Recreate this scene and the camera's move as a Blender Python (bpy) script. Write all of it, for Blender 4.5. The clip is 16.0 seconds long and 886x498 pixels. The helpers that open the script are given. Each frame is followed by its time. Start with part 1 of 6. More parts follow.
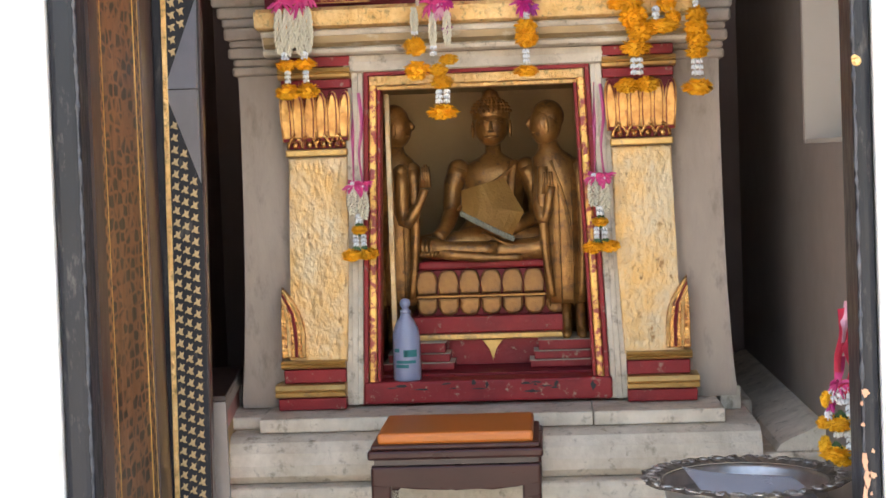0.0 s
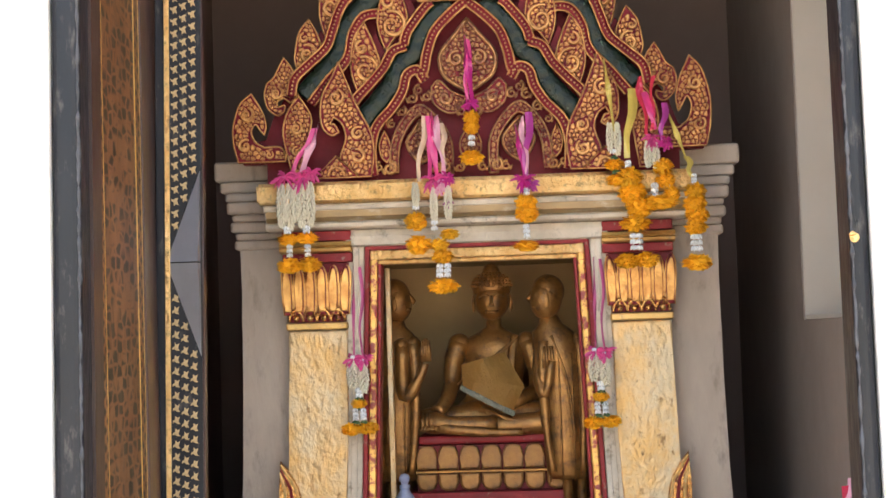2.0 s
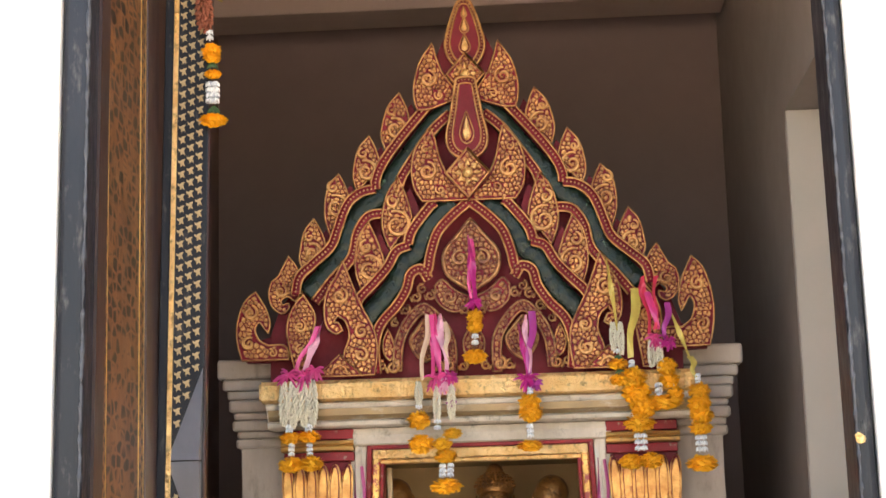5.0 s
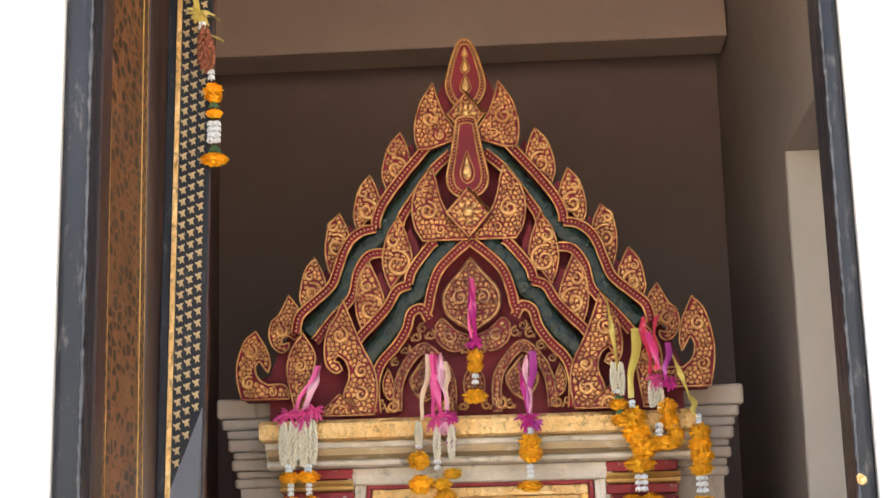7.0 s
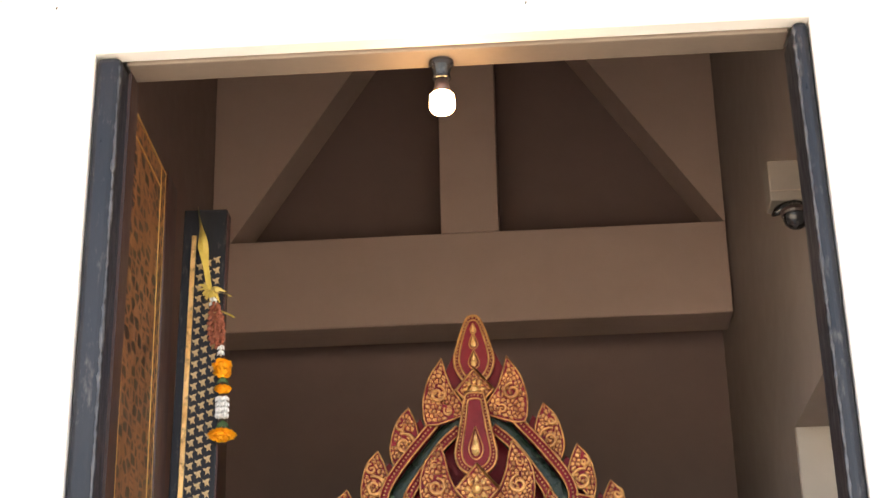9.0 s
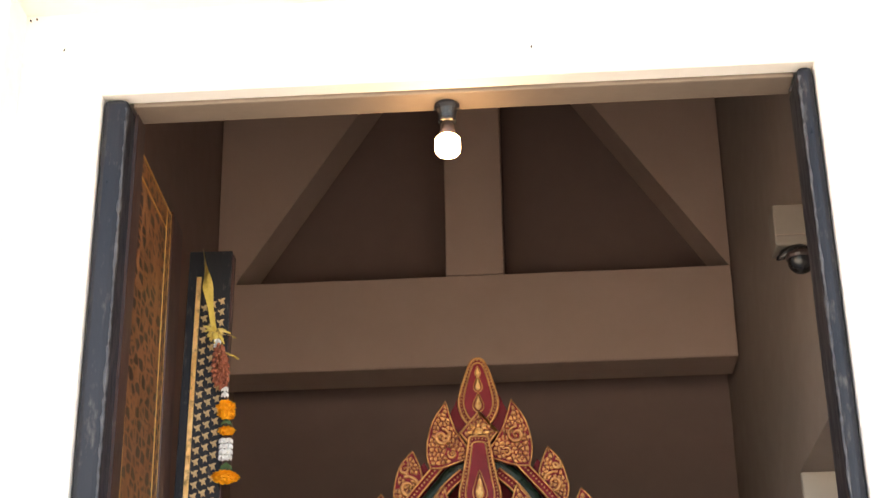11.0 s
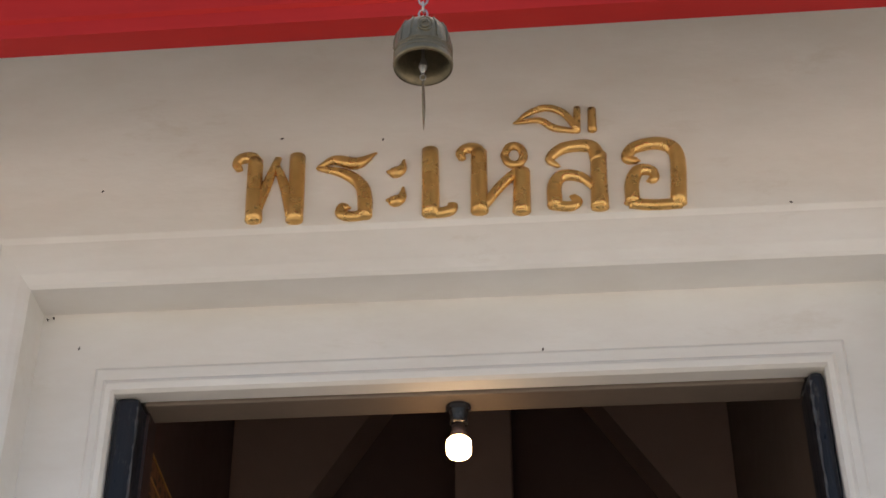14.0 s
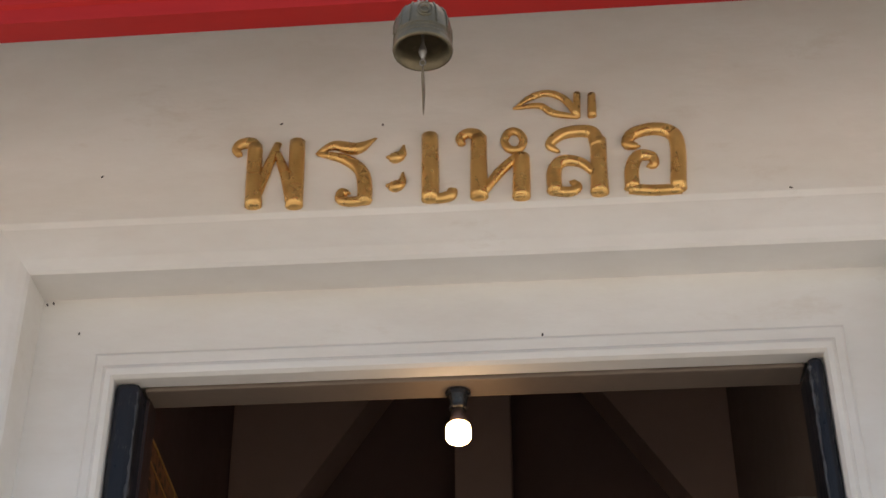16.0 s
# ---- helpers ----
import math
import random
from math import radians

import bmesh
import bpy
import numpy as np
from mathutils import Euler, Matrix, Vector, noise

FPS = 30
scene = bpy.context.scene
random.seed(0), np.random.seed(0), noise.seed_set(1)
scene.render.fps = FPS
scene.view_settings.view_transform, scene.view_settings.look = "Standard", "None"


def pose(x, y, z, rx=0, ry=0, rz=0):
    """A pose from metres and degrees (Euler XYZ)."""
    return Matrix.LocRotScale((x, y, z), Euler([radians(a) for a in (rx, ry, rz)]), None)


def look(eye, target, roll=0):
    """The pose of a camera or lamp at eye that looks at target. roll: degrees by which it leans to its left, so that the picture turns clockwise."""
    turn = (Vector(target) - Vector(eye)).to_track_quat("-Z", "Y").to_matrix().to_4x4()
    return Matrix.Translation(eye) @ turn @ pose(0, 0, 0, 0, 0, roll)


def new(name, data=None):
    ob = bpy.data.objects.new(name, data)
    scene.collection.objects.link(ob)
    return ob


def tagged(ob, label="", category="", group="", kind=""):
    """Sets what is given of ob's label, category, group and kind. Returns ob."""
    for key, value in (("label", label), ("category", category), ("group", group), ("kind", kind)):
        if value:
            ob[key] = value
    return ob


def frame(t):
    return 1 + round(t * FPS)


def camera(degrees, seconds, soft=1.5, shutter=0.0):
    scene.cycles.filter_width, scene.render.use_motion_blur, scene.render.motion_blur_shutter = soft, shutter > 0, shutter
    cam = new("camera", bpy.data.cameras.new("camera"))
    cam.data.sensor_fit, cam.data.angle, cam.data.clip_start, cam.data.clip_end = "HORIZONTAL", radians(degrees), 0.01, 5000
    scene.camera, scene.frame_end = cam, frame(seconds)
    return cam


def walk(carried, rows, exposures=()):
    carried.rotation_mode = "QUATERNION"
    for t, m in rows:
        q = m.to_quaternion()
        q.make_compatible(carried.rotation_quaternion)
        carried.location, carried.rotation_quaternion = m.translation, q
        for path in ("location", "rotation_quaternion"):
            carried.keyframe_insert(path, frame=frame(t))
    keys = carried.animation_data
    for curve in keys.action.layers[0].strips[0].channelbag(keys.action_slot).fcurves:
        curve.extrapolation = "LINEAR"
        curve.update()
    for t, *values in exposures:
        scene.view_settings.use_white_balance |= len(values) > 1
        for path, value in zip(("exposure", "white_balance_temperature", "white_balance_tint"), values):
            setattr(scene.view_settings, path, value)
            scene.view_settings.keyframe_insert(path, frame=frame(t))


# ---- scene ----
LENS, EYE = 31.07, 1.55
cam = camera(LENS, 16.0, soft=1.6)
# seconds, heading (degrees to the right of square), pitch, lean
ROWS = [
    (0.0, -3.600, -3.089, -2.070),
    (0.5, -3.589, -2.436, -2.039),
    (1.0, -3.549, -0.765, -1.917),
    (1.5, -3.453, 1.107, -1.863),
    (2.0, -3.409, 3.158, -1.801),
    (2.5, -3.372, 5.146, -1.734),
    (3.0, -3.365, 7.490, -1.603),
    (3.5, -3.326, 8.788, -1.617),
    (4.0, -3.326, 9.762, -1.584),
    (4.2, -3.324, 10.170, -1.570),
    (6.3, -3.327, 10.330, -1.540),
    (6.5, -3.327, 10.390, -1.532),
    (7.0, -3.300, 11.715, -1.426),
    (7.5, -3.399, 13.703, -1.310),
    (8.0, -3.361, 17.549, -1.304),
    (8.5, -3.402, 20.356, -1.197),
    (8.7, -3.363, 21.265, -1.367),
    (10.8, -3.510, 22.320, -1.020),
    (11.0, -3.529, 23.138, -1.009),
    (11.5, -3.565, 26.424, -0.779),
    (12.0, -3.640, 29.365, -0.608),
    (12.5, -3.719, 31.652, -0.493),
    (13.0, -3.789, 33.146, -0.392),
    (13.5, -3.851, 33.963, -0.337),
    (14.0, -3.853, 33.954, -0.323),
    (14.5, -3.846, 33.834, -0.306),
    (15.0, -3.836, 33.687, -0.309),
    (15.5, -3.817, 33.571, -0.371),
    (16.0, -3.845, 33.430, -0.309),
]


def gaze(yaw, pitch, lean):
    a, p = radians(yaw), radians(pitch)
    return look((0, 0, EYE), (math.sin(a) * math.cos(p), math.cos(a) * math.cos(p), EYE + math.sin(p)), lean)


BRIGHT, DIM, KELVIN, WARM, TINT = 3.27, 1.05, 6900, 7700, 10
walk(cam, [(t, gaze(a, p, r)) for t, a, p, r in ROWS],
     [(0.0, BRIGHT, WARM, TINT), (8.7, BRIGHT, WARM, TINT), (10.8, BRIGHT - 0.12, WARM, TINT), (11.4, BRIGHT - 0.4, WARM, TINT), (11.6, DIM + 1.55, WARM, TINT),
      (12.0, DIM + 0.92, KELVIN, TINT), (12.5, DIM + 0.42, KELVIN, TINT), (13.0, DIM + 0.16, KELVIN, TINT), (13.6, DIM, KELVIN, TINT), (16.0, DIM, KELVIN, TINT)])

# ---- world and sun ----
SUN_EL, SUN_AZ = 58.0, 20.0
world = bpy.data.worlds.new("sky")
world.use_nodes = True
scene.world = world
_n = world.node_tree.nodes
_sky = _n.new("ShaderNodeTexSky")
_sky.sky_type, _sky.sun_disc = "NISHITA", False
_sky.sun_elevation, _sky.sun_rotation = radians(SUN_EL), radians(SUN_AZ)
_sky.air_density, _sky.dust_density = 1.0, 3.0
world.node_tree.links.new(_sky.outputs[0], _n["Background"].inputs[0])
_n["Background"].inputs[1].default_value = 0.1
sun = new("sun", bpy.data.lights.new("sun", "SUN"))
sun.data.energy, sun.data.angle, sun.data.color = 2.5, radians(3.0), (1.0, 0.95, 0.86)
_d = Vector((math.sin(radians(SUN_AZ)) * math.cos(radians(SUN_EL)), math.cos(radians(SUN_AZ)) * math.cos(radians(SUN_EL)), math.sin(radians(SUN_EL))))
sun.matrix_world = look(_d * 20, (0, 0, 0))


# ---- materials ----
def nd(tree, kind, **kw):
    n = tree.nodes.new(kind)
    for k, v in kw.items():
        n.inputs[k].default_value = v
    return n


def mat(name, c1, c2=None, scale=6.0, rough=0.6, metal=0.0, bump=0.15, bscale=40.0, c3=None, lo=0.55, hi=0.7, s3=14.0,
        stretch=(1, 1, 1), dist=0.004, rvar=0.1, metal3=None, vary=0.0, coat=0.0, spec=0.5):
    """c1 to c2 by a broad noise, patches of c3 by a second one, fine relief by a third."""
    m = bpy.data.materials.new(name)
    m.use_nodes = True
    t = m.node_tree
    b = t.nodes["Principled BSDF"]
    L = t.links.new
    co = t.nodes.new("ShaderNodeTexCoord")
    mp = t.nodes.new("ShaderNodeMapping")
    mp.inputs["Scale"].default_value = stretch
    L(co.outputs["Object"], mp.inputs[0])
    n1 = nd(t, "ShaderNodeTexNoise", Scale=scale, Detail=6.0, Roughness=0.65)
    L(mp.outputs[0], n1.inputs["Vector"])
    mix = t.nodes.new("ShaderNodeMix")
    mix.data_type = "RGBA"
    mix.inputs[6].default_value, mix.inputs[7].default_value = (*c1, 1), (*(c2 or [v * 0.8 for v in c1]), 1)
    r1 = t.nodes.new("ShaderNodeMapRange")
    r1.inputs[1].default_value, r1.inputs[2].default_value = 0.35, 0.65
    L(n1.outputs[0], r1.inputs[0])
    L(r1.outputs[0], mix.inputs[0])
    col = mix.outputs[2]
    b.inputs["Metallic"].default_value = metal
    if c3:
        n3 = nd(t, "ShaderNodeTexNoise", Scale=s3, Detail=8.0, Roughness=0.7)
        L(mp.outputs[0], n3.inputs["Vector"])
        r3 = t.nodes.new("ShaderNodeMapRange")
        r3.inputs[1].default_value, r3.inputs[2].default_value = lo, hi
        L(n3.outputs[0], r3.inputs[0])
        m3 = t.nodes.new("ShaderNodeMix")
        m3.data_type = "RGBA"
        m3.inputs[7].default_value = (*c3, 1)
        L(r3.outputs[0], m3.inputs[0])
        L(col, m3.inputs[6])
        col = m3.outputs[2]
        if metal3 is not None:
            mm = t.nodes.new("ShaderNodeMapRange")
            mm.inputs[3].default_value, mm.inputs[4].default_value = metal, metal3
            L(r3.outputs[0], mm.inputs[0])
            L(mm.outputs[0], b.inputs["Metallic"])
    if vary:
        oi = t.nodes.new("ShaderNodeObjectInfo")
        hs = t.nodes.new("ShaderNodeHueSaturation")
        rv = t.nodes.new("ShaderNodeMapRange")
        rv.inputs[3].default_value, rv.inputs[4].default_value = 1 - vary, 1 + vary
        L(oi.outputs["Random"], rv.inputs[0])
        L(rv.outputs[0], hs.inputs["Value"])
        L(col, hs.inputs["Color"])
        col = hs.outputs[0]
    L(col, b.inputs["Base Color"])
    nb = nd(t, "ShaderNodeTexNoise", Scale=bscale, Detail=5.0, Roughness=0.6)
    L(mp.outputs[0], nb.inputs["Vector"])
    rr = t.nodes.new("ShaderNodeMapRange")
    rr.inputs[3].default_value, rr.inputs[4].default_value = max(0.03, rough - rvar), min(1, rough + rvar)
    L(nb.outputs[0], rr.inputs[0])
    L(rr.outputs[0], b.inputs["Roughness"])
    bp = nd(t, "ShaderNodeBump", Strength=bump, Distance=dist)
    L(nb.outputs[0], bp.inputs["Height"])
    L(bp.outputs[0], b.inputs["Normal"])
    b.inputs["Specular IOR Level"].default_value = spec
    if coat:
        b.inputs["Coat Weight"].default_value, b.inputs["Coat Roughness"].default_value = coat, 0.15
    return m


M = {}
M["white"] = mat("white_paint", (0.80, 0.785, 0.755), (0.72, 0.69, 0.645), 3.0, 0.65, bump=0.35, bscale=18, c3=(0.60, 0.54, 0.46), lo=0.60, hi=0.84, s3=4, stretch=(0.6, 1, 1.4))
M["plaster"] = mat("plaster_grey", (0.47, 0.38, 0.31), (0.36, 0.285, 0.23), 5.0, 0.8, bump=0.6, bscale=30, c3=(0.20, 0.16, 0.13), lo=0.54, hi=0.74, s3=16, stretch=(1, 1, 0.35))
M["stone"] = mat("lime_plaster_step", (0.71, 0.62, 0.505), (0.49, 0.41, 0.315), 9.0, 0.78, bump=0.9, bscale=26, c3=(0.20, 0.155, 0.11), lo=0.55, hi=0.72, s3=30, stretch=(1, 1, 0.8), dist=0.006)
M["wall"] = mat("brown_wall", (0.198, 0.130, 0.112), (0.174, 0.115, 0.099), 1.5, 0.6, bump=0.15, bscale=12)
M["beam"] = mat("brown_beam_paint", (0.40, 0.285, 0.236), (0.36, 0.255, 0.21), 1.5, 0.6, bump=0.15, bscale=12)
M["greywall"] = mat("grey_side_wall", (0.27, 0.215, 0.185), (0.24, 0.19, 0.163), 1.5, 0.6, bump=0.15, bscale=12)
# paler than the side wall: door light on the reveal put into its colour
M["reveal"] = mat("window_reveal_lit", (0.50, 0.44, 0.38), (0.45, 0.40, 0.34), 2.0, 0.7, bump=0.15, bscale=12)
M["floor"] = mat("floor_tile", (0.52, 0.45, 0.38), (0.44, 0.38, 0.32), 3, 0.4, bump=0.1)
M["ground"] = mat("paving", (0.52, 0.47, 0.41), (0.44, 0.40, 0.35), 1.2, 0.8, bump=0.3, c3=(0.22, 0.2, 0.17), lo=0.6, hi=0.8, s3=4)
M["lacquer"] = mat("blue_black_lacquer", (0.013, 0.014, 0.018), (0.023, 0.024, 0.030), 5, 0.36, bump=0.6, bscale=40, rvar=0.2, c3=(0.085, 0.076, 0.072), lo=0.56, hi=0.70, s3=44, stretch=(1, 1, 0.3), spec=0.26)
M["rubbed"] = mat("rubbed_lacquer_edge", (0.085, 0.087, 0.098), (0.028, 0.028, 0.032), 60, 0.5, bump=0.4, bscale=120, stretch=(1, 1, 0.4))
M["dark"] = mat("dark_wood", (0.035, 0.022, 0.02), (0.05, 0.028, 0.025), 6, 0.35, bump=0.25, bscale=30, stretch=(1, 1, 0.3))
M["maroon"] = mat("maroon_wood", (0.060, 0.017, 0.013), (0.036, 0.011, 0.009), 6, 0.3, bump=0.25, bscale=26, stretch=(0.4, 1, 1), spec=0.3)
M["maroon_v"] = mat("maroon_stile", (0.06, 0.022, 0.02), (0.04, 0.018, 0.018), 6, 0.35, bump=0.25, bscale=26, stretch=(1, 1, 0.3), coat=0.3)
M["red"] = mat("red_paint", (0.32, 0.02, 0.024), (0.21, 0.014, 0.018), 9, 0.5, bump=0.8, bscale=40, c3=(0.34, 0.23, 0.17), lo=0.59, hi=0.66, s3=38, spec=0.3)
M["redfield"] = mat("deep_red_lacquer", (0.21, 0.014, 0.023), (0.135, 0.009, 0.014), 8, 0.5, bump=0.4, bscale=40, spec=0.2)
M["fascia"] = mat("bright_red_paint", (0.52, 0.024, 0.022), (0.43, 0.018, 0.017), 3, 0.6, bump=0.2, bscale=16, stretch=(0.3, 1, 1), spec=0.25)
M["goldorn"] = mat("old_gold_ornament", (0.88, 0.48, 0.165), (0.34, 0.125, 0.036), 36, 0.25, metal=0.9, bump=0.8, bscale=110, rvar=0.14, c3=(0.15, 0.025, 0.016), lo=0.53, hi=0.64, s3=46, metal3=0.0)
M["giltcell"] = mat("carved_gilt_scales", (0.68, 0.36, 0.128), (0.33, 0.13, 0.048), 24, 0.37, metal=0.64, bump=0.6, bscale=120, rvar=0.16, c3=(0.17, 0.035, 0.02), lo=0.61, hi=0.72, s3=38, metal3=0.1)
M["giltworn"] = mat("worn_gilt_carving", (0.52, 0.27, 0.10), (0.26, 0.10, 0.045), 34, 0.42, metal=0.5, bump=0.6, bscale=120, c3=(0.14, 0.03, 0.018), lo=0.50, hi=0.64, s3=40, metal3=0.1)
M["giltpetal"] = mat("gilded_lotus_petals", (0.78, 0.43, 0.14), (0.42, 0.17, 0.05), 16, 0.34, metal=0.75, bump=0.7, bscale=60, c3=(0.24, 0.05, 0.025), lo=0.60, hi=0.72, s3=30, metal3=0.1)
M["goldbright"] = mat("bright_gold_leaf", (1.0, 0.68, 0.31), (0.86, 0.50, 0.18), 14, 0.32, metal=0.78, bump=1.0, bscale=60, c3=(0.42, 0.24, 0.09), lo=0.53, hi=0.66, s3=40, metal3=0.2, dist=0.012)
M["goldpale"] = mat("pale_gold_leaf", (0.72, 0.43, 0.165), (0.60, 0.475, 0.31), 11, 0.36, metal=0.52, bump=0.9, bscale=48, rvar=0.2, c3=(0.30, 0.16, 0.06), lo=0.60, hi=0.68, s3=34, metal3=0.2, dist=0.010, stretch=(1, 1, 0.7))
M["goldred"] = mat("gold_leaf_over_red", (0.72, 0.42, 0.13), (0.56, 0.29, 0.08), 12, 0.35, metal=0.7, bump=0.8, bscale=30, c3=(0.28, 0.02, 0.022), lo=0.50, hi=0.545, s3=60, metal3=0.0, dist=0.007)
M["tarnish"] = mat("tarnished_gilt_plaster", (0.40, 0.27, 0.125), (0.27, 0.19, 0.11), 14, 0.5, metal=0.25, bump=0.6, bscale=30, c3=(0.50, 0.42, 0.31), lo=0.54, hi=0.66, s3=18, metal3=0.0, stretch=(0.5, 1, 1))
M["golddull"] = mat("dull_gold_band", (0.70, 0.43, 0.15), (0.46, 0.27, 0.085), 8, 0.42, metal=0.55, bump=0.6, bscale=30, c3=(0.24, 0.15, 0.09), lo=0.56, hi=0.70, s3=26, metal3=0.0)
M["statue"] = mat("gilded_bronze", (0.42, 0.20, 0.060), (0.21, 0.095, 0.030), 14, 0.40, metal=0.62, bump=0.5, bscale=90, c3=(0.09, 0.045, 0.02), lo=0.52, hi=0.70, s3=28, metal3=0.3)
M["petalgold"] = mat("worn_gilt_petals", (0.34, 0.155, 0.042), (0.19, 0.082, 0.024), 18, 0.44, metal=0.45, bump=0.5, bscale=70, c3=(0.11, 0.045, 0.02), lo=0.54, hi=0.70, s3=34, metal3=0.1, vary=0.12)
M["niche"] = mat("niche_ochre", (0.42, 0.27, 0.11), (0.34, 0.21, 0.08), 3, 0.6, bump=0.2, bscale=14)
M["cloth"] = mat("gold_cloth", (0.58, 0.32, 0.085), (0.47, 0.25, 0.065), 14, 0.6, metal=0.2, bump=0.5, bscale=160)
M["lace"] = mat("grey_lace", (0.22, 0.22, 0.17), (0.14, 0.13, 0.09), 50, 0.8, bump=0.4, bscale=150)
M["glass_green"] = mat("green_mirror_glass", (0.012, 0.024, 0.014), (0.006, 0.009, 0.006), 26, 0.30, metal=0.1, spec=0.3, bump=1.0, bscale=30, c3=(0.10, 0.17, 0.10), lo=0.62, hi=0.7, s3=26, dist=0.006)
M["orange"] = mat("orange_leatherette", (0.56, 0.155, 0.024), (0.48, 0.128, 0.02), 4, 0.4, bump=0.2, bscale=200)
M["marigold"] = mat("marigold_petals", (0.94, 0.50, 0.025), (0.90, 0.39, 0.012), 60, 0.7, bump=0.3, bscale=90, vary=0.12)
M["marigold_y"] = mat("yellow_marigold_petals", (0.88, 0.52, 0.03), (0.82, 0.40, 0.015), 60, 0.7, bump=0.3, bscale=90, vary=0.1)
M["jasmine"] = mat("cream_jasmine_buds", (0.78, 0.72, 0.58), (0.62, 0.55, 0.40), 40, 0.7, bump=0.2, vary=0.06)
M["crown"] = mat("white_crown_flowers", (0.82, 0.83, 0.84), (0.70, 0.72, 0.74), 40, 0.6, bump=0.1, vary=0.05)
M["brownbud"] = mat("withered_buds", (0.34, 0.10, 0.05), (0.24, 0.07, 0.04), 40, 0.7, bump=0.2)
M["green"] = mat("green_leaf", (0.05, 0.10, 0.03), (0.03, 0.07, 0.02), 30, 0.6)
for _k, _c in (("pink", (0.72, 0.07, 0.25)), ("dusky", (0.48, 0.07, 0.20)), ("pale_pink", (0.80, 0.40, 0.50)), ("yellow", (0.66, 0.50, 0.12)), ("cream", (0.66, 0.44, 0.30)), ("magenta", (0.55, 0.025, 0.22)), ("purple", (0.42, 0.05, 0.27)), ("redr", (0.72, 0.05, 0.10))):
    M[_k] = mat(_k + "_ribbon_satin", _c, [v * 0.75 for v in _c], 20, 0.32, bump=0.2, bscale=30)
M["bronze"] = mat("bell_bronze", (0.27, 0.225, 0.145), (0.17, 0.145, 0.095), 18, 0.45, metal=0.7, bump=0.5, bscale=60, c3=(0.42, 0.36, 0.27), lo=0.62, hi=0.74, s3=30, metal3=0.5)
M["silver"] = mat("embossed_silver", (0.56, 0.53, 0.50), (0.40, 0.38, 0.36), 14, 0.36, metal=0.85, bump=0.3, bscale=30)
M["paper"] = mat("white_paper", (0.80, 0.81, 0.86), (0.76, 0.77, 0.83), 6, 0.7, bump=0.05)
M["ink"] = mat("pale_ink", (0.5, 0.5, 0.58), (0.46, 0.46, 0.55), 6, 0.7, bump=0.0)
M["blackplastic"] = mat("black_plastic", (0.015, 0.015, 0.017), (0.02, 0.02, 0.022), 6, 0.25, bump=0.05)
M["whitebox"] = mat("white_plastic", (0.62, 0.60, 0.56), (0.56, 0.54, 0.50), 6, 0.5, bump=0.05)
M["jbox"] = mat("aged_box_plastic", (0.21, 0.18, 0.155), (0.18, 0.152, 0.13), 6, 0.5, bump=0.05)
M["headpaint"] = mat("brown_door_head", (0.19, 0.148, 0.115), (0.155, 0.12, 0.093), 3, 0.6, bump=0.15)
M["birdgold"] = mat("pale_stencil_gold", (0.60, 0.44, 0.24), (0.46, 0.31, 0.15), 30, 0.5, metal=0.2, bump=0.2)
M["bead"] = mat("pale_gold_beads", (0.55, 0.33, 0.13), (0.42, 0.23, 0.08), 20, 0.4, metal=0.6, bump=0.2)
M["signgold"] = mat("sign_gold_paint", (0.82, 0.53, 0.20), (0.66, 0.39, 0.13), 7, 0.28, metal=0.82, bump=0.35, bscale=24, c3=(0.56, 0.34, 0.13), lo=0.56, hi=0.80, s3=10, rvar=0.06)
M["mirror"] = mat("faceted_metal", (0.55, 0.58, 0.65), (0.48, 0.51, 0.58), 8, 0.4, metal=0.85, bump=0.1)
M["case"] = mat("grey_metal_edge", (0.30, 0.255, 0.235), (0.24, 0.205, 0.19), 8, 0.4, metal=0.3, bump=0.1)
M["case_red"] = mat("red_painted_side", (0.55, 0.22, 0.19), (0.45, 0.18, 0.16), 12, 0.4, bump=0.1)
M["paleink"] = mat("teal_print", (0.05, 0.32, 0.32), (0.05, 0.28, 0.28), 10, 0.5, bump=0.0)
M["roof"] = mat("unseen_roof", (0.30, 0.10, 0.05), (0.24, 0.08, 0.04), 3, 0.6, bump=0.3)
M["wood_under"] = mat("dark_roof_boards", (0.10, 0.07, 0.055), (0.08, 0.055, 0.045), 3, 0.7, bump=0.2)
M["peach"] = mat("peach_paint_chip", (0.72, 0.40, 0.25), (0.66, 0.34, 0.2), 9, 0.7, bump=0.2)
M["skirt"] = mat("dark_speck", (0.03, 0.02, 0.02), (0.02, 0.015, 0.015), 9, 0.7, bump=0.2)
M["glow"] = bpy.data.materials.new("lit_bulb")
M["glow"].use_nodes = True
_b = M["glow"].node_tree.nodes["Principled BSDF"]
_b.inputs["Emission Color"].default_value, _b.inputs["Emission Strength"].default_value = (1.0, 0.62, 0.30, 1), 12.0
M["bottle"] = bpy.data.materials.new("translucent_bottle")
M["bottle"].use_nodes = True
_b = M["bottle"].node_tree.nodes["Principled BSDF"]
_b.inputs["Base Color"].default_value, _b.inputs["Roughness"].default_value = (0.34, 0.38, 0.54, 1), 0.3
_b.inputs["Transmission Weight"].default_value = 0.35


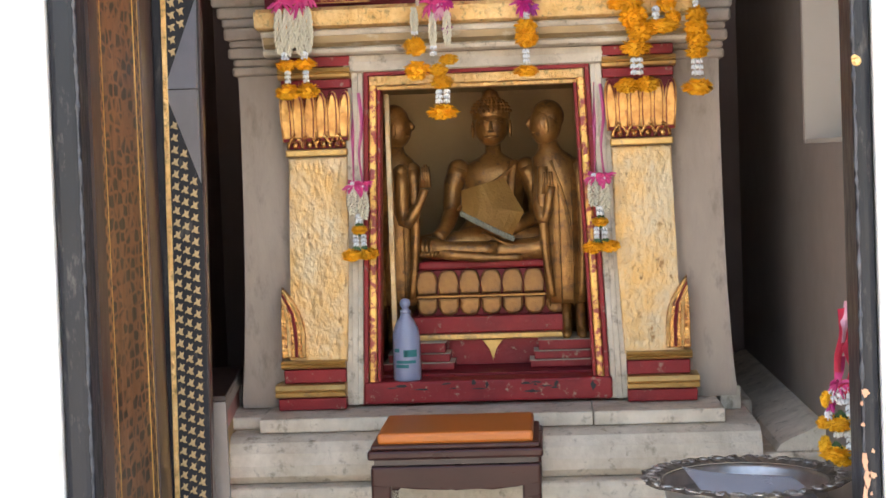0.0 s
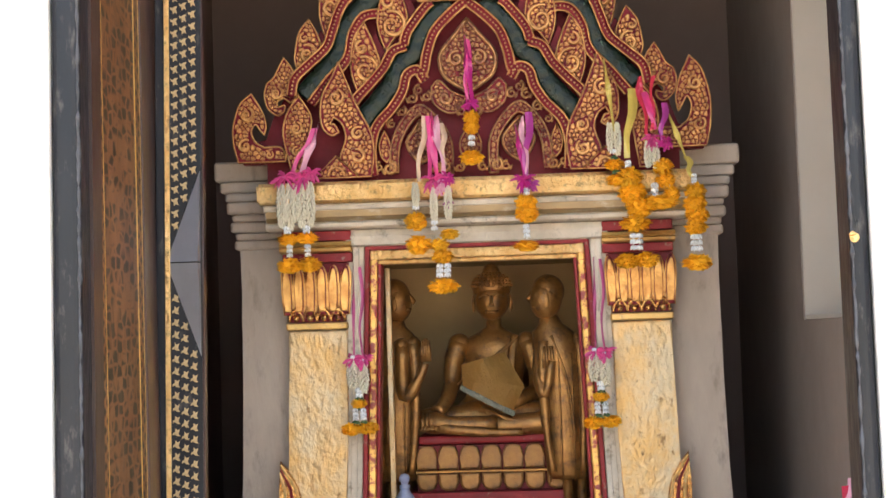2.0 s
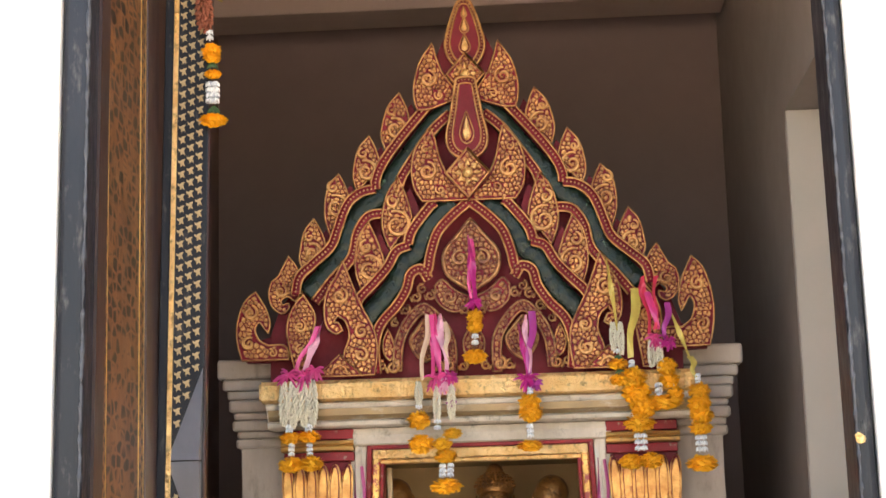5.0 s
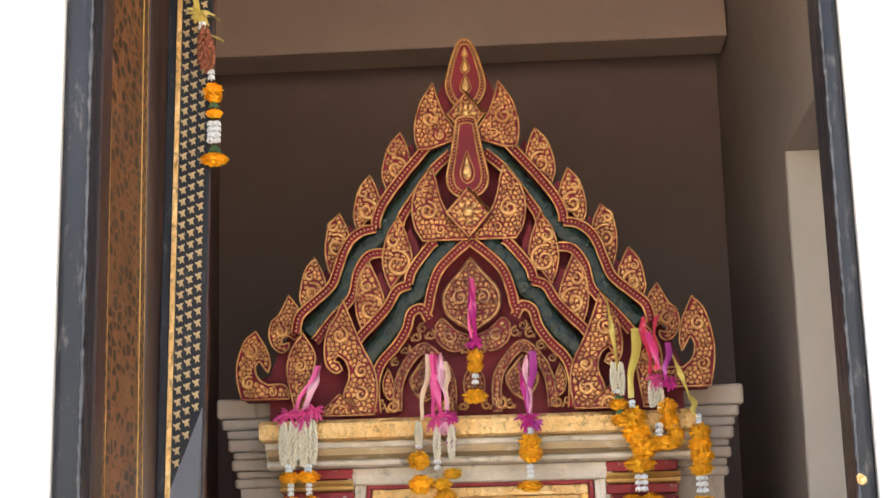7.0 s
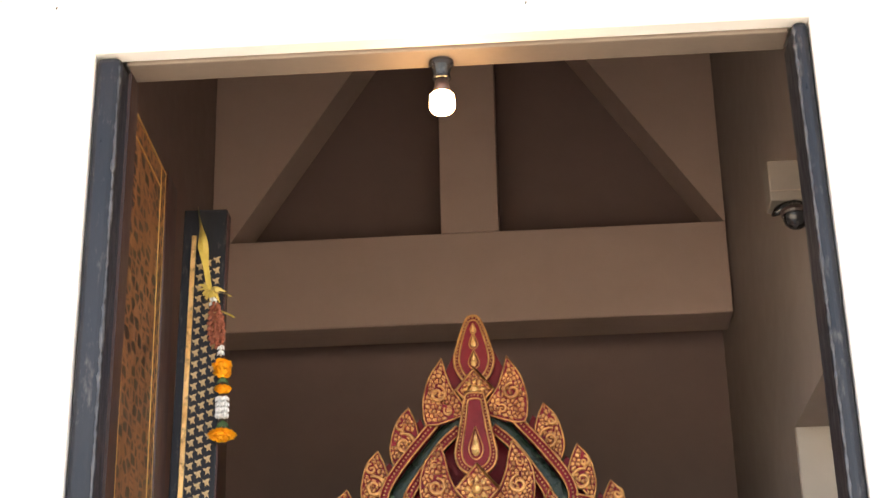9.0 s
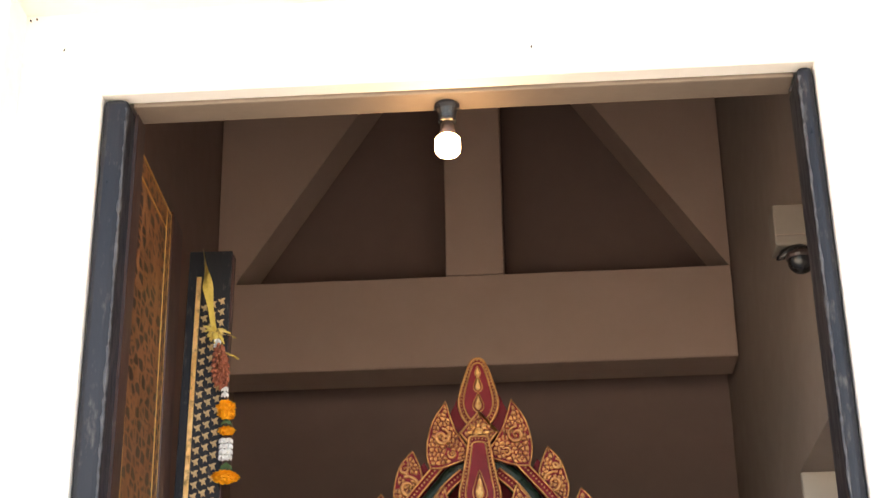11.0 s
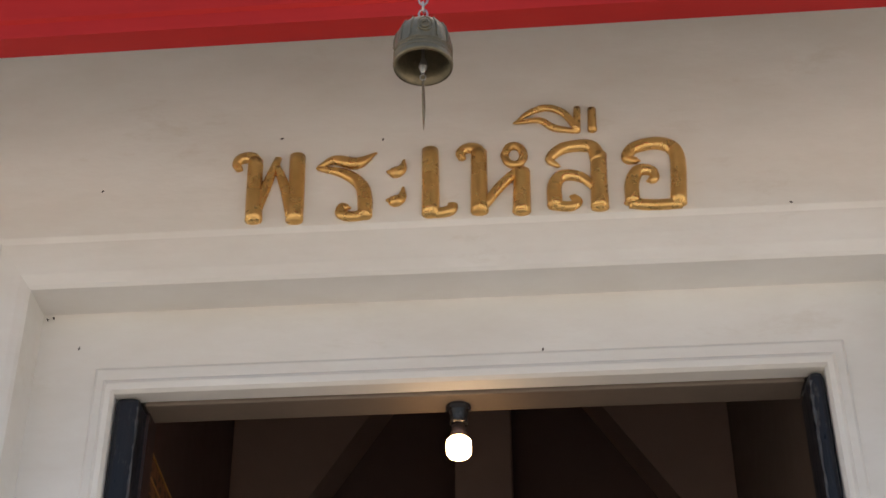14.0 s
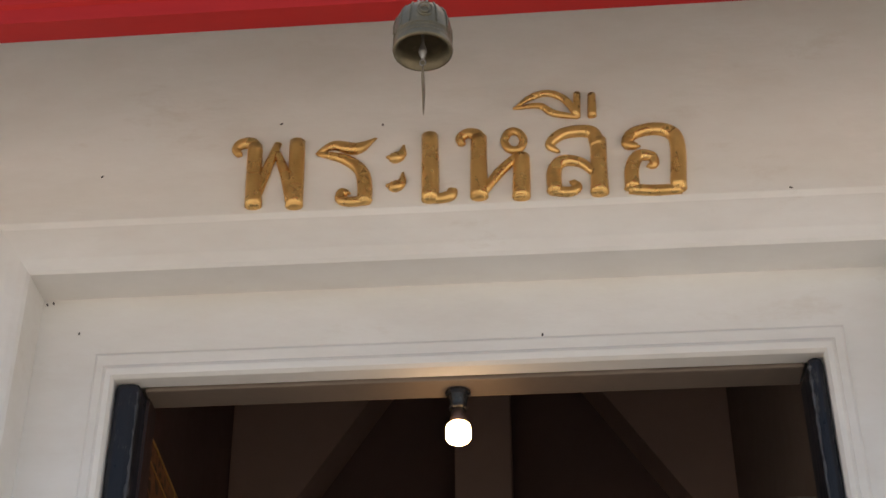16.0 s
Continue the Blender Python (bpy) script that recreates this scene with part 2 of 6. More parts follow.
def lozenges(name, ground, dark, pu, pv, axis, small, wob):
    """Dark lozenges in staggered rows on worn gold, pu and pv metres apart; axis 0 reads x, 1 reads y."""
    m = mat(name, ground, [v * 0.55 for v in ground], 9, 0.42, bump=0.2, bscale=40, c3=[v * 0.3 for v in ground], lo=0.56, hi=0.7, s3=20, stretch=(1, 1, 0.35), spec=0.35)
    t = m.node_tree
    L = t.links.new
    b = t.nodes["Principled BSDF"]
    old = b.inputs["Base Color"].links[0].from_socket
    co = t.nodes.new("ShaderNodeTexCoord")
    n = nd(t, "ShaderNodeTexNoise", Scale=30.0, Detail=2.0)
    L(co.outputs["Object"], n.inputs["Vector"])
    ad = t.nodes.new("ShaderNodeVectorMath")
    ad.operation = "MULTIPLY_ADD"
    ad.inputs[1].default_value = (wob, wob, wob)
    L(n.outputs["Color"], ad.inputs[0])
    L(co.outputs["Object"], ad.inputs[2])
    sp = t.nodes.new("ShaderNodeSeparateXYZ")
    L(ad.outputs[0], sp.inputs[0])

    def op(kind, a, v=None, c=None):
        q = t.nodes.new("ShaderNodeMath")
        q.operation = kind
        L(a, q.inputs[0])
        if c is not None:
            L(c, q.inputs[1])
        elif v is not None:
            q.inputs[1].default_value = v
        return q.outputs[0]

    def tri(a, p):
        return op("ABSOLUTE", op("SUBTRACT", op("FRACT", op("DIVIDE", a, p)), 0.5))
    d = op("ADD", tri(sp.outputs[axis], pu), c=tri(sp.outputs[2], pv))
    e = op("ABSOLUTE", op("SUBTRACT", d, 0.5))
    r = t.nodes.new("ShaderNodeMapRange")
    r.inputs[1].default_value, r.inputs[2].default_value = small - 0.05, small + 0.05
    L(e, r.inputs[0])
    x = t.nodes.new("ShaderNodeMix")
    x.data_type = "RGBA"
    x.inputs[7].default_value = (*dark, 1)
    L(r.outputs[0], x.inputs[0])
    L(old, x.inputs[6])
    L(x.outputs[2], b.inputs["Base Color"])
    return m




def network(name, gold, dark, size, width):
    """Gold scrolling lines round small dark cells, size cells to the metre."""
    m = mat(name, gold, [v * 0.6 for v in gold], 9, 0.42, bump=0.2, bscale=40, c3=[v * 0.35 for v in gold], lo=0.56, hi=0.7, s3=12, stretch=(1, 1, 0.35), spec=0.35)
    t = m.node_tree
    L = t.links.new
    b = t.nodes["Principled BSDF"]
    old = b.inputs["Base Color"].links[0].from_socket
    co = t.nodes.new("ShaderNodeTexCoord")
    mp = t.nodes.new("ShaderNodeMapping")
    mp.inputs["Scale"].default_value = (0.01, 0.62, 1.0)
    L(co.outputs["Object"], mp.inputs[0])
    n = nd(t, "ShaderNodeTexNoise", Scale=size * 0.8, Detail=2.0)
    L(mp.outputs[0], n.inputs["Vector"])
    ad = t.nodes.new("ShaderNodeVectorMath")
    ad.operation = "MULTIPLY_ADD"
    ad.inputs[1].default_value = (0, 0.5 / size, 0.5 / size)
    L(n.outputs["Color"], ad.inputs[0])
    L(mp.outputs[0], ad.inputs[2])
    v = nd(t, "ShaderNodeTexVoronoi", Scale=size, Randomness=0.55)
    v.feature = "DISTANCE_TO_EDGE"
    L(ad.outputs[0], v.inputs["Vector"])
    r = t.nodes.new("ShaderNodeMapRange")
    r.inputs[1].default_value, r.inputs[2].default_value = width - 0.05, width + 0.05
    L(v.outputs["Distance"], r.inputs[0])
    x = t.nodes.new("ShaderNodeMix")
    x.data_type = "RGBA"
    x.inputs[7].default_value = (*dark, 1)
    L(r.outputs[0], x.inputs[0])
    L(old, x.inputs[6])
    L(x.outputs[2], b.inputs["Base Color"])
    return m


M["tracery"] = network("gold_tracery_on_red_lacquer", (0.27, 0.118, 0.05), (0.018, 0.011, 0.010), 36.0, 0.115)
M["borderpattern"] = lozenges("gold_chain_border", (0.30, 0.132, 0.05), (0.022, 0.010, 0.008), 0.047, 0.036, 1, 0.22, 0.004)




# ---- mesh helpers ----
def link(name, bm, material, smooth=False):
    me = bpy.data.meshes.new(name)
    bmesh.ops.recalc_face_normals(bm, faces=bm.faces)
    bm.to_mesh(me)
    bm.free()
    me.materials.append(M[material])
    if smooth:
        me.polygons.foreach_set("use_smooth", [True] * len(me.polygons))
    return me


def part(name, bm, material, parent, label="", smooth=False):
    me = bm if isinstance(bm, bpy.types.Mesh) else link(name, bm, material, smooth)
    ob = new(name, me)
    ob.parent = parent
    if label:
        tagged(ob, label)
    return ob


def thing(name, label, category, group="", at=(0, 0, 0)):
    ob = new(name)
    ob.location = at
    return tagged(ob, label, category, group)


def solid(name, bm, material, label, category, kind="", group="", smooth=False):
    return tagged(new(name, link(name, bm, material, smooth)), label, category, group, kind)


def box(bm, x0, x1, y0, y1, z0, z1, bevel=0.0):
    r = bmesh.ops.create_cube(bm, size=1.0, matrix=Matrix.Translation(((x0 + x1) / 2, (y0 + y1) / 2, (z0 + z1) / 2)) @ Matrix.Diagonal((x1 - x0, y1 - y0, z1 - z0, 1)))
    if bevel:
        es = list({e for v in r["verts"] for e in v.link_edges})
        bmesh.ops.bevel(bm, geom=es, offset=bevel, segments=2, affect="EDGES", profile=0.5)
    return bm


def boxes(*rows, bevel=0.0):
    bm = bmesh.new()
    for r in rows:
        box(bm, *r, bevel=bevel)
    return bm


def plate(bm, pts, y0, y1, bevel=0.0):
    """A flat form with the outline pts in x and z, from y0 (front) to y1."""
    a = [bm.verts.new((x, y0, z)) for x, z in pts]
    c = [bm.verts.new((x, y1, z)) for x, z in pts]
    front = bm.faces.new(a)
    bm.faces.new(c[::-1])
    n = len(pts)
    for i in range(n):
        bm.faces.new((a[i], c[i], c[(i + 1) % n], a[(i + 1) % n]))
    if bevel:
        bmesh.ops.bevel(bm, geom=list(front.edges), offset=bevel, segments=2, affect="EDGES", profile=0.5)
    return bm


def lathe(bm, prof, at=(0, 0, 0), seg=20, squash=(1, 1)):
    rings = []
    for r, z in prof:
        rings.append([bm.verts.new((at[0] + r * squash[0] * math.cos(6.28319 * i / seg), at[1] + r * squash[1] * math.sin(6.28319 * i / seg), at[2] + z)) for i in range(seg)])
    for a, b in zip(rings, rings[1:]):
        for i in range(seg):
            bm.faces.new((a[i], a[(i + 1) % seg], b[(i + 1) % seg], b[i]))
    for ring, flip in ((rings[0], True), (rings[-1], False)):
        bm.faces.new(ring[::-1] if flip else ring)
    return bm


def tube(bm, pts, radii, seg=6, flat=1.0, ax=Vector((0, 1, 0)), caps=True):
    """A sweep along pts; radii one number or one for each; flat squashes it along ax."""
    pts = [Vector(p) for p in pts]
    n = len(pts)
    if not hasattr(radii, "__len__"):
        radii = [radii] * n
    rings = []
    for i, p in enumerate(pts):
        d = (pts[min(i + 1, n - 1)] - pts[max(i - 1, 0)]).normalized()
        side = d.cross(ax)
        side = side.normalized() if side.length > 1e-4 else Vector((1, 0, 0))
        up = side.cross(d).normalized()
        rings.append([bm.verts.new(p + side * (radii[i] * math.cos(6.28319 * k / seg)) + up * (flat * radii[i] * math.sin(6.28319 * k / seg))) for k in range(seg)])
    for a, b in zip(rings, rings[1:]):
        for k in range(seg):
            bm.faces.new((a[k], a[(k + 1) % seg], b[(k + 1) % seg], b[k]))
    if caps:
        bm.faces.new(rings[0][::-1])
        bm.faces.new(rings[-1])
    return bm


def curve(ctrl, n=16):
    """Catmull-Rom through the control points."""
    c = [Vector(p) for p in ctrl]
    c = [c[0] * 2 - c[1]] + c + [c[-1] * 2 - c[-2]]
    out = []
    for i in range(1, len(c) - 2):
        for k in range(n):
            t = k / n
            out.append(0.5 * ((2 * c[i]) + (c[i + 1] - c[i - 1]) * t + (2 * c[i - 1] - 5 * c[i] + 4 * c[i + 1] - c[i + 2]) * t * t + (3 * c[i] - c[i - 1] - 3 * c[i + 1] + c[i + 2]) * t ** 3))
    out.append(c[-2])
    return out


def moulding(bm, prof, x0, x1, ends=True):
    """A profile of (y, z) points run along x."""
    a = [bm.verts.new((x0, y, z)) for y, z in prof]
    b = [bm.verts.new((x1, y, z)) for y, z in prof]
    n = len(prof)
    for i in range(n):
        bm.faces.new((a[i], b[i], b[(i + 1) % n], a[(i + 1) % n]))
    bm.faces.new(a[::-1])
    bm.faces.new(b)
    return bm


def ball(bm, at, r, seg=10, rings=7, scale=(1, 1, 1), rot=None):
    m = Matrix.Translation(at) @ (rot or Matrix()) @ Matrix.Diagonal((*scale, 1))
    bmesh.ops.create_uvsphere(bm, u_segments=seg, v_segments=rings, radius=r, matrix=m)
    return bm

# ---- the building ----
XL, XR, ZT, FLOOR = -0.926, 0.6135, 3.222, 0.45     # door opening at z = 2.1; it narrows upwards
C = -0.162                                          # axis of the shrine


def left(z):
    return 0.0075 * (z - 2.1)


def right(z):
    return -0.0062 * (z - 2.1)


def facade():
    prof = [(0, 0, 3.026), (0, 0, 2.985), (0.006, 0.006, 2.975), (0.017, 0.02, 2.972), (0.024, 0.03, 2.978), (0.028, 0.036, 2.986), (0.044, 0.062, 2.988),
            (0.05, 0.070, 2.993), (0.052, 0.072, 3.0), (0.190, 0.218, 3.0), (0.190, 0.218, 2.892), (0.196, 0.226, 2.885), (0.212, 0.248, 2.876), (0.236, 0.285, 2.870),
            (0.262, 0.322, 2.866), (0.270, 0.334, 2.858), (2.6, 1.6, 2.858), (2.6, 1.6, 3.11), (0, 0, 3.11)]
    bm = bmesh.new()
    cols = []
    for ox, oz, y in prof:
        zt = ZT + oz
        cols.append([bm.verts.new(p) for p in ((XL - ox + left(-0.02), y, -0.02), (XL - ox + left(zt), y, zt), (XR + ox + right(zt), y, zt), (XR + ox + right(-0.02), y, -0.02))])
    n = len(cols)
    for i in range(n - 1):
        a, b = cols[i], cols[i + 1]
        for k in range(3):
            bm.faces.new((a[k], a[k + 1], b[k + 1], b[k]))
    return solid("wall_front", bm, "white", "white painted temple front with a moulded door surround", "wall", "structure")


facade()
solid("ground", boxes((-60, 60, -60, 60, -0.3, 0.0)), "ground", "sunlit grey stone paving of the forecourt", "ground", "structure")
solid("floor", boxes((-1.3, 0.95, 2.9, 5.8, 0.02, FLOOR)), "floor", "raised tiled floor of the shrine room", "floor", "structure")
solid("wall_north", boxes((-1.35, 0.95, 5.6, 5.75, FLOOR, 4.96)), "wall", "dark brown painted back wall", "wall", "structure")
solid("wall_west", boxes((-1.285, -1.135, 3.114, 5.597, FLOOR, 4.96)), "wall", "dark brown painted side wall", "wall", "structure")
NY0, NY1, NZ0, NZ1, WX = 3.40, 4.235, 1.565, 2.665, 0.69
bm = boxes((WX, WX + 0.26, 3.114, NY0, FLOOR, 4.96), (WX, WX + 0.26, NY1, 5.597, FLOOR, 4.96), (WX, WX + 0.26, NY0, NY1, FLOOR, NZ0), (WX, WX + 0.26, NY0, NY1, NZ1, 4.96))
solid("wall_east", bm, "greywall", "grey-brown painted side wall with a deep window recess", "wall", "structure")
win = tagged(thing("window_1", "blind window recess, its reveal coloured paler for the light it catches", "window"), kind="structure")
# reveal and sill carry the door's light in their paler base colour
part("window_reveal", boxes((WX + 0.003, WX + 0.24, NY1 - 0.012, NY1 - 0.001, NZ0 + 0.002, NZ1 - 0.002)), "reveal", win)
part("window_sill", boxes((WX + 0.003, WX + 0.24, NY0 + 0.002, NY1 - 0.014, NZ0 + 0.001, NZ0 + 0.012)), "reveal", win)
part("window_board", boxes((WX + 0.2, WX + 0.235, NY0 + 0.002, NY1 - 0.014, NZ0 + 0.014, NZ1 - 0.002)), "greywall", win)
solid("ceiling", boxes((-1.35, 0.95, 2.7, 5.8, 4.965, 5.05)), "wood_under", "dark boarded ceiling under the roof", "ceiling", "structure")

# gable truss over the shrine
truss = tagged(thing("roof_truss", "brown painted tie beam, king post and gable struts", "roof truss"), kind="structure")
GY0, GY1 = 5.2, 5.40
part("tie_beam", boxes((-1.13, 0.685, GY0, GY1, 3.335, 3.672), bevel=0.006), "beam", truss)
part("king_post", boxes((-0.312, -0.107, GY0 + 0.002, GY1 - 0.002, 3.674, 4.96), bevel=0.004), "beam", truss)
part("gable_panel", plate(bmesh.new(), [(-1.13, 3.674), (-1.062, 3.674), (-0.318, 4.80), (-0.318, 4.96), (-1.13, 4.96)], GY0 + 0.004, GY1), "beam", truss)
part("gable_panel", plate(bmesh.new(), [(0.685, 3.674), (0.685, 4.96), (-0.10, 4.96), (-0.10, 4.83), (0.678, 3.674)], GY0 + 0.004, GY1), "beam", truss)

# door frame
frame_ = tagged(thing("door_frame", "weathered blue-black lacquered wooden door frame", "door frame"), kind="structure")


def post(x0, x1, lean):
    z0, z1 = FLOOR, ZT - 0.004
    bm = boxes((x0, x1, 2.990, 3.125, z0, z1), bevel=0.014)
    for v in bm.verts:
        v.co.x += lean(v.co.z)
    return part("post", bm, "lacquer", frame_, smooth=False)


post(XL + 0.002, -0.869, left)
post(0.577, XR - 0.002, right)
# rubbed arrises of the posts
for x0, lean, y0 in ((-0.8715, left, 2.993), (0.5795, right, 2.993)):
    bm = bmesh.new()
    rnd = random.Random(int(x0 * 1000))
    zs = [FLOOR + 0.02 + i * 0.012 for i in range(228)]
    tube(bm, [(x0 + lean(z) + rnd.uniform(-0.001, 0.001), y0 + 0.001, z) for z in zs], [max(0.0006, rnd.gauss(0.0028, 0.0012)) for z in zs], 6)
    part("rubbed_edge", bm, "rubbed", frame_, "rubbed grey edge of the lacquer")
part("head", boxes((-0.860, 0.570, 3.03, 3.112, 3.214, 3.30), bevel=0.004), "headpaint", frame_, "pale brown underside of the door head")
bm = boxes((-0.8685, -0.862, 3.056, 3.12, FLOOR + 0.01, ZT - 0.012))
for v in bm.verts:
    v.co.x += left(v.co.z)
part("bead", bm, "dark", frame_)
for x, z, w, h in ((0.590, 1.095, 0.008, 0.009), (0.584, 1.035, 0.004, 0.005), (0.586, 0.965, 0.006, 0.020), (0.590, 0.935, 0.009, 0.024), (0.600, 0.940, 0.009, 0.009), (0.586, 0.895, 0.006, 0.026), (0.584, 0.860, 0.005, 0.022), (0.602, 0.985, 0.004, 0.006), (0.597, 0.905, 0.003, 0.005), (0.583, 1.075, 0.003, 0.006)):
    pts = [(x + w * math.cos(6.283 * i / 20) * random.uniform(0.4, 1.1), z + h * math.sin(6.283 * i / 20) * random.uniform(0.4, 1.1)) for i in range(20)]
    part("paint_chip", plate(bmesh.new(), pts, 2.9885, 2.993), "peach", frame_, "peach undercoat where the lacquer has chipped")
hook = thing("door_hook", "small brass hook plate on the lacquered post", "hook")
bm = bmesh.new()
lathe(bm, [(0.009, 0), (0.009, 0.004), (0.005, 0.006), (0.005, 0.011)], seg=12)
bmesh.ops.rotate(bm, verts=bm.verts, matrix=Matrix.Rotation(radians(90), 3, "X"))
bmesh.ops.translate(bm, verts=bm.verts, vec=(0.586, 2.9895, 1.710))
part("plate", bm, "goldbright", hook)
bm = bmesh.new()
tube(bm, [(0.579, 2.989, 1.713), (0.577, 2.982, 1.716), (0.581, 2.980, 1.720), (0.586, 2.981, 1.717)], 0.0025, 6)
part("ring", bm, "goldbright", hook)

# door leaf folded back into the room
leaf = thing("door_leaf", "open red-brown lacquered door leaf with gold tracery", "door")
LX = -0.872
part("core", boxes((LX - 0.045, LX, 3.13, 3.69, FLOOR + 0.02, 3.212), bevel=0.003), "dark", leaf)
part("tracery_panel", boxes((LX + 0.001, LX + 0.004, 3.150, 3.555, FLOOR + 0.05, 3.190)), "tracery", leaf, "worn gold scrolling tracery on dark red")
part("stile", boxes((LX + 0.001, LX + 0.010, 3.560, 3.688, FLOOR + 0.03, 3.205), bevel=0.002), "maroon_v", leaf, "dark maroon stile")
for y0, y1 in ((3.141, 3.148), (3.196, 3.199), (3.508, 3.511), (3.5555, 3.559)):
    part("gold_line", boxes((LX + 0.002, LX + 0.0062, y0, y1, FLOOR + 0.05, 3.192)), "golddull", leaf)
part("gold_line", boxes((LX + 0.002, LX + 0.0062, 3.141, 3.559, 3.192, 3.196)), "golddull", leaf)
part("gold_line", boxes((LX + 0.002, LX + 0.0060, 3.20, 3.507, 3.135, 3.139)), "golddull", leaf)
for y0, y1 in ((3.1485, 3.1955), (3.5115, 3.555)):
    part("border", boxes((LX + 0.002, LX + 0.0052, y0, y1, FLOOR + 0.05, 3.191)), "borderpattern", leaf, "gold chain border")

_p = Vector((-0.862, 3.06, 0))
_lean = Matrix.Translation((0, 0, 2.1)) @ Matrix.Rotation(radians(0.9), 4, "Y") @ Matrix.Translation((0, 0, -2.1))
leaf.matrix_basis = Matrix.Translation((-0.009, 0, 0)) @ Matrix.Translation(_p) @ Matrix.Rotation(radians(2.1), 4, "Z") @ Matrix.Translation(-_p)

# the narrow patterned panel that stands at the end of the leaf
pan = thing("folded_door_panel", "black lacquered panel stencilled with gold birds", "door panel")
PX0, PX1, PY = -0.898, -0.788, 3.70
part("board", boxes((PX0, PX1, PY, PY + 0.035, FLOOR + 0.02, 3.142), bevel=0.003), "lacquer", pan)
part("gold_strip", boxes((-0.875, -0.8625, PY - 0.006, PY - 0.0005, FLOOR + 0.1, 3.07), bevel=0.002), "goldbright", pan, "raised gilt edge strip")
part("edge_strip", boxes((PX1 + 0.0005, PX1 + 0.004, PY + 0.002, PY + 0.03, FLOOR + 0.03, 3.13)), "maroon_v", pan)


def bird(s):
    bm = bmesh.new()
    pts = [(-0.0075, 0.006), (-0.003, 0.0035), (0.0015, 0.007), (0.0075, 0.0075), (0.004, 0.002), (0.007, -0.0075), (0.002, -0.0045), (-0.002, -0.0085), (-0.0025, -0.001), (-0.0065, 0.0005)]
    plate(bm, [(x * 1.2, z * 1.2 * s) for x, z in pts], -0.0012, 0.0)
    return link("bird", bm, "birdgold")


BIRDS = {1: bird(1), -1: bird(-1)}
ZD = 1.732
k = 0
for i in range(-38, 48):
    z = ZD + i * 0.0285
    if not FLOOR + 0.12 < z < 3.0:
        continue
    for j in range(4):
        x = -0.851 + j * 0.0215
        zz = z + abs(j) * 0.0085 * (1 if i >= 0 else -1)
        if abs(zz - ZD) / 0.225 + max(0, (-0.785 - x)) / 0.082 < 1.12 or x > PX1 - 0.009:
            continue
        if abs(z - 1.9) < 1.3:
            part("bird", BIRDS[1 if i >= 0 else -1], None, pan).location = (x, PY - 0.0004, zz)
bm = bmesh.new()
a = [bm.verts.new(v) for v in ((-0.872, PY - 0.002, ZD), (-0.791, PY - 0.002, ZD + 0.215), (-0.791, PY - 0.002, ZD), (-0.791, PY - 0.03, ZD))]
bm.faces.new((a[0], a[1], a[3])), bm.faces.new((a[1], a[2], a[3])), bm.faces.new((a[0], a[3], a[2])), bm.faces.new((a[0], a[2], a[1]))
part("upper_facet", bm, "mirror", pan, "bright faceted metal half diamond")
bm = bmesh.new()
a = [bm.verts.new(v) for v in ((-0.872, PY - 0.002, ZD - 0.003), (-0.790, PY - 0.002, ZD - 0.222), (-0.791, PY - 0.002, ZD - 0.003), (-0.791, PY - 0.03, ZD - 0.003))]
bm.faces.new((a[0], a[3], a[1])), bm.faces.new((a[1], a[3], a[2])), bm.faces.new((a[0], a[2], a[3])), bm.faces.new((a[0], a[1], a[2]))
part("lower_facet", bm, "mirror", pan, "darker faceted metal half diamond")

pan.matrix_basis = Matrix.Translation((0.005, 0, 0)) @ _lean

# eave above the facade
eave = tagged(thing("eave", "bright red painted eave board under an added, unseen roof", "eave"), kind="structure")
bm = bmesh.new()
moulding(bm, [(2.30, 3.646), (2.30, 3.682), (2.292, 3.688), (2.292, 3.75), (2.28, 3.76), (2.27, 3.83), (2.36, 3.83), (2.36, 3.650)], -3.2, 2.8)
part("fascia_board", bm, "fascia", eave)
# roof slope out of view, added to keep the sky off the room and front
bm = bmesh.new()
moulding(bm, [(2.22, 3.82), (2.22, 3.88), (5.9, 5.9), (5.9, 5.83), (3.2, 4.50)], -3.3, 3.0)
part("roof", bm, "roof", eave, "unseen roof slope added to block the sky")
# soffit hidden by the board, added; white so it throws no red on the wall
bm = bmesh.new()
moulding(bm, [(2.362, 3.825), (2.85, 4.26), (2.852, 4.24), (2.362, 3.795)], -3.2, 2.8)
part("soffit", bm, "white", eave, "unseen eave soffit, added in white to keep red bounce off the wall")

_p = Vector((-0.8, 2.3, 3.65))
eave.matrix_basis = Matrix.Translation(_p) @ Matrix.Rotation(radians(-0.55), 4, "Y") @ Matrix.Translation(-_p)

# bulb
lamp = thing("bulb_lamp", "lit warm bulb in a black holder under the door head", "lamp")
bx, by = -0.176, 3.085
bm = bmesh.new()
lathe(bm, [(0.028, 0), (0.028, -0.006), (0.022, -0.012), (0.018, -0.034), (0.020, -0.036), (0.020, -0.042), (0.016, -0.044)], (bx, by, 3.213), 20)
part("holder", bm, "blackplastic", lamp, smooth=False)
bm = bmesh.new()
lathe(bm, [(0.014, 0), (0.016, -0.014), (0.021, -0.032)], (bx, by, 3.168), 20)
part("collar", bm, "dark", lamp, smooth=True)
bm = bmesh.new()
lathe(bm, [(0.020, 0), (0.0265, -0.006), (0.0275, -0.020), (0.0270, -0.036), (0.022, -0.043), (0.006, -0.046)], (bx, by, 3.136), 20)
part("bulb", bm, "glow", lamp, smooth=True)

# ---- the shrine ----
shrine = thing("shrine", "gilded and plastered niche shrine with red mouldings", "shrine")


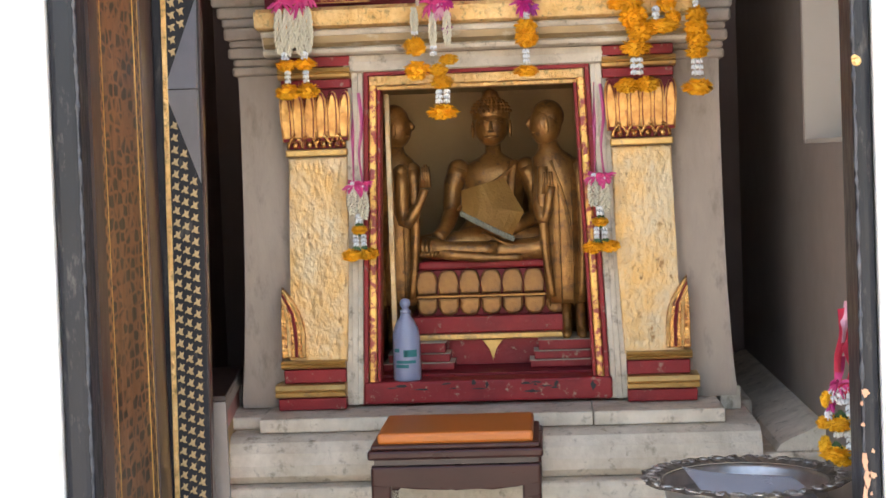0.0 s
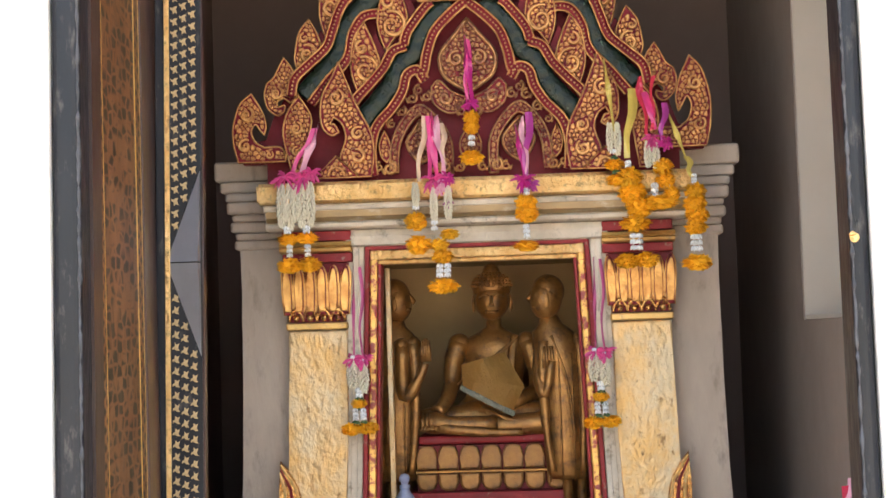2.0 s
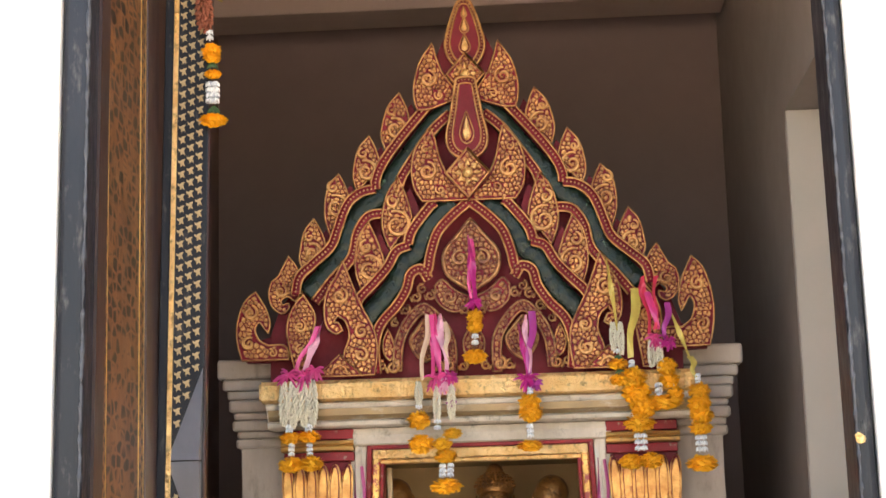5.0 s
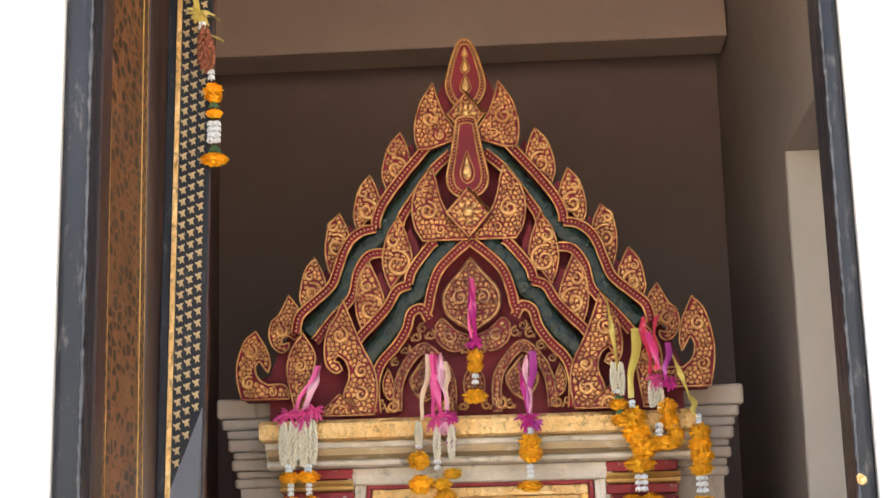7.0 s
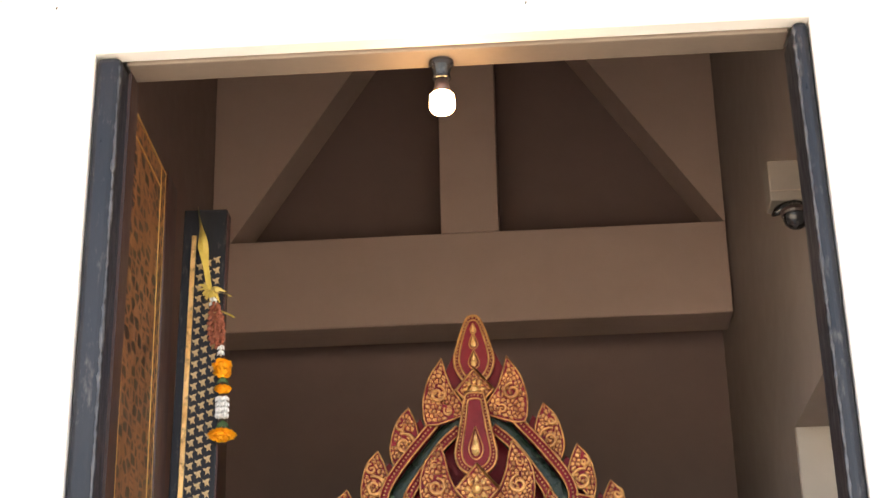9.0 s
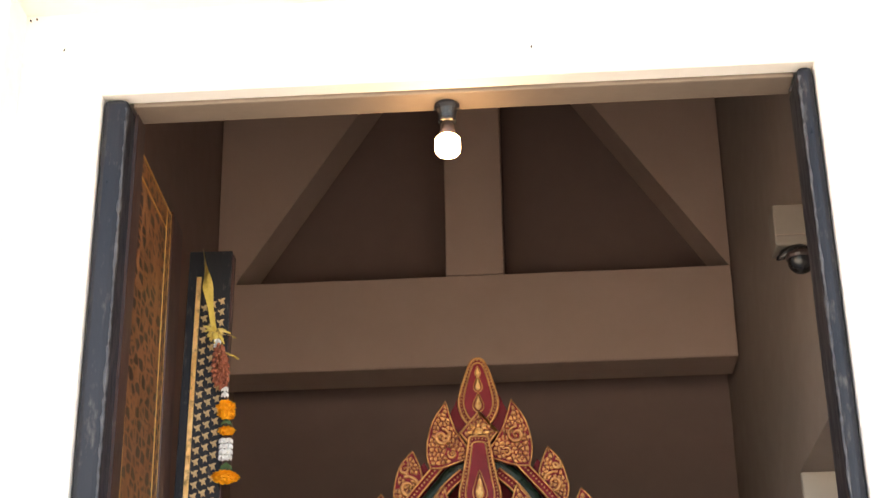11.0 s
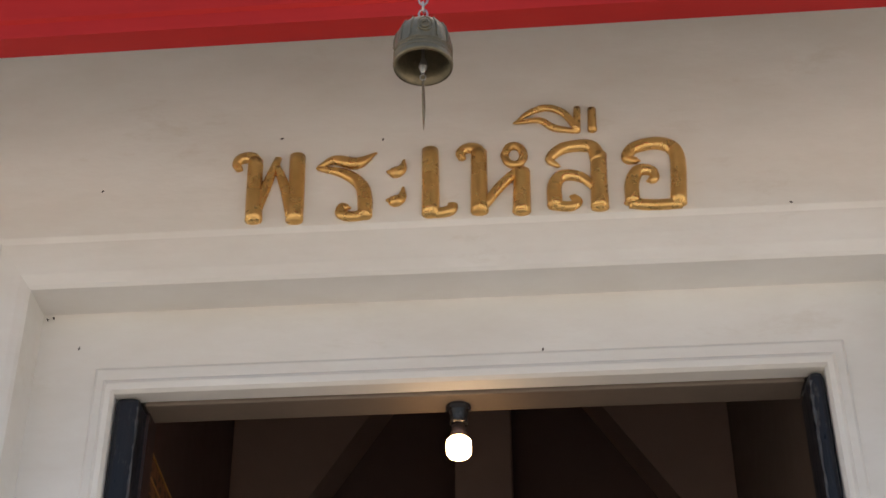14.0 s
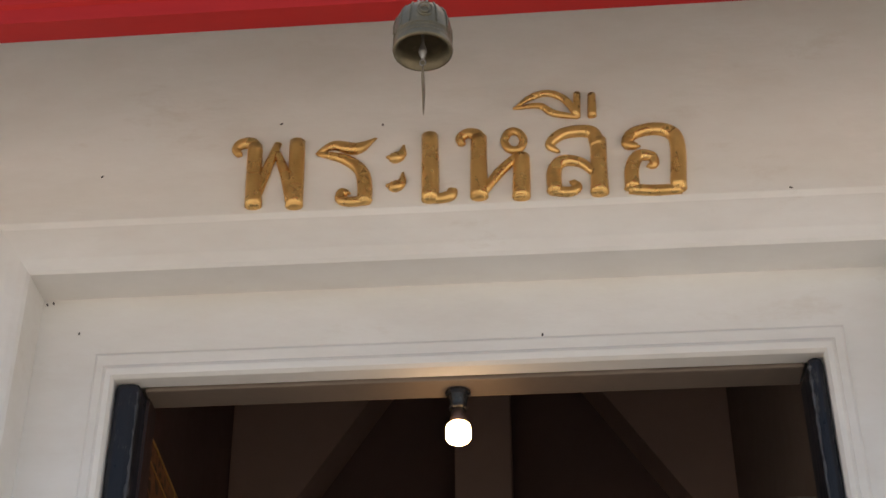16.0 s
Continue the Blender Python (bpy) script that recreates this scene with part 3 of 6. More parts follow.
# plaster body
side = [(-0.345, 0.905), (-0.345, 1.84), (-0.64, 1.84), (-0.638, 1.70), (-0.640, 1.45), (-0.646, 1.2), (-0.656, 1.02), (-0.664, 0.93), (-0.664, 0.905)]
for s in (1, -1):
    part("pier", plate(bmesh.new(), [(C + s * x, z) for x, z in side], 4.255, 5.0), "plaster", shrine, "grey weathered plaster")
part("lintel_wall", boxes((C - 0.344, C + 0.344, 4.258, 5.0, 1.80, 1.84)), "plaster", shrine)
# stepped courses that carry the cornice round the sides
COURSES = ((1.800, 1.826, 0.654), (1.8265, 1.846, 0.651), (1.8465, 1.876, 0.663), (1.8765, 1.896, 0.659), (1.8965, 1.930, 0.672), (1.9305, 1.954, 0.676), (1.9545, 1.984, 0.688), (1.9845, 2.038, 0.701))
for s in (1, -1):
    for z0, z1, w in COURSES:
        x0, x1 = sorted((C + s * 0.40, C + s * w))
        part("cornice_course", boxes((x0, x1, 4.250 - (w - 0.64) * 0.4, 5.02 + (w - 0.64) * 0.4, z0, z1), bevel=0.008), "plaster", shrine)
# cornice over the front
bm = bmesh.new()
moulding(bm, [(4.16, 1.842), (4.145, 1.847), (4.14, 1.856), (4.15, 1.862), (4.13, 1.885), (4.118, 1.892), (4.112, 1.900), (4.12, 1.906), (4.25, 1.906), (4.25, 1.842)], C - 0.55, C + 0.55)
part("cornice_bed", bm, "stone", shrine, "plaster bed mouldings")
bm = bmesh.new()
moulding(bm, [(4.143, 1.862), (4.125, 1.872), (4.121, 1.889), (4.13, 1.892), (4.16, 1.892), (4.16, 1.862)], C - 0.545, C + 0.545)
part("dull_gold_band", bm, "tarnish", shrine, "tarnished gold band")
bm = bmesh.new()
moulding(bm, [(4.11, 1.908), (4.10, 1.914), (4.098, 1.952), (4.105, 1.962), (4.24, 1.966), (4.24, 1.908)], C - 0.565, C + 0.56)
bmesh.ops.bevel(bm, geom=[e for e in bm.edges if abs(e.verts[0].co.x - e.verts[1].co.x) < 0.01], offset=0.006, segments=2, affect="EDGES")
part("gold_fascia", bm, "goldbright", shrine, "bright gold-leaf cornice board")
bm = bmesh.new()
moulding(bm, [(4.20, 1.796), (4.19, 1.80), (4.185, 1.822), (4.19, 1.84), (4.25, 1.84), (4.25, 1.796)], C - 0.345, C + 0.345)
part("lintel_band", bm, "stone", shrine)

# pilasters
for s in (1, -1):
    def q(pts):
        return [(C + s * x, z) for x, z in pts]
    pil = part("pilaster_shaft", plate(bmesh.new(), q([(-0.348, 1.577), (-0.505, 1.577), (-0.508, 1.4), (-0.514, 1.2), (-0.525, 1.03), (-0.368, 1.03), (-0.354, 1.3)]), 4.20, 4.27, 0.006), "goldpale", shrine, "pale flaking gold leaf")
    part("necking", boxes((min(C - s * 0.346, C - s * 0.51), max(C - s * 0.346, C - s * 0.51), 4.192, 4.27, 1.579, 1.598), bevel=0.004), "golddull", shrine)
    part("capital_core", plate(bmesh.new(), q([(-0.352, 1.60), (-0.502, 1.60), (-0.515, 1.755), (-0.340, 1.755)]), 4.205, 4.27), "redfield", shrine, "red ground of the lotus capital")
    for k in range(6):
        f = (k - 2.5) / 2.5
        u, w, h = -0.428 - 0.0300 * (k - 2.5), 0.0315, 0.132
        tilt = -0.008 * f * abs(f)
        pts = [(-0.42, 0.0), (-0.48, 0.25), (-0.50, 0.60), (-0.44, 0.84), (-0.22, 0.97), (0.0, 1.0), (0.22, 0.97), (0.44, 0.84), (0.50, 0.60), (0.48, 0.25), (0.42, 0.0)]
        for g, y, mt, nm in ((1.0, 4.193, "giltpetal", "lotus_petal"), (0.76, 4.189, "redfield", "petal_groove"), (0.64, 4.185, "giltpetal", "petal_core")):
            o = [(u + a * w * g + tilt * (0.5 + (b - 0.5) * g) ** 2, 1.618 + h * (0.5 + (b - 0.5) * (g if g == 1 else g + 0.22))) for a, b in pts]
            pt = part(nm, plate(bmesh.new(), q(o), y, y + 0.012, 0.003), mt, shrine if g == 1 else petal)
            petal = pt if g == 1 else petal
    for k in range(4):
        u = -0.372 - k * 0.037
        bm = bmesh.new()
        tube(bm, curve([(C + s * (u + 0.019), 4.197, 1.602), (C + s * (u + 0.015), 4.193, 1.618), (C + s * u, 4.189, 1.634), (C + s * (u - 0.015), 4.193, 1.618), (C + s * (u - 0.019), 4.197, 1.602)], 4), 0.0048, 6)
        part("lotus_scale", bm, "goldorn", shrine, smooth=True)
        bm = bmesh.new()
        ball(bm, (C + s * u, 4.198, 1.610), 0.009, 8, 6)
        part("lotus_bud", bm, "goldorn", shrine, smooth=True)
    for z0, z1, y, m, grow in ((1.757, 1.781, 4.19, "red", 0), (1.783, 1.812, 4.175, "golddull", 0.006), (1.814, 1.84, 4.185, "red", 0.0), (1.015, 1.038, 4.178, "golddull", 0.03), (0.977, 1.013, 4.188, "red", 0.024), (0.940, 0.975, 4.165, "golddull", 0.046), (0.907, 0.938, 4.175, "red", 0.04)):
        a, b = (-0.33, -0.515) if z0 > 1.5 else (-0.372, -0.513)
        x0, x1 = sorted((C + s * a, C + s * (b - grow)))
        bm = bmesh.new()
        zm = (z0 + z1) / 2
        if m == "golddull":
            moulding(bm, [(y + 0.012, z0), (y + 0.002, z0 + 0.004), (y, zm - 0.004), (y + 0.006, zm), (y - 0.002, zm + 0.004), (y + 0.004, z1 - 0.002), (y + 0.012, z1), (4.27, z1), (4.27, z0)], x0, x1)
        else:
            box(bm, x0, x1, y, 4.27, z0, z1, 0.003)
        part("gold_moulding" if m == "golddull" else "red_band", bm, m, shrine)
    # acanthus leaf at the foot
    bm = bmesh.new()
    out = [(-0.540, 1.046), (-0.478, 1.046), (-0.476, 1.10), (-0.480, 1.14), (-0.492, 1.175), (-0.510, 1.205), (-0.534, 1.236), (-0.538, 1.16)]
    plate(bm, q(out), 4.178, 4.20, 0.004)
    fl = part("corner_leaf", bm, "goldorn", shrine, "gilded flame-shaped corner leaf")
    for f in (0.0, 0.35, 0.68):
        bm = bmesh.new()
        tube(bm, [(C + s * (-0.480 - 0.056 * f), 4.177, 1.05), (C + s * (-0.481 - 0.055 * f), 4.176, 1.11), (C + s * (-0.492 - 0.044 * f), 4.176, 1.165), (C + s * (-0.531 - 0.005 * f), 4.176, 1.228 - 0.03 * f)], [0.004, 0.005, 0.004, 0.002], 6)
        part("vein", bm, "redfield" if f == 0.35 else "goldbright", fl)

# frame of the niche: plaster strip, red and gold mouldings
def jamb(a, b, y0, y1, m, name, bev=0.003):
    """A tapered frame member on each side; a and b are half widths at the top."""
    for s in (1, -1):
        pts = [(C + s * a, 1.80 - 0), (C + s * b, 1.80), (C + s * (b + 0.032), 0.912), (C + s * (a + 0.032), 0.912)]
        part(name, plate(bmesh.new(), pts, y0, y1, bev), m, shrine)


jamb(0.298, 0.345, 4.215, 4.27, "stone", "jamb_strip")
jamb(0.312, 0.328, 4.208, 4.2149, "stone", "jamb_fillet", 0.002)
jamb(0.284, 0.2965, 4.205, 4.27, "red", "red_jamb")
jamb(0.262, 0.2835, 4.210, 4.27, "goldred", "gold_jamb", 0.005)
jamb(0.253, 0.2615, 4.222, 4.29, "red", "red_inner_jamb", 0.002)
for z0, z1, y, m, h in ((1.786, 1.798, 4.204, "red", 0.296), (1.760, 1.785, 4.209, "goldbright", 0.283), (1.748, 1.759, 4.221, "goldbright", 0.27)):
    part("frame_head", boxes((C - h, C + h, y, 4.28, z0, z1), bevel=0.003), m, shrine)
part("frame_sill", boxes((C - 0.326, C + 0.333, 4.20, 4.50, 0.914, 0.972), bevel=0.006), "red", shrine, "chipped red painted sill")
for k in range(16):
    x, z = C + random.uniform(-0.27, 0.30), random.uniform(0.938, 0.968)
    w, h = random.uniform(0.008, 0.03), random.uniform(0.002, 0.006)
    if k % 4 == 0:
        w, h = random.uniform(0.006, 0.012), random.uniform(0.008, 0.016)
    pts = [(x + w * math.cos(6.283 * i / 13) * random.uniform(.35, 1), z + h * math.sin(6.283 * i / 13) * random.uniform(.35, 1)) for i in range(13)]
    part("paint_chip", plate(bmesh.new(), pts, 4.1985, 4.2005), "skirt", shrine)
part("niche_back", boxes((C - 0.344, C + 0.344, 4.93, 4.97, 0.98, 1.80)), "niche", shrine, "ochre painted niche wall")
for s in (1, -1):
    x0, x1 = sorted((C + s * 0.33, C + s * 0.342))
    part("niche_side", boxes((x0, x1, 4.275, 4.93, 0.98, 1.797)), "niche", shrine)
part("niche_floor", boxes((C - 0.34, C + 0.34, 4.30, 4.93, 0.95, 0.978)), "redfield", shrine)
part("niche_top", boxes((C - 0.34, C + 0.34, 4.30, 4.93, 1.765, 1.797)), "niche", shrine)

# stepped plinth
pl = thing("plinth", "stained white lime-plastered stepped plinth under the shrine", "plinth")
part("top_slab", boxes((C - 0.585, C + 0.275, 4.05, 5.05, 0.868, 0.904), bevel=0.004), "stone", pl)
part("top_slab", boxes((C + 0.277, C + 0.61, 4.05, 5.05, 0.868, 0.904), bevel=0.004), "stone", pl)
bm = bmesh.new()
prof = [(4.02, 0.866), (3.985, 0.855), (3.965, 0.83), (3.96, 0.80), (3.965, 0.772), (3.985, 0.752), (4.6, 0.75), (4.6, 0.866)]
moulding(bm, prof, C - 0.66, C + 0.69)
part("rounded_step", bm, "stone", pl)
part("lower_step", boxes((C - 0.76, C + 0.80, 3.93, 5.1, 0.60, 0.749), bevel=0.012), "stone", pl)
part("foot", boxes((C - 0.80, C + 0.84, 3.88, 5.15, FLOOR, 0.599), bevel=0.012), "stone", pl)
part("side_block", boxes((C + 0.62, C + 0.675, 4.26, 5.05, 0.867, 0.93), bevel=0.004), "stone", pl)
part("side_fillet", plate(bmesh.new(), [(0.565, 0.801), (0.688, 0.801), (0.688, 0.868), (0.672, 0.866), (0.645, 0.850), (0.60, 0.832), (0.575, 0.818)], 3.99, 5.55), "stone", pl, "sloped plaster fillet along the wall")
part("side_block", boxes((C - 0.69, C - 0.588, 4.12, 5.05, 0.867, 0.900), bevel=0.008), "stone", pl)
part("back_ledge", boxes((C + 0.692, 0.564, 4.42, 5.3, 0.801, 0.868), bevel=0.012), "stone", pl)
part("side_step", boxes((C + 0.692, 0.688, 3.98, 5.1, 0.751, 0.80), bevel=0.01), "stone", pl)

# ---- the pediment ----
ped = thing("pediment", "carved red and gold flame pediment with green glass bands", "pediment")
CP = C - 0.004      # its axis


def spiral(bm, x, z, r, turns, s, w, y=0.0, a0=0.0):
    n = int(14 * turns)
    pts = []
    for i in range(n + 1):
        f = i / n
        a = a0 + s * f * turns * 6.283
        rr = r * (1 - 0.82 * f)
        pts.append((x + rr * math.cos(a), y, z + rr * math.sin(a)))
    tube(bm, pts, [w * (1 - 0.4 * i / n) for i in range(n + 1)], 5)


def teardrop(bm, x, z, h, w, tilt, y=0.0):
    d = (math.sin(tilt), math.cos(tilt))
    tube(bm, [(x + d[0] * h * f, y, z + d[1] * h * f) for f in (0, 0.25, 0.6, 1.0)], [w * 0.5, w, w * 0.7, w * 0.12], 6, 0.6)


def shape(*runs, n=5):
    """A closed outline in x and z of smooth runs that meet at sharp corners."""
    out = []
    for k, run in enumerate(runs):
        run = list(run) + [runs[(k + 1) % len(runs)][0]]
        out += [(p.x, p.z) for p in curve([(x, 0, z) for x, z in run], n)[:-1]] if len(run) > 2 else [run[0]]
    return out


def within(p, poly):
    hit = False
    for (x0, z0), (x1, z1) in zip(poly, poly[1:] + poly[:1]):
        if (z0 > p[1]) != (z1 > p[1]) and p[0] < x0 + (p[1] - z0) / (z1 - z0) * (x1 - x0):
            hit = not hit
    return hit


def nearer(poly, a, b, lift):
    """What of poly lies nearer to a than to b, less a groove of half width lift."""
    dx, dz = b[0] - a[0], b[1] - a[1]
    ln = math.hypot(dx, dz)
    lim = ((b[0] ** 2 + b[1] ** 2 - a[0] ** 2 - a[1] ** 2) / 2) - lift * ln
    out = []
    for p, q in zip(poly, poly[1:] + poly[:1]):
        fp, fq = p[0] * dx + p[1] * dz - lim, q[0] * dx + q[1] * dz - lim
        if fp <= 0:
            out.append(p)
        if (fp < 0) != (fq < 0) and fp != fq:
            t = fp / (fp - fq)
            out.append((p[0] + (q[0] - p[0]) * t, p[1] + (q[1] - p[1]) * t))
    return out


def along(line, step):
    """Points at even steps along a line in x and z."""
    out, left = [line[0]], step
    for p, q in zip(line, line[1:]):
        d = math.hypot(q[0] - p[0], q[1] - p[1])
        while d >= left:
            t = left / d
            p = (p[0] + (q[0] - p[0]) * t, p[1] + (q[1] - p[1]) * t)
            out.append(p)
            d, left = d - left, step
        left -= d
    return out


def volute(x, z, r, turns, s, a0):
    n = int(16 * turns)
    return [(x + r * (1 - 0.8 * i / n) * math.cos(a0 + s * 6.283 * turns * i / n), z + r * (1 - 0.8 * i / n) * math.sin(a0 + s * 6.283 * turns * i / n)) for i in range(n + 1)]


def carving(poly, volutes, cell, seed, y, rise=0.0050, groove=0.0008):
    """Gilt scales packed inside poly round the volutes, each a small pillow with a groove about it."""
    rnd = random.Random(seed)
    lines = [volute(*v) for v in volutes]
    fixed = along(poly + poly[:1], cell * 0.4)
    for ln in lines:
        fixed += along(ln, cell * 0.35)
    xs, zs = [p[0] for p in poly], [p[1] for p in poly]
    seeds, row, z = [], 0, min(zs)
    while z < max(zs):
        x = min(xs) + (cell * 0.5 if row % 2 else 0)
        while x < max(xs):
            p = (x + rnd.uniform(-0.40, 0.40) * cell, z + rnd.uniform(-0.40, 0.40) * cell)
            if within(p, poly) and min(math.hypot(p[0] - f[0], p[1] - f[1]) for f in fixed) > cell * 0.34:
                seeds.append(p)
            x += cell
        z += cell * 1.0
        row += 1
    bm = bmesh.new()
    for p in seeds:
        c = [(p[0] - cell, p[1] - cell), (p[0] + cell, p[1] - cell), (p[0] + cell, p[1] + cell), (p[0] - cell, p[1] + cell)]
        for o in seeds:
            if o is not p and abs(o[0] - p[0]) < cell * 2.4 and abs(o[1] - p[1]) < cell * 2.4 and c:
                c = nearer(c, p, o, groove)
        for o in fixed:
            if abs(o[0] - p[0]) < cell * 2 and abs(o[1] - p[1]) < cell * 2 and c:
                c = nearer(c, p, o, groove * 0.2)
        if len(c) < 3:
            continue
        cx, cz = sum(q[0] for q in c) / len(c), sum(q[1] for q in c) / len(c)
        h = rise * rnd.uniform(0.7, 1.2)
        rings = [[bm.verts.new((cx + (q[0] - cx) * f, y - d, cz + (q[1] - cz) * f)) for q in c] for f, d in ((1, -0.001), (0.92, h * 0.5), (0.6, h))]
        for a, b in zip(rings, rings[1:]):
            for i in range(len(c)):
                bm.faces.new((a[i], a[(i + 1) % len(c)], b[(i + 1) % len(c)], b[i]))
        bm.faces.new(rings[-1])
    for ln, v in zip(lines, volutes):
        n = len(ln)
        w = min(cell * 0.52, v[2] * 0.30)
        tube(bm, [(x, y - 0.003, z) for x, z in ln], [w * (0.35 + 0.65 * math.sin(3.1416 * min(1, 0.12 + i / n * 0.95))) for i in range(n)], 6, 0.8)
        ball(bm, (ln[-1][0], y - 0.003, ln[-1][1]), w * 0.8, 8, 5, (1, 0.8, 1))
    return bm


def carved(name, poly, volutes, y, parent, seed, cell=0.0122, rim=0.0025, label="", gilt="giltcell", thick=0.02, ground="redfield"):
    """A carved board: deep red body, gilt scales and volutes on it and a gilt rim."""
    ob = part(name, plate(bmesh.new(), poly, y, y + thick, 0.002), ground, parent, label)
    tagged(part("carving", carving(poly, volutes, cell, seed, y), gilt, ob), kind="stuff")
    bm = bmesh.new()
    tube(bm, [(x, y - 0.001, z) for x, z in poly + poly[:2]], rim, 6)
    part("rim", bm, gilt, ob, smooth=True)
    return ob


def half(s, pts):
    return [(CP + s * u, z) for u, z in pts]


def flame(s, tip, out, heel, inn, y, seed):
    """A flame leaf: tip, widest point, lower end of the bulging edge, and where the hollow edge meets the band."""
    T, O, H, I = (Vector((p[0], 0, p[1])) for p in (tip, out, heel, inn))
    a, b = T * 0.55 + O * 0.45, (O + H) / 2
    o1 = (a.x + 0.010, a.z + 0.003)
    o2 = (b.x + 0.006, b.z)
    m1, m2 = T * 0.62 + I * 0.38, T * 0.25 + I * 0.75
    runs = ([tip, o1, (O.x, O.z), o2], [heel], [inn, (m2.x - 0.004, m2.z), (m1.x - 0.004, m1.z)])
    poly = shape(*[half(s, r) for r in runs])
    h = T.z - H.z
    mid = O * 0.48 + I * 0.52
    lf_ = carved("flame_leaf", poly, [(CP + s * (mid.x + 0.002), mid.z - 0.10 * h, 0.20 * h, 1.35, s, 1.2 if s > 0 else 1.94), (CP + s * (mid.x + 0.010), mid.z + 0.22 * h, 0.10 * h, 1.1, -s, 1.6)], y, ped, seed)
    back = [(q[0] - s * 0.030, q[1] - 0.026) for q in poly]
    part("backing", plate(bmesh.new(), back, y + 0.022, y + 0.045), "redfield", lf_)
    return lf_


board = [(0.0, 2.86), (0.07, 2.76), (0.15, 2.66), (0.235, 2.545), (0.26, 2.47), (0.335, 2.42), (0.375, 2.33), (0.455, 2.25), (0.52, 2.16), (0.545, 2.09), (0.60, 2.075), (0.61, 2.024), (0.545, 2.022), (0.545, 1.968)]
part("backboard", plate(bmesh.new(), half(1, board) + half(-1, board[:0:-1]), 4.19, 4.24), "redfield", ped, "deep red ground board")

OUTER = [((0.182, 2.738), (0.230, 2.648), (0.222, 2.580), (0.157, 2.658)), ((0.266, 2.622), (0.309, 2.536), (0.300, 2.468), (0.240, 2.542)),
         ((0.350, 2.520), (0.388, 2.441), (0.374, 2.350), (0.325, 2.451)), ((0.418, 2.400), (0.456, 2.315), (0.447, 2.261), (0.388, 2.324))]
MIDDLE = [((0.188, 2.498), (0.232, 2.392), (0.213, 2.303), (0.154, 2.385)), ((0.270, 2.380), (0.306, 2.282), (0.288, 2.192), (0.228, 2.262))]
for s in (-1, 1):
    for k, lf in enumerate(OUTER):
        flame(s, *lf, 4.150, 11 + k + 40 * (s > 0))
    for k, lf in enumerate(MIDDLE):
        flame(s, *lf, 4.122, 21 + k + 40 * (s > 0))
    # wings beside the two diamonds
    carved("wing_leaf", shape(*[half(s, r) for r in ([(0.088, 2.862), (0.124, 2.805), (0.139, 2.746), (0.138, 2.703)], [(0.131, 2.678), (0.097, 2.680)], [(0.030, 2.702)], [(0.031, 2.73), (0.052, 2.762), (0.064, 2.782), (0.078, 2.822)])]),
           [(CP + s * 0.100, 2.762, 0.024, 1.4, s, 1.5), (CP + s * 0.072, 2.715, 0.013, 1.2, -s, 2.4)], 4.112, ped, 31 + s)
    carved("wing_leaf", shape(*[half(s, r) for r in ([(0.096, 2.626), (0.136, 2.574), (0.150, 2.52), (0.144, 2.464)], [(0.123, 2.426)], [(0.004, 2.426)], [(0.004, 2.44), (0.050, 2.487), (0.074, 2.539), (0.086, 2.592)])]),
           [(CP + s * 0.108, 2.507, 0.025, 1.4, s, 1.5), (CP + s * 0.075, 2.455, 0.013, 1.2, -s, 2.4), (CP + s * 0.112, 2.567, 0.012, 1.1, -s, 1.0)], 4.104, ped, 35 + s)
    # leaves that curl over at the corner, and the foot that they rise from
    carved("curled_leaf", shape(*[half(s, r) for r in ([(0.487, 2.300), (0.507, 2.262), (0.516, 2.246)], [(0.534, 2.232), (0.541, 2.200), (0.532, 2.166), (0.508, 2.147), (0.490, 2.156), (0.488, 2.172)], [(0.505, 2.168), (0.508, 2.182), (0.490, 2.192), (0.470, 2.180)], [(0.448, 2.206), (0.462, 2.262)])]),
           [(CP + s * 0.508, 2.205, 0.018, 1.3, s, 1.4)], 4.146, ped, 41 + s, 0.011)
    k = 1.30 if s > 0 else 1.0
    hk = [[(u, 2.022 + (z - 2.022) * k) for u, z in r] for r in ([(0.575, 2.206), (0.606, 2.178), (0.625, 2.120), (0.624, 2.070)], [(0.612, 2.024)], [(0.487, 2.024), (0.489, 2.046), (0.503, 2.062)], [(0.543, 2.062), (0.567, 2.078), (0.577, 2.106), (0.566, 2.124), (0.553, 2.108)], [(0.543, 2.095), (0.537, 2.120), (0.548, 2.160)])]
    carved("curled_leaf", shape(*[half(s, r) for r in hk]), [(CP + s * 0.588, 2.022 + 0.128 * k, 0.020, 1.3, s, 1.4), (CP + s * 0.594, 2.022 + 0.046 * k, 0.018, 1.3, -s, 1.0), (CP + s * 0.530, 2.022 + 0.020 * k, 0.011, 1.2, s, 1.0)], 4.140, ped, 45 + s, 0.012)
    carved("flame_leaf", shape(*[half(s, r) for r in ([(0.444, 2.190), (0.474, 2.150), (0.487, 2.100), (0.480, 2.050)], [(0.462, 1.972)], [(0.436, 1.972), (0.420, 2.083), (0.413, 2.134)])]),
           [(CP + s * 0.452, 2.105, 0.017, 1.4, s, 1.4), (CP + s * 0.452, 2.045, 0.013, 1.2, -s, 1.4)], 4.108, ped, 49 + s, 0.0115)
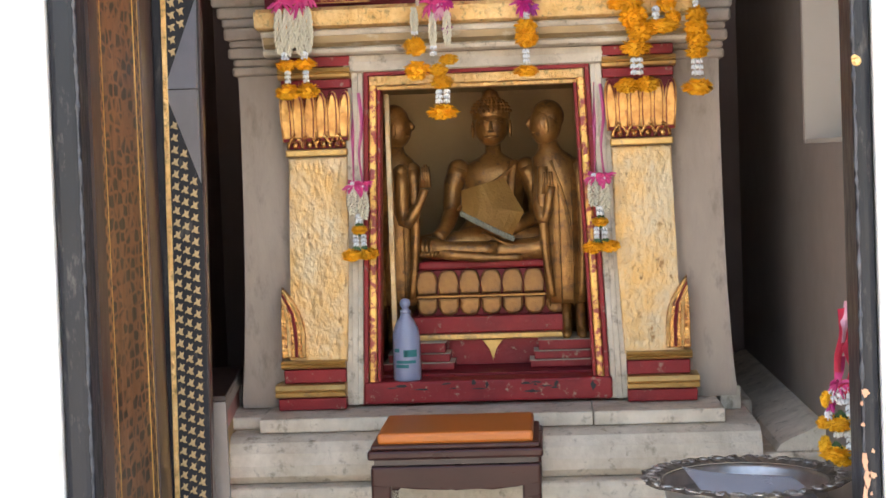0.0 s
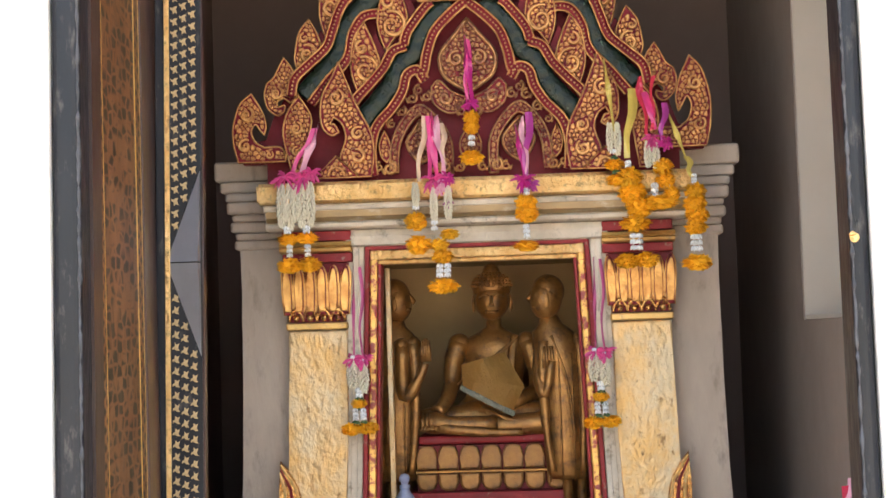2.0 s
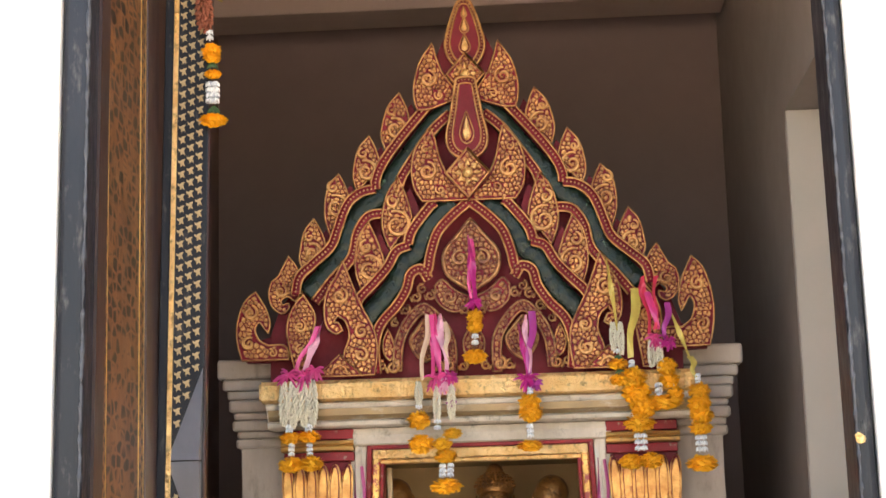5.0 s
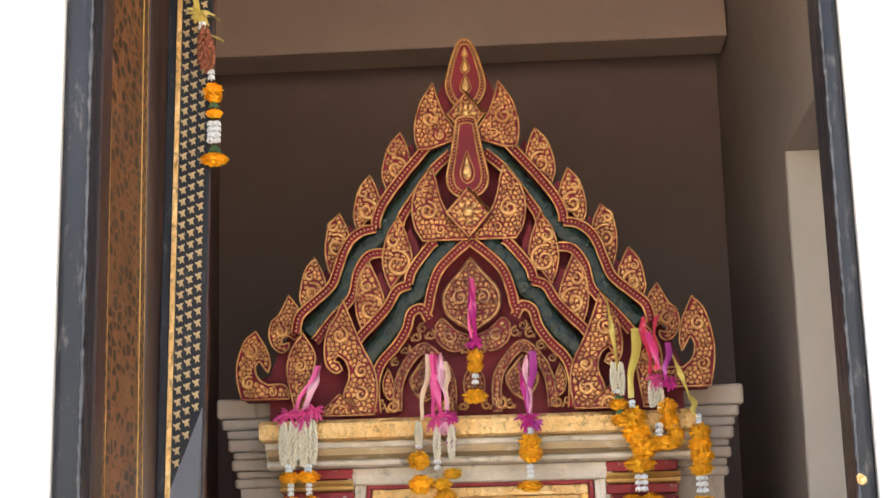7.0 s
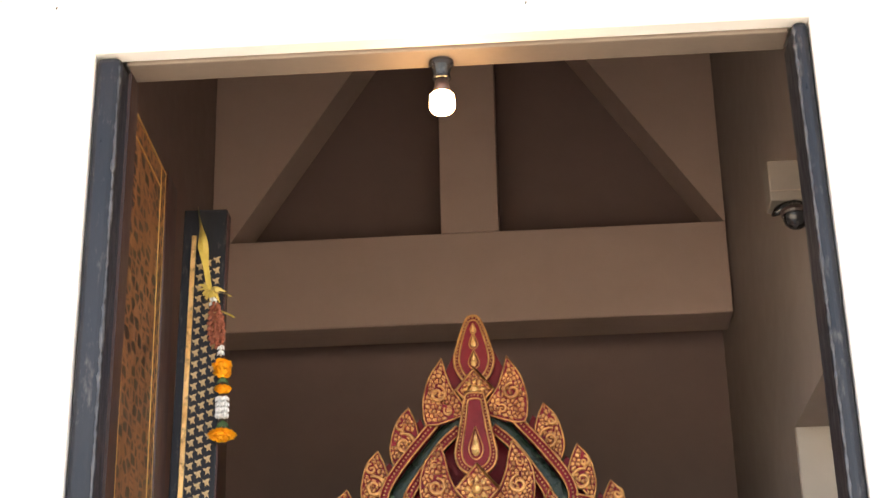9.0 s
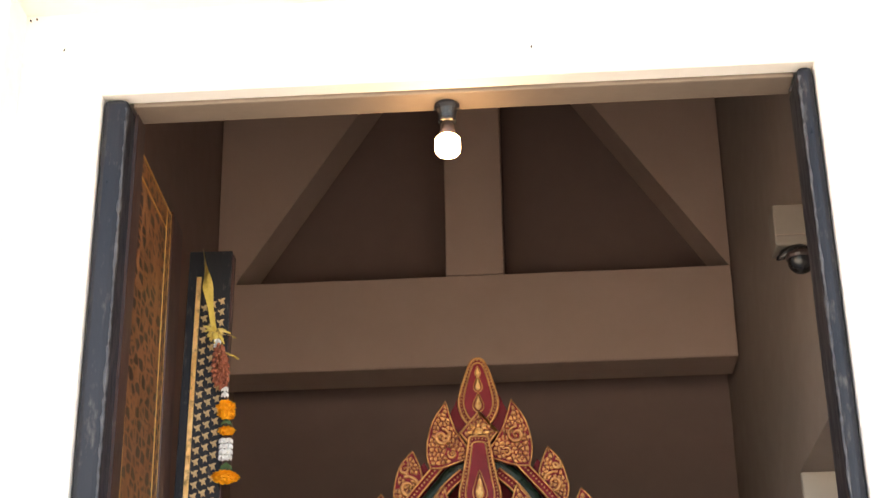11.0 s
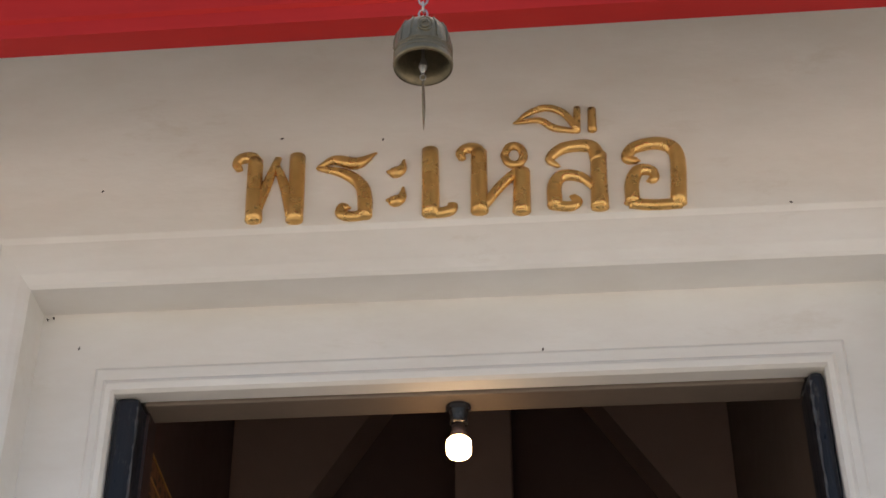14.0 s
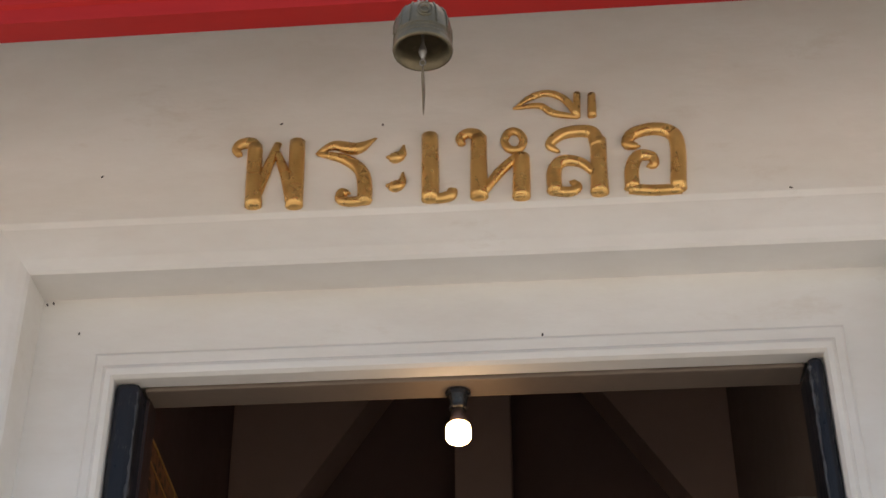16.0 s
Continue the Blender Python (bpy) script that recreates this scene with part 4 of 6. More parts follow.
    carved("curled_leaf", shape(*[half(s, r) for r in ([(0.337, 2.274), (0.356, 2.232), (0.380, 2.190), (0.387, 2.139), (0.380, 2.100), (0.358, 2.082)], [(0.340, 2.090), (0.350, 2.110), (0.362, 2.112)], [(0.352, 2.130), (0.330, 2.110), (0.322, 2.072), (0.336, 2.030)], [(0.345, 1.972)], [(0.258, 1.972), (0.250, 2.03), (0.256, 2.085), (0.285, 2.145), (0.303, 2.185)])]),
           [(CP + s * 0.345, 2.180, 0.022, 1.4, s, 1.4), (CP + s * 0.290, 2.085, 0.018, 1.3, -s, 1.0), (CP + s * 0.292, 2.025, 0.020, 1.3, s, 2.0)], 4.098, ped, 53 + s, 0.0125)
    gable = carved("foot_gable", half(s, [(0.288, 1.970), (0.347, 2.026), (0.406, 1.970)]), [], 4.084, ped, 57 + s, 0.0125)
    bm = bmesh.new()
    tube(bm, [(p[0], 4.079, p[1]) for p in half(s, [(0.325, 1.974), (0.332, 1.990), (0.347, 1.998), (0.362, 1.990), (0.369, 1.974)])], 0.0045, 6)
    part("half_rosette", bm, "giltcell", gable)


# bands of green glass between beaded red borders
def border(s, pts, y, parent):
    line = curve([(p[0], y, p[1]) for p in half(s, pts)], 7)
    bm = bmesh.new()
    tube(bm, line, 0.0120, 8, 0.7)
    bd = part("border", bm, "redfield", parent, "deep red beaded border", smooth=True)
    for e in (-1, 1):
        bm = bmesh.new()
        tube(bm, [p + Vector((0, -0.004, 0)) for p in offset(line, e * 0.0112)], 0.0029, 6)
        part("gilt_line", bm, "giltcell", bd, smooth=True)
    bm = bmesh.new()
    for x, z in along([(p.x, p.z) for p in line], 0.0105):
        bmesh.ops.create_icosphere(bm, subdivisions=1, radius=0.0031, matrix=Matrix.Translation((x, y - 0.0085, z)))
    tagged(part("beading", bm, "bead", bd), kind="stuff")


def offset(pts, d):
    out = []
    for i, p in enumerate(pts):
        t = (pts[min(i + 1, len(pts) - 1)] - pts[max(i - 1, 0)]).normalized()
        out.append(p + Vector((-t.z, 0, t.x)) * d)
    return out


BANDS = {"outer": ([(0.028, 2.715), (0.077, 2.660), (0.143, 2.580), (0.204, 2.502), (0.240, 2.452), (0.286, 2.416), (0.325, 2.362), (0.345, 2.298), (0.394, 2.240), (0.440, 2.194)], 4.140,
                   ([(0.100, 2.698), (0.118, 2.678), (0.181, 2.604), (0.229, 2.538), (0.247, 2.496), (0.249, 2.470)], [(0.249, 2.470), (0.285, 2.463), (0.316, 2.442), (0.336, 2.409), (0.352, 2.364), (0.371, 2.318), (0.417, 2.276), (0.455, 2.240), (0.467, 2.192)],
                    [(0.044, 2.668), (0.095, 2.621), (0.150, 2.543), (0.181, 2.494), (0.190, 2.455)], [(0.215, 2.398), (0.245, 2.402), (0.274, 2.392), (0.300, 2.350), (0.316, 2.287), (0.370, 2.226), (0.415, 2.170)])),
         "inner": ([(0.040, 2.424), (0.070, 2.404), (0.118, 2.352), (0.140, 2.298), (0.178, 2.266), (0.200, 2.214), (0.240, 2.166), (0.284, 2.112), (0.290, 2.05)], 4.124,
                   ([(0.090, 2.424), (0.107, 2.410), (0.152, 2.352), (0.165, 2.314)], [(0.160, 2.311), (0.195, 2.297), (0.221, 2.254), (0.257, 2.214), (0.298, 2.170), (0.312, 2.128)],
                    [(0.0, 2.424), (0.045, 2.387), (0.085, 2.343), (0.105, 2.288), (0.112, 2.252), (0.122, 2.226)], [(0.112, 2.218), (0.132, 2.246), (0.159, 2.234), (0.172, 2.192), (0.200, 2.149), (0.241, 2.103), (0.257, 2.045), (0.254, 1.975)]))}
for s in (-1, 1):
    for ctrl, y, edges in BANDS.values():
        line = curve([(p[0], y, p[1]) for p in half(s, ctrl)], 8)
        bm = bmesh.new()
        tube(bm, [p + Vector((0, 0.0012 * math.sin(i * 1.3), 0)) for i, p in enumerate(line)], [0.027] * len(line), 10, 0.3)
        band = part("glass_band", bm, "glass_green", ped, "green mirror-glass inlay", smooth=True)
        for e in edges:
            border(s, e, y - 0.012, band)


# the axis: finial, diamonds, buds
def bud(name, prof, y, drops, edge=0.012):
    """A red bud of the half outline prof, with a gilt rim, a line of beads, an inner line and gilt drops."""
    r = [(p.x, p.z) for p in curve([(u, 0, z) for u, z in prof], 5)]
    pts = half(1, r) + half(-1, r[-2:0:-1])
    base = part(name, plate(bmesh.new(), pts, y, y + 0.035, 0.004), "redfield", ped)
    loop = [Vector((x, y - 0.002, z)) for x, z in pts]
    cz = sum(p.z for p in loop) / len(loop)
    wide = max(p[0] for p in r)
    for d, w in ((0.0, 0.0036), (edge * 1.25, 0.0026)):
        f = 1 - d / wide
        g = 1 - d / (0.5 * (max(p.z for p in loop) - min(p.z for p in loop)))
        bm = bmesh.new()
        lp = [Vector((CP + (p.x - CP) * f, p.y, cz + (p.z - cz) * g)) for p in loop]
        tube(bm, lp + lp[:2], w, 6)
        part("rim", bm, "giltcell", base, smooth=True)
    f, g = 1 - edge * 0.62 / wide, 1 - edge * 0.62 / (0.5 * (max(p.z for p in loop) - min(p.z for p in loop)))
    bm = bmesh.new()
    for x, z in along([(CP + (p.x - CP) * f, cz + (p.z - cz) * g) for p in loop + loop[:1]], 0.0095):
        bmesh.ops.create_icosphere(bm, subdivisions=1, radius=0.0028, matrix=Matrix.Translation((x, y - 0.004, z)))
    tagged(part("beading", bm, "bead", base), kind="stuff")
    for z, h, w in drops:
        bm = bmesh.new()
        tube(bm, [(CP, y - 0.004, z + h * q) for q in (0, 0.12, 0.3, 0.55, 0.8, 1.0)], [w * q for q in (0.3, 0.85, 1.0, 0.7, 0.35, 0.06)], 10, 0.55)
        drop = part("drop", bm, "goldbright", base, smooth=True)
        bm = bmesh.new()
        ring = [(CP + sx * w * a, y - 0.002, z + h * b) for sx in (1,) for a, b in ((0, -0.14), (1.0, -0.02), (1.5, 0.28), (1.1, 0.62), (0.5, 0.95), (0, 1.2), (-0.5, 0.95), (-1.1, 0.62), (-1.5, 0.28), (-1.0, -0.02), (0, -0.14))]
        tube(bm, curve(ring, 3), 0.0020, 5)
        part("ring", bm, "giltcell", drop)
    return base


def diamond(z, r, y):
    poly = half(1, [(0, z + r), (r * 0.86, z), (0, z - r), (-r * 0.86, z)])
    b = carved("diamond", poly, [], y, ped, int(z * 100), 0.0115, 0.0046, thick=0.04)
    bm = bmesh.new()
    ball(bm, (CP, y - 0.006, z), r * 0.21, 10, 6, (1, 0.6, 1))
    part("boss", bm, "goldbright", b, smooth=True)
    ros = bmesh.new()
    for k in range(8):
        a = 6.283 * k / 8
        teardrop(ros, CP + r * 0.27 * math.sin(a), z + r * 0.27 * math.cos(a), r * 0.26, r * 0.10, a, y - 0.005)
    part("rosette", ros, "goldbright", b, smooth=True)


part("finial_ground", plate(bmesh.new(), half(1, [(0, 2.93), (0.05, 2.90), (0.082, 2.83), (0.10, 2.70), (-0.10, 2.70), (-0.082, 2.83), (-0.05, 2.90)]), 4.150, 4.19), "redfield", ped)
bud("finial_bud", [(0, 2.985), (0.014, 2.980), (0.026, 2.958), (0.041, 2.915), (0.053, 2.862), (0.047, 2.828), (0.028, 2.800), (0, 2.792)], 4.122, [(2.838, 0.040, 0.010), (2.893, 0.034, 0.008), (2.936, 0.022, 0.005)], 0.0105)
diamond(2.768, 0.058, 4.100)
bud("centre_bud", [(0, 2.756), (0.022, 2.752), (0.028, 2.735), (0.036, 2.685), (0.046, 2.635), (0.054, 2.592), (0.048, 2.560), (0.028, 2.540), (0, 2.534)], 4.086, [(2.582, 0.066, 0.0125)], 0.0130)
diamond(2.492, 0.066, 4.074)
# almond and arches below
carved("almond", shape(*[half(1, r) for r in ([(0.0, 2.378), (0.030, 2.340), (0.064, 2.300), (0.073, 2.270), (0.060, 2.228)], [(0.0, 2.186), (-0.060, 2.228), (-0.073, 2.270), (-0.064, 2.300), (-0.030, 2.340)])]),
       [(CP + 0.030, 2.275, 0.021, 1.4, -1, 2.0), (CP - 0.030, 2.275, 0.021, 1.4, 1, 1.2), (CP + 0.018, 2.222, 0.013, 1.2, 1, 1.2), (CP - 0.018, 2.222, 0.013, 1.2, -1, 2.0)], 4.128, ped, 61, 0.0125, 0.0058, gilt="giltworn")
carved("centre_drop", shape(*[half(1, r) for r in ([(0.0, 2.105), (0.026, 2.062), (0.022, 2.020)], [(0.0, 1.996), (-0.022, 2.020), (-0.026, 2.062)])]), [], 4.142, ped, 62, 0.011, gilt="giltworn")
for s in (-1, 1):
    carved("side_lobe", shape(*[half(s, r) for r in ([(0.008, 2.176), (0.045, 2.192), (0.078, 2.222)], [(0.098, 2.206), (0.094, 2.165), (0.062, 2.138), (0.030, 2.140)])]), [(CP + s * 0.062, 2.175, 0.018, 1.3, s, 0.6)], 4.146, ped, 63 + s, 0.0115, gilt="giltworn")
    carved("side_drop", shape(*[half(s, r) for r in ([(0.129, 2.118), (0.150, 2.088), (0.166, 2.062), (0.152, 2.026)], [(0.127, 2.006), (0.098, 2.026), (0.085, 2.062), (0.106, 2.092)])]), [(CP + s * 0.128, 2.055, 0.015, 1.3, s, 1.0)], 4.140, ped, 66 + s, 0.011, 0.0048, gilt="giltworn")
    lo = half(s, [(0.048, 1.975), (0.050, 2.060), (0.080, 2.118), (0.130, 2.160), (0.178, 2.122), (0.207, 2.060), (0.214, 1.985)])
    inn = half(s, [(0.192, 1.985), (0.186, 2.055), (0.162, 2.104), (0.130, 2.132), (0.096, 2.102), (0.072, 2.055), (0.070, 1.975)])
    carved("gilt_arch", shape(lo[:-1], lo[-1:], inn[:-1], inn[-1:]), [], 4.146, ped, 69 + s, 0.0115, 0.0030, gilt="giltworn")
    carved("flame_sprig", shape(*[half(s, r) for r in ([(0.226, 2.096), (0.240, 2.062), (0.236, 2.030)], [(0.222, 2.012), (0.208, 2.034), (0.214, 2.066)])]), [], 4.150, ped, 72 + s, 0.0105)
    for u, z, r, d in ((0.215, 1.996, 0.018, 1), (0.242, 2.000, 0.013, -1), (0.066, 1.996, 0.017, -1), (0.092, 1.992, 0.013, 1), (0.030, 1.992, 0.013, 1), (0.020, 2.140, 0.013, -1), (0.112, 2.182, 0.014, 1), (0.132, 2.200, 0.013, -1), (0.150, 2.178, 0.014, 1), (0.178, 2.145, 0.013, 1), (0.205, 2.112, 0.012, -1)):
        bm = bmesh.new()
        ln = volute(CP + s * u, z, r, 1.3, d * s, 1.3)
        tube(bm, [(x, 4.146, zz) for x, zz in ln], [r * 0.30 * (1 - 0.45 * i / len(ln)) for i in range(len(ln))], 6, 0.9)
        teardrop(bm, CP + s * (u + 0.6 * r), z - r * 0.9, r * 1.3, r * 0.3, s * 0.5, 4.146)
        part("scroll", bm, "giltworn" if z > 2.05 else "giltcell", ped, smooth=True)

# ---- statues in the niche ----


BX, BY = -0.15, 4.62
ped2 = thing("lotus_pedestal", "gilded lotus pedestal with red mouldings inside the niche", "pedestal")
part("plinth_block", boxes((BX - 0.235, BX + 0.225, 4.46, 4.85, 1.07, 1.117), bevel=0.004), "red", ped2)
part("gold_ledge", boxes((BX - 0.25, BX + 0.215, 4.445, 4.86, 1.052, 1.069), bevel=0.004), "golddull", ped2)
part("apron", boxes((BX - 0.17, BX + 0.17, 4.47, 4.85, 0.98, 1.051)), "red", ped2)
bm = bmesh.new()
plate(bm, [(BX - 0.03, 1.05), (BX + 0.03, 1.05), (BX + 0.008, 1.025), (BX, 0.99), (BX - 0.008, 1.025)], 4.458, 4.47, 0.002)
part("pendant", bm, "golddull", ped2)
part("drum", boxes((BX - 0.21, BX + 0.21, 4.50, 4.80, 1.105, 1.245)), "redfield", ped2)
pm = bmesh.new()
plate(pm, [(-0.0275, 0), (0.0275, 0), (0.0285, 0.03), (0.0275, 0.05), (0.021, 0.063), (0.010, 0.068), (-0.010, 0.068), (-0.021, 0.063), (-0.0275, 0.05), (-0.0285, 0.03)], -0.012, 0.006, 0.006)
pm = link("petal", pm, "petalgold")
pm2 = bmesh.new()
plate(pm2, [(-0.0285, 0.050), (-0.0285, 0.022), (-0.022, 0.008), (-0.008, 0.001), (0.008, 0.001), (0.022, 0.008), (0.0285, 0.022), (0.0285, 0.050)], -0.018, 0.006, 0.007)
pm2 = link("lower_petal", pm2, "petalgold")
for i in range(7):
    x = BX - 0.1815 + i * 0.0605
    part("petal", pm, None, ped2).location = (x, 4.494, 1.178)
    part("lower_petal", pm2, None, ped2).location = (x, 4.494, 1.118)
bm = bmesh.new()
tube(bm, [(BX - 0.212, 4.478, 1.173), (BX - 0.07, 4.477, 1.1735), (BX + 0.07, 4.477, 1.1725), (BX + 0.212, 4.478, 1.173)], 0.0042, 6)
part("gilt_line", bm, "statue", ped2)
part("cushion", boxes((BX - 0.205, BX + 0.195, 4.50, 4.80, 1.247, 1.272), bevel=0.008), "red", ped2)

bm = bmesh.new()
T4 = Matrix.Translation
hx, hz = -0.138, 1.655
lathe(bm, [(0.155, 1.272), (0.165, 1.29), (0.15, 1.33), (0.118, 1.36), (0.10, 1.38), (0.092, 1.42), (0.105, 1.47), (0.115, 1.51), (0.10, 1.54), (0.055, 1.56), (0.028, 1.575), (0.026, 1.60)], (hx + 0.002, BY + 0.02, 0), 24, (0.86, 0.55))
ball(bm, (hx, BY - 0.01, hz - 0.004), 0.05, 18, 14, (1.0, 0.98, 1.16))
ball(bm, (hx, BY + 0.002, hz + 0.032), 0.055, 18, 12, (1.03, 1.0, 0.85))
ball(bm, (hx, BY + 0.005, hz + 0.078), 0.026, 14, 10, (1, 1, 1.0))
for r in range(6):
    for k in range(14 - r):
        a = 3.1416 * (k + 0.5 * (r % 2)) / (13 - r) + 3.1416
        el = 0.15 + r * 0.24
        ball(bm, (hx + 0.057 * math.cos(a) * math.cos(el), BY + 0.052 * math.sin(a) * math.cos(el), hz + 0.032 + 0.046 * math.sin(el)), 0.0058, 6, 4)
for s in (-1, 1):
    ball(bm, (hx + s * 0.054, BY, hz - 0.012), 0.012, 8, 6, (0.5, 0.8, 2.2))
    tube(bm, [(hx + s * 0.006, BY - 0.055, hz + 0.008), (hx + s * 0.02, BY - 0.056, hz + 0.014), (hx + s * 0.036, BY - 0.046, hz + 0.006)], 0.0025, 6)
    ball(bm, (hx + s * 0.098, BY + 0.005, 1.525), 0.035, 12, 9, (1, 0.9, 1))
tube(bm, [(hx, BY - 0.056, hz + 0.008), (hx, BY - 0.064, hz - 0.012), (hx, BY - 0.067, hz - 0.020)], [0.004, 0.006, 0.009], 8)
tube(bm, [(hx - 0.018, BY - 0.052, hz - 0.036), (hx - 0.008, BY - 0.058, hz - 0.038), (hx + 0.008, BY - 0.058, hz - 0.038), (hx + 0.018, BY - 0.052, hz - 0.036)], 0.0038, 6)
# arm that reaches down over the knee
tube(bm, curve([(hx - 0.098, BY, 1.53), (hx - 0.118, BY - 0.01, 1.47), (hx - 0.122, BY - 0.03, 1.41), (hx - 0.140, BY - 0.09, 1.362), (hx - 0.160, BY - 0.118, 1.338)], 4), [0.030] * 4 + [0.026] * 4 + [0.023] * 4 + [0.020] * 5, 12)
for k in range(4):
    tube(bm, [(BX - 0.185 + k * 0.011, BY - 0.12, 1.335), (BX - 0.190 + k * 0.012, BY - 0.14, 1.315), (BX - 0.188 + k * 0.012, BY - 0.142, 1.285)], [0.0062, 0.0062, 0.004], 6)
# arm that rests in the lap
tube(bm, curve([(hx + 0.098, BY, 1.53), (hx + 0.122, BY - 0.01, 1.455), (hx + 0.118, BY - 0.03, 1.39), (hx + 0.05, BY - 0.09, 1.36)], 4), [0.030] * 4 + [0.026] * 4 + [0.022] * 5, 12)
tube(bm, curve([(BX + 0.085, BY - 0.035, 1.545), (BX + 0.03, BY - 0.058, 1.50), (BX - 0.05, BY - 0.06, 1.45), (BX - 0.095, BY - 0.04, 1.41)], 5), 0.0042, 6)
tube(bm, curve([(BX + 0.075, BY - 0.03, 1.55), (BX + 0.065, BY - 0.056, 1.48), (BX + 0.06, BY - 0.06, 1.40)], 5), [0.012] * 5 + [0.013] * 6, 6, 0.4)
# crossed legs
tube(bm, curve([(BX + 0.03, BY - 0.02, 1.33), (BX - 0.09, BY - 0.05, 1.318), (BX - 0.185, BY - 0.085, 1.315), (BX - 0.12, BY - 0.125, 1.305), (BX + 0.02, BY - 0.12, 1.30)], 4), [0.044] * 4 + [0.036] * 4 + [0.032] * 4 + [0.024] * 5, 12)
tube(bm, curve([(BX - 0.03, BY - 0.02, 1.33), (BX + 0.11, BY - 0.05, 1.318), (BX + 0.20, BY - 0.085, 1.31), (BX + 0.13, BY - 0.11, 1.30), (BX + 0.0, BY - 0.11, 1.295)], 4), [0.05] * 4 + [0.044] * 4 + [0.04] * 4 + [0.032] * 5, 12)
# folds of the robe over the lap, and the hem that falls to the seat
for k in range(7):
    f = k / 6
    tube(bm, curve([(BX - 0.02 + 0.02 * f, BY - 0.105, 1.352 - 0.012 * f), (BX + 0.03 + 0.03 * f, BY - 0.135, 1.325 - 0.012 * f), (BX + 0.10 + 0.05 * f, BY - 0.128, 1.292 + 0.010 * f), (BX + 0.17 + 0.03 * f, BY - 0.10, 1.283 + 0.020 * f)], 4), 0.0046, 6)
tube(bm, curve([(BX - 0.165, BY - 0.128, 1.300), (BX - 0.09, BY - 0.150, 1.288), (BX + 0.0, BY - 0.152, 1.280), (BX + 0.09, BY - 0.145, 1.278)], 5), [0.016] * 5 + [0.014] * 5 + [0.010] * 6, 8, 0.8)
for k in range(5):
    tube(bm, [(BX - 0.176 + k * 0.011, BY - 0.132, 1.302), (BX - 0.190 + k * 0.010, BY - 0.150, 1.296), (BX - 0.196 + k * 0.011, BY - 0.158, 1.290)], [0.006, 0.0055, 0.004], 6)
for k in range(30):
    f = k / 29
    ball(bm, (BX - 0.06 + 0.24 * f, BY - 0.148 + 0.03 * f * f, 1.290 - 0.012 * math.sin(3.14 * f)), 0.0042, 6, 4)
solid("buddha_statue", bm, "statue", "seated gilded bronze Buddha statue on a lotus pedestal", "statue", smooth=True)
# sash and its lace hem
sash = thing("sash", "gold cloth sash with grey lace hem across the statue", "cloth")
bm = bmesh.new()
grid = []
A_, B_ = Vector((-0.227, 4.50, 1.470)), Vector((-0.104, 4.505, 1.503))
D_ = Vector((-0.086, 4.465, 1.339))
E_ = Vector((-0.223, 4.47, 1.412))
n_ = 10
for i in range(n_ + 1):
    row = []
    for j in range(n_ + 1):
        f, g = i / n_, j / n_
        p = (A_ * (1 - f) + B_ * f) * (1 - g) + (E_ * (1 - f) + D_ * f) * g
        p = p + Vector((0.043 * f * min(g / 0.6, (1 - g) / 0.4), -0.03 * math.sin(3.14 * f) + 0.004 * math.sin(9 * f + 4 * g), 0))
        row.append(bm.verts.new(p))
    grid.append(row)
for i in range(n_):
    for j in range(n_):
        bm.faces.new((grid[i][j], grid[i + 1][j], grid[i + 1][j + 1], grid[i][j + 1]))
bmesh.ops.solidify(bm, geom=list(bm.faces), thickness=0.003)
part("sash_cloth", bm, "cloth", sash)
bm = bmesh.new()
for k in range(18):
    f = k / 17
    p = E_ * (1 - f) + D_ * f + Vector((0, -0.03 * math.sin(3.14 * f) - 0.002, -0.007))
    ball(bm, p, 0.0075, 7, 5, (1, 0.4, 1.2))
part("lace_hem", bm, "lace", sash)


